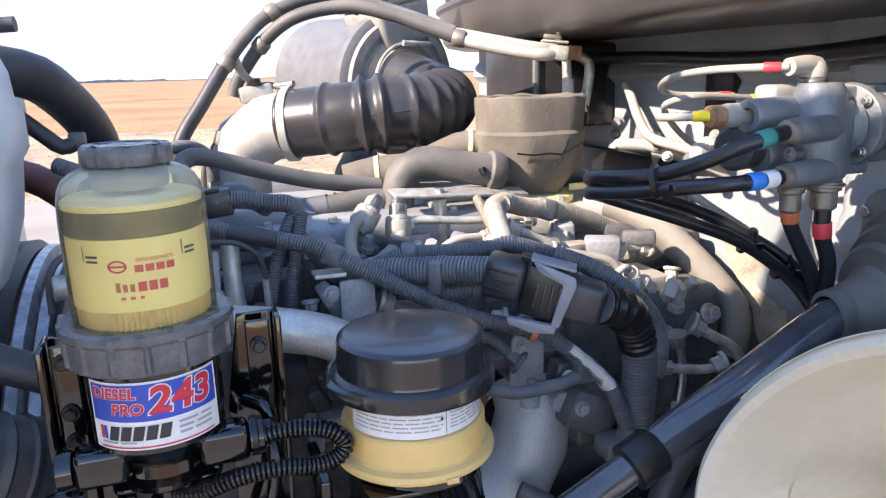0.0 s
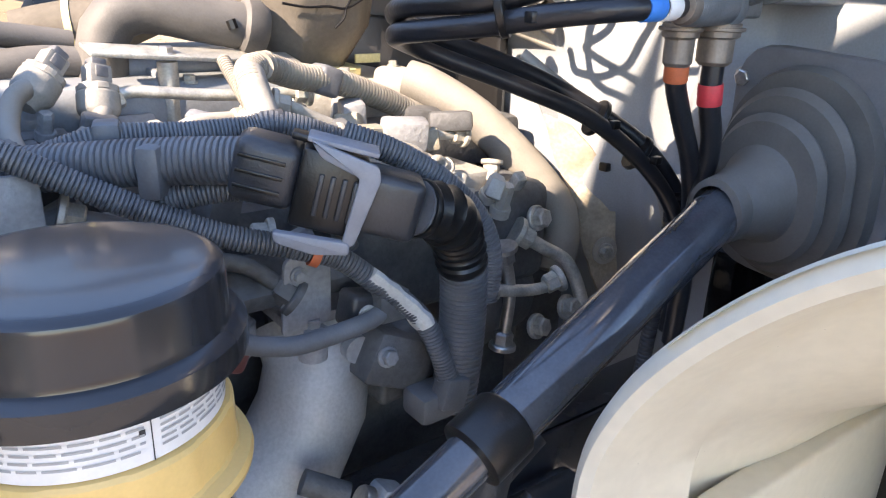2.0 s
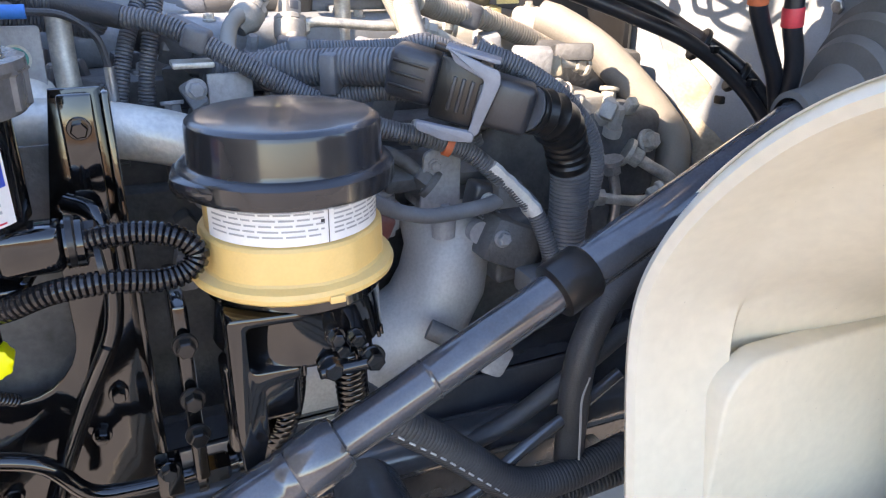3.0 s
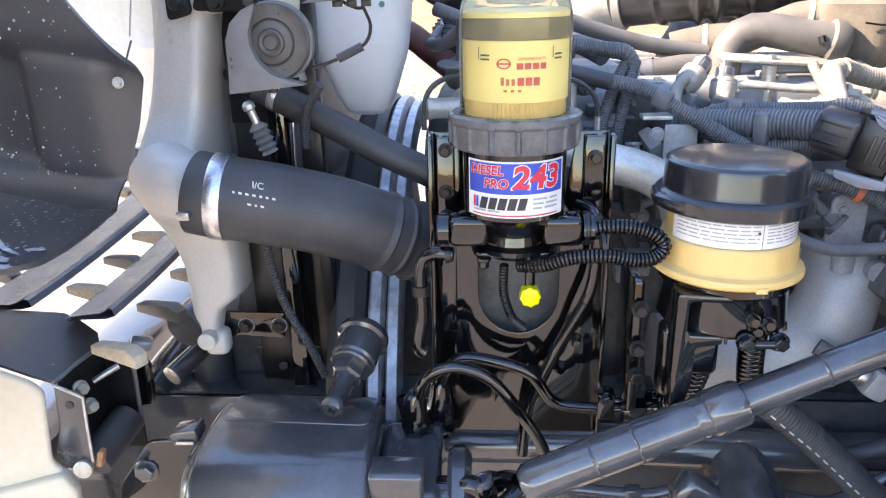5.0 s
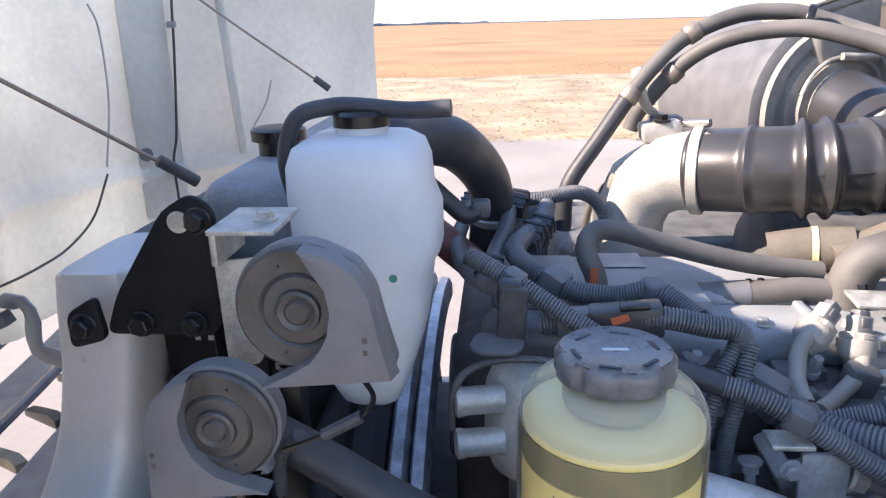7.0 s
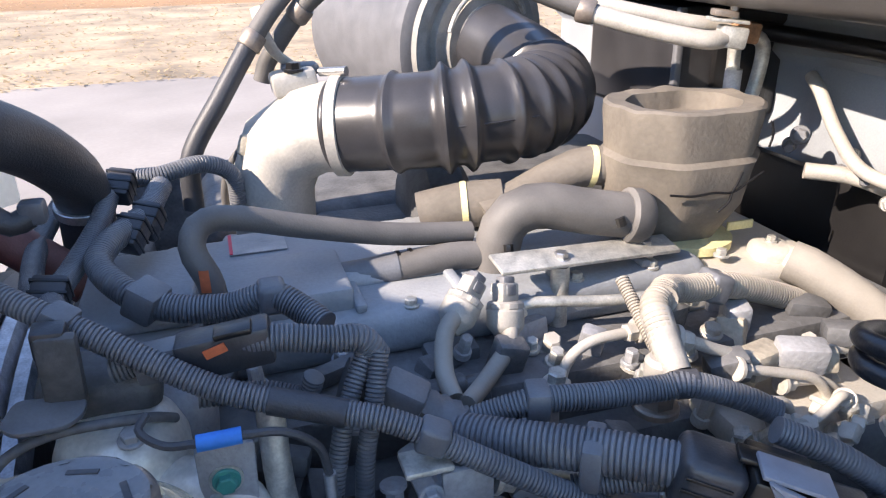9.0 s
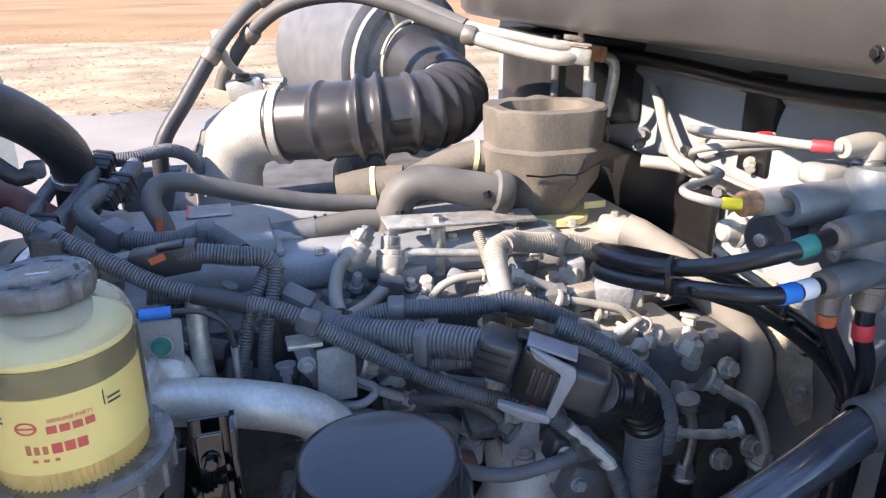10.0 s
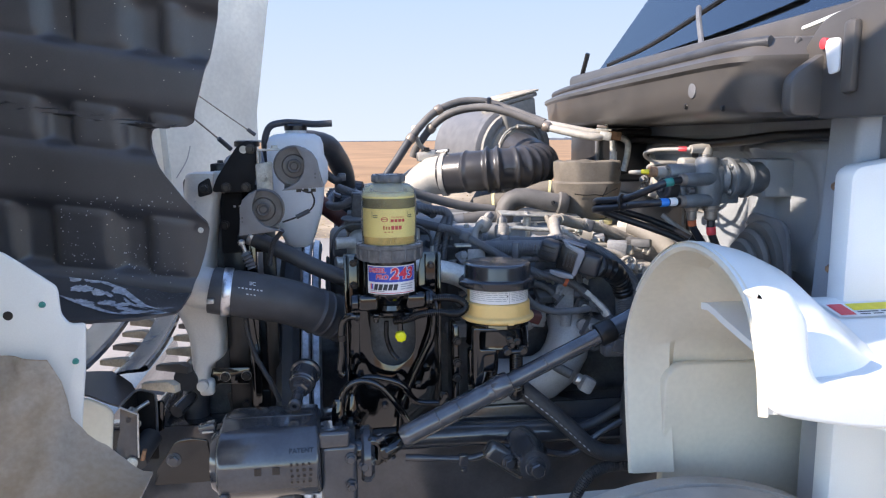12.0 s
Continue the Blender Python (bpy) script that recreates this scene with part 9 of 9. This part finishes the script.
part("strap", L([(0.022, 0), (0.023, 0.002), (0.023, 0.009), (0.022, 0.011)], (0.492, 1.428, 1.766), (0.9, -0.35, -0.2), 20), satin_black, tie)
hv = thing("heater_box", "scuffed dark plastic heater box at the firewall", "heater box", (0.93, 1.45, 1.5))
part("box", box((0.20, 0.26, 0.17), (0.94, 1.50, 1.60), 0.012, 3), intake_rubber, hv)
part("edge", box((0.012, 0.012, 0.17), (0.842, 1.372, 1.60), 0.003), horn_grey, hv)
part("recess", box((0.10, 0.02, 0.12), (0.95, 1.37, 1.60), 0.004), satin_black, hv)
smallhose = thing("wire_clip_hose", "thin wire and clip on the intake elbow", "wire", (0.22, 1.47, 1.5))
part("wire", T([(0.19, 1.47, 1.42), (0.195, 1.47, 1.47), (0.215, 1.46, 1.51), (0.245, 1.45, 1.53)], 0.006, n=10), rubber_dusty, smallhose)
part("plug", box((0.03, 0.02, 0.028), Matrix.Translation((0.232, 1.44, 1.525)) @ pose(0, 0, 0, 0, 20, 0), 0.005), tan_dirt, smallhose)
ex = thing("exhaust_side", "dark castings and wiring on the far side of the engine", "engine parts", (0.5, 1.7, 1.2))
part("casting", box((0.80, 0.30, 0.40), (0.55, 1.66, 1.20), 0.03, 3), engine_dark, ex)
part("far_rail", box((2.4, 0.08, 0.25), (0.7, 1.75, 0.87), 0.004), gear_black, ex)
part("far_apron", box((0.9, 0.05, 0.5), (0.45, 2.02, 1.10), 0.02), engine_dark, ex)
tz = thing("turbo_area", "dark exhaust side castings behind the valve cover", "turbocharger", (0.5, 1.5, 1.3))
part("housing", add(L([(0.06, 0), (0.09, 0.02), (0.09, 0.07), (0.06, 0.09)], (0.45, 1.46, 1.40), (1, 0, 0), 32), box((0.4, 0.14, 0.14), (0.5, 1.48, 1.32), 0.03, 3)), engine_dark, tz)

# ---- air valve and its lines on the firewall ----
vl = thing("air_valve", "grey cast brake air valve with solenoid on the firewall", "air valve", (0.85, 0.68, 1.52))
VX = Vector((1, 0.10, 0.02)).normalized()
part("nose", L([(0.0095, 0.012), (0.0095, -0.001), (0.0165, -0.002), (0.0195, 0.002), (0.0195, 0.075)], (0.748, 0.678, 1.577), VX, 32), valve_grey, vl)
part("body", add(L([(0.030, 0), (0.034, 0.006), (0.034, 0.05), (0.030, 0.075), (0.027, 0.10), (0.022, 0.108)], (0.836, 0.668, 1.503), (0, 0, 1), 32), box((0.052, 0.062, 0.075), (0.842, 0.672, 1.558), 0.012, 3)), valve_grey, vl)
part("web", box((0.10, 0.012, 0.10), (0.862, 0.665, 1.556), 0.004), valve_grey, vl)
part("lower_nose", L([(0.018, 0), (0.021, 0.004), (0.021, 0.06)], (0.776, 0.690, 1.532), VX, 28), valve_grey, vl)
part("rubber_cap", L([(0.007, -0.004), (0.010, -0.004), (0.011, 0.0), (0.021, 0.0), (0.025, 0.004), (0.025, 0.034), (0.020, 0.038)], (0.742, 0.694, 1.541), (1, 0.28, 0), 36), rubber, vl, "round black rubber cap")
part("cap_screw", L([(0.0065, 0), (0.0065, 0.006), (0.004, 0.007)], (0.740, 0.6935, 1.541), (-1, -0.28, 0), 16), steel, vl)
part("pale_port", box((0.046, 0.03, 0.020), Matrix.Translation((0.807, 0.70, 1.600)) @ pose(0, 0, 0, 0, 0, 6), 0.007, 3), white_tube, vl)
for x, r0, r1, w in ((0.862, 0.030, 0.036, 0.014), (0.880, 0.046, 0.048, 0.010), (0.893, 0.038, 0.038, 0.03), (0.922, 0.045, 0.045, 0.008), (0.932, 0.038, 0.036, 0.04)):
    part("solenoid_ring", L([(r0 * 0.94, 0), (r0, w * 0.15), (r1, w * 0.85), (r1 * 0.94, w)], (x, 0.672, 1.562), VX, 36), valve_grey, vl)
for k in range(4):
    a = radians(45 + 90 * k)
    part("bolt", hexa(0.0045, 0.006, (0.880, 0.672 + 0.040 * math.cos(a), 1.562 + 0.040 * math.sin(a)), (-1, 0, 0)), steel, vl, angle=25)
part("solenoid_block", box((0.075, 0.085, 0.088), (1.005, 0.69, 1.562), 0.008), fire_paint, vl)
for y, z, dz in ((0.630, 1.5635, 0.003), (0.632, 1.516, 0.002)):
    ax_ = Vector((1, 0.16, dz)).normalized()
    part("hose_fitting", L([(0.0090, -0.004), (0.0120, -0.003), (0.0132, 0.0), (0.0132, 0.007), (0.0115, 0.009)], (0.757, y, z), ax_, 24), brass, vl, "brown brass hose collar", angle=25)
    part("port_boss", L([(0.0125, 0.006), (0.0142, 0.010), (0.0148, 0.03), (0.014, 0.07), (0.008, 0.085)], (0.757, y, z), ax_, 28), valve_grey, vl)
part("plug_screw", L([(0.008, 0), (0.008, 0.012), (0.0045, 0.012), (0.0045, 0.006)], (0.795, 0.652, 1.537), (-1, -0.15, 0), 18), steel, vl)
part("top_thread", L([(0.014, 0), (0.0155, 0.002), (0.014, 0.004), (0.0155, 0.006), (0.014, 0.008), (0.0155, 0.010), (0.014, 0.012)], (0.838, 0.682, 1.606), n=24), steel, vl)
part("top_fitting", add(L([(0.014, 0), (0.0148, 0.003), (0.0148, 0.012), (0.012, 0.018)], (0.838, 0.682, 1.616), n=24), T([(0.842, 0.683, 1.628), (0.826, 0.681, 1.6305), (0.800, 0.679, 1.629)], lambda u: 0.0118 - 0.002 * u, n=20, step=0.004)), white_tube, vl, "pale dusty elbow fitting")
part("side_fitting", L([(0.009, 0), (0.011, 0.002), (0.011, 0.017), (0.0125, 0.019), (0.0135, 0.024), (0.0135, 0.055), (0.011, 0.058)], (0.711, 0.695, 1.5785), (1, 0.02, -0.01), 24), white_tube, vl)
part("side_nut", L([(0.0095, -0.001), (0.012, 0.0), (0.012, 0.016), (0.0095, 0.017)], (0.7105, 0.695, 1.5785), (1, 0.02, -0.01), 20), rust, vl, "rusty brown union nut")
part("tan_fitting", add(L([(0.010, 0), (0.012, 0.003), (0.012, 0.03), (0.016, 0.032), (0.016, 0.055)], (0.735, 0.748, 1.532), (1, -0.1, 0), 22), hexa(0.014, 0.012, (0.752, 0.747, 1.532), (1, -0.1, 0))), pipe_dusty, vl, angle=25)
part("orange_mark", box((0.010, 0.002, 0.008), (0.768, 0.7295, 1.537), 0.0005), tag_orange, vl)
for x, y, r, m_ in ((0.797, 0.658, 0.0115, brass), (0.842, 0.655, 0.0145, brass)):
    part("down_fitting", add(L([(r * 0.9, 0), (r * 1.25, 0.002), (r * 1.25, 0.012), (r, 0.014), (r, 0.032), (r * 0.8, 0.035)], (x, y, 1.505), (0.02, 0, -1), 20), hexa(r * 1.1, 0.010, (x, y, 1.500), (0, 0, -1))), m_, vl, angle=25)
AIR = [
    ("air_hose", hose_bare, 0.0084, [(0.757, 0.630, 1.5635), (0.715, 0.628, 1.556), (0.68, 0.66, 1.535), (0.66, 0.70, 1.519), (0.637, 0.73, 1.513), (0.622, 0.77, 1.509), (0.628, 0.805, 1.502), (0.66, 0.828, 1.490), (0.70, 0.835, 1.478), (0.788, 0.825, 1.450), (0.852, 0.80, 1.418), (0.915, 0.76, 1.37), (0.945, 0.73, 1.31), (0.955, 0.72, 1.24), (0.95, 0.72, 1.12)]),
    ("air_hose", hose_bare, 0.0084, [(0.757, 0.632, 1.516), (0.70, 0.630, 1.514), (0.665, 0.67, 1.507), (0.645, 0.71, 1.499), (0.624, 0.75, 1.493), (0.620, 0.79, 1.487), (0.65, 0.82, 1.478), (0.69, 0.82, 1.464), (0.77, 0.80, 1.436), (0.843, 0.775, 1.404), (0.905, 0.745, 1.35), (0.93, 0.72, 1.29), (0.935, 0.71, 1.2), (0.93, 0.71, 1.1)]),
    ("air_hose", hose_bare, 0.0092, [(0.843, 0.655, 1.475), (0.846, 0.655, 1.44), (0.862, 0.657, 1.40), (0.868, 0.665, 1.34), (0.87, 0.67, 1.2)]),
    ("air_hose", hose_bare, 0.0085, [(0.798, 0.658, 1.476), (0.803, 0.66, 1.455), (0.828, 0.665, 1.42), (0.856, 0.67, 1.38), (0.885, 0.68, 1.31), (0.89, 0.69, 1.2)]),
    ("air_tube", white_tube, 0.0045, [(0.800, 0.679, 1.629), (0.778, 0.70, 1.629), (0.757, 0.76, 1.627), (0.765, 0.84, 1.618), (0.80, 0.905, 1.604), (0.83, 0.915, 1.594), (0.87, 0.90, 1.592), (0.92, 0.90, 1.59)]),
    ("air_tube", white_tube, 0.0045, [(0.711, 0.695, 1.5785), (0.69, 0.715, 1.578), (0.70, 0.77, 1.574), (0.792, 0.83, 1.567), (0.80, 0.88, 1.566), (0.83, 0.91, 1.563), (0.90, 0.93, 1.565), (0.98, 0.92, 1.57)]),
    ("air_tube", white_tube, 0.0045, [(0.96, 0.97, 1.49), (0.88, 0.945, 1.525), (0.82, 0.915, 1.563), (0.795, 0.885, 1.583), (0.82, 0.86, 1.592), (0.88, 0.86, 1.59), (0.94, 0.86, 1.585)]),
    ("air_tube", white_tube, 0.0062, [(0.83, 0.87, 1.46), (0.85, 0.85, 1.44), (0.91, 0.81, 1.39), (0.95, 0.77, 1.33), (0.965, 0.75, 1.26)]),
    ("vent_pipe", pipe_dusty, 0.0085, [(0.972, 1.25, 1.60), (0.962, 1.22, 1.585), (0.940, 1.16, 1.545), (0.926, 1.10, 1.515), (0.955, 1.05, 1.499), (1.00, 0.99, 1.476)]),
    ("vent_pipe", pipe_dusty, 0.0105, [(0.90, 1.16, 1.50), (0.95, 1.12, 1.495), (1.0, 1.05, 1.47), (1.05, 0.98, 1.44)]),
    ("drop_loom", rubber, 0.0085, [(0.935, 0.735, 1.33), (0.935, 0.735, 1.25), (0.925, 0.735, 1.15), (0.915, 0.735, 1.05)]),
]
TAGS = {0: [(0.727, 0.629, 1.560, tag_green)], 1: [(0.716, 0.630, 1.5145, tag_blue), (0.736, 0.631, 1.515, label_white)], 2: [(0.8435, 0.655, 1.448, tag_red)], 3: [(0.800, 0.659, 1.470, tag_orange)], 4: [(0.786, 0.69, 1.629, tag_red), (0.905, 0.90, 1.5905, tag_red)],
        5: [(0.705, 0.699, 1.5785, tag_yellow)], 6: [(0.925, 0.86, 1.5865, tag_yellow)]}
for i, (nm, m_, r, pts) in enumerate(AIR):
    a = thing(nm, {"air_hose": "shiny black air brake hose with coloured tag", "air_tube": "pale grey nylon air tube with coloured tag", "vent_pipe": "dusty tan metal vent pipe at the firewall", "drop_loom": "black loom hanging down the firewall"}[nm], "hose", pts[0], group={"air_hose": "air brake hoses", "air_tube": "nylon air tubes"}.get(nm, ""))
    part("hose", T(pts, r, n=16, rings=(0.005, 0.001) if nm == "drop_loom" else None), m_, a)
    for x, y, z, tm in TAGS.get(i, ()):
        line = spline(pts, 0.004)
        j = min(range(len(line) - 3), key=lambda q: (line[q] - Vector((x, y, z))).length)
        j = max(2, j)
        part("tag", L([(r + 0.0008, 0), (r + 0.0012, 0.001), (r + 0.0012, 0.017), (r + 0.0008, 0.018)], line[max(0, j - 2)], line[j + 2] - line[max(0, j - 2)], 20), tm, a)
for p, d in (((0.655, 0.703, 1.510), (-0.6, 0.75, -0.2)), ((0.86, 0.79, 1.405), (0.7, -0.35, -0.5)), ((0.90, 0.765, 1.37), (0.7, -0.4, -0.6)), ((0.94, 0.725, 1.30), (0.2, -0.1, -1))):
    t_ = thing("cable_tie", "black cable tie round the air hoses", "cable tie", p, group="cable ties")
    part("strap", L([(0.019, 0), (0.020, 0.001), (0.020, 0.005), (0.019, 0.006)], p, d, 18), satin_black, t_)
    part("head", box((0.01, 0.008, 0.008), Vector(p) + Vector((0, -0.027, -0.004)), 0.001), satin_black, t_)
wf = thing("port_fittings", "row of pale dusty fittings at the firewall", "fittings", (1.0, 0.98, 1.52))
rnd = random.Random(31)
for k in range(9):
    p = (0.95 + rnd.uniform(-0.02, 0.06), 1.0 + 0.03 * k, 1.50 + rnd.uniform(-0.02, 0.05))
    part("fitting", add(hexa(rnd.uniform(0.006, 0.010), 0.022, p, (-0.7, -0.7, rnd.uniform(-0.3, 0.4))), box((0.014, 0.014, 0.014), p, 0.003)), rnd.choice((horn_grey, pipe_dusty, zinc)), wf, angle=25)
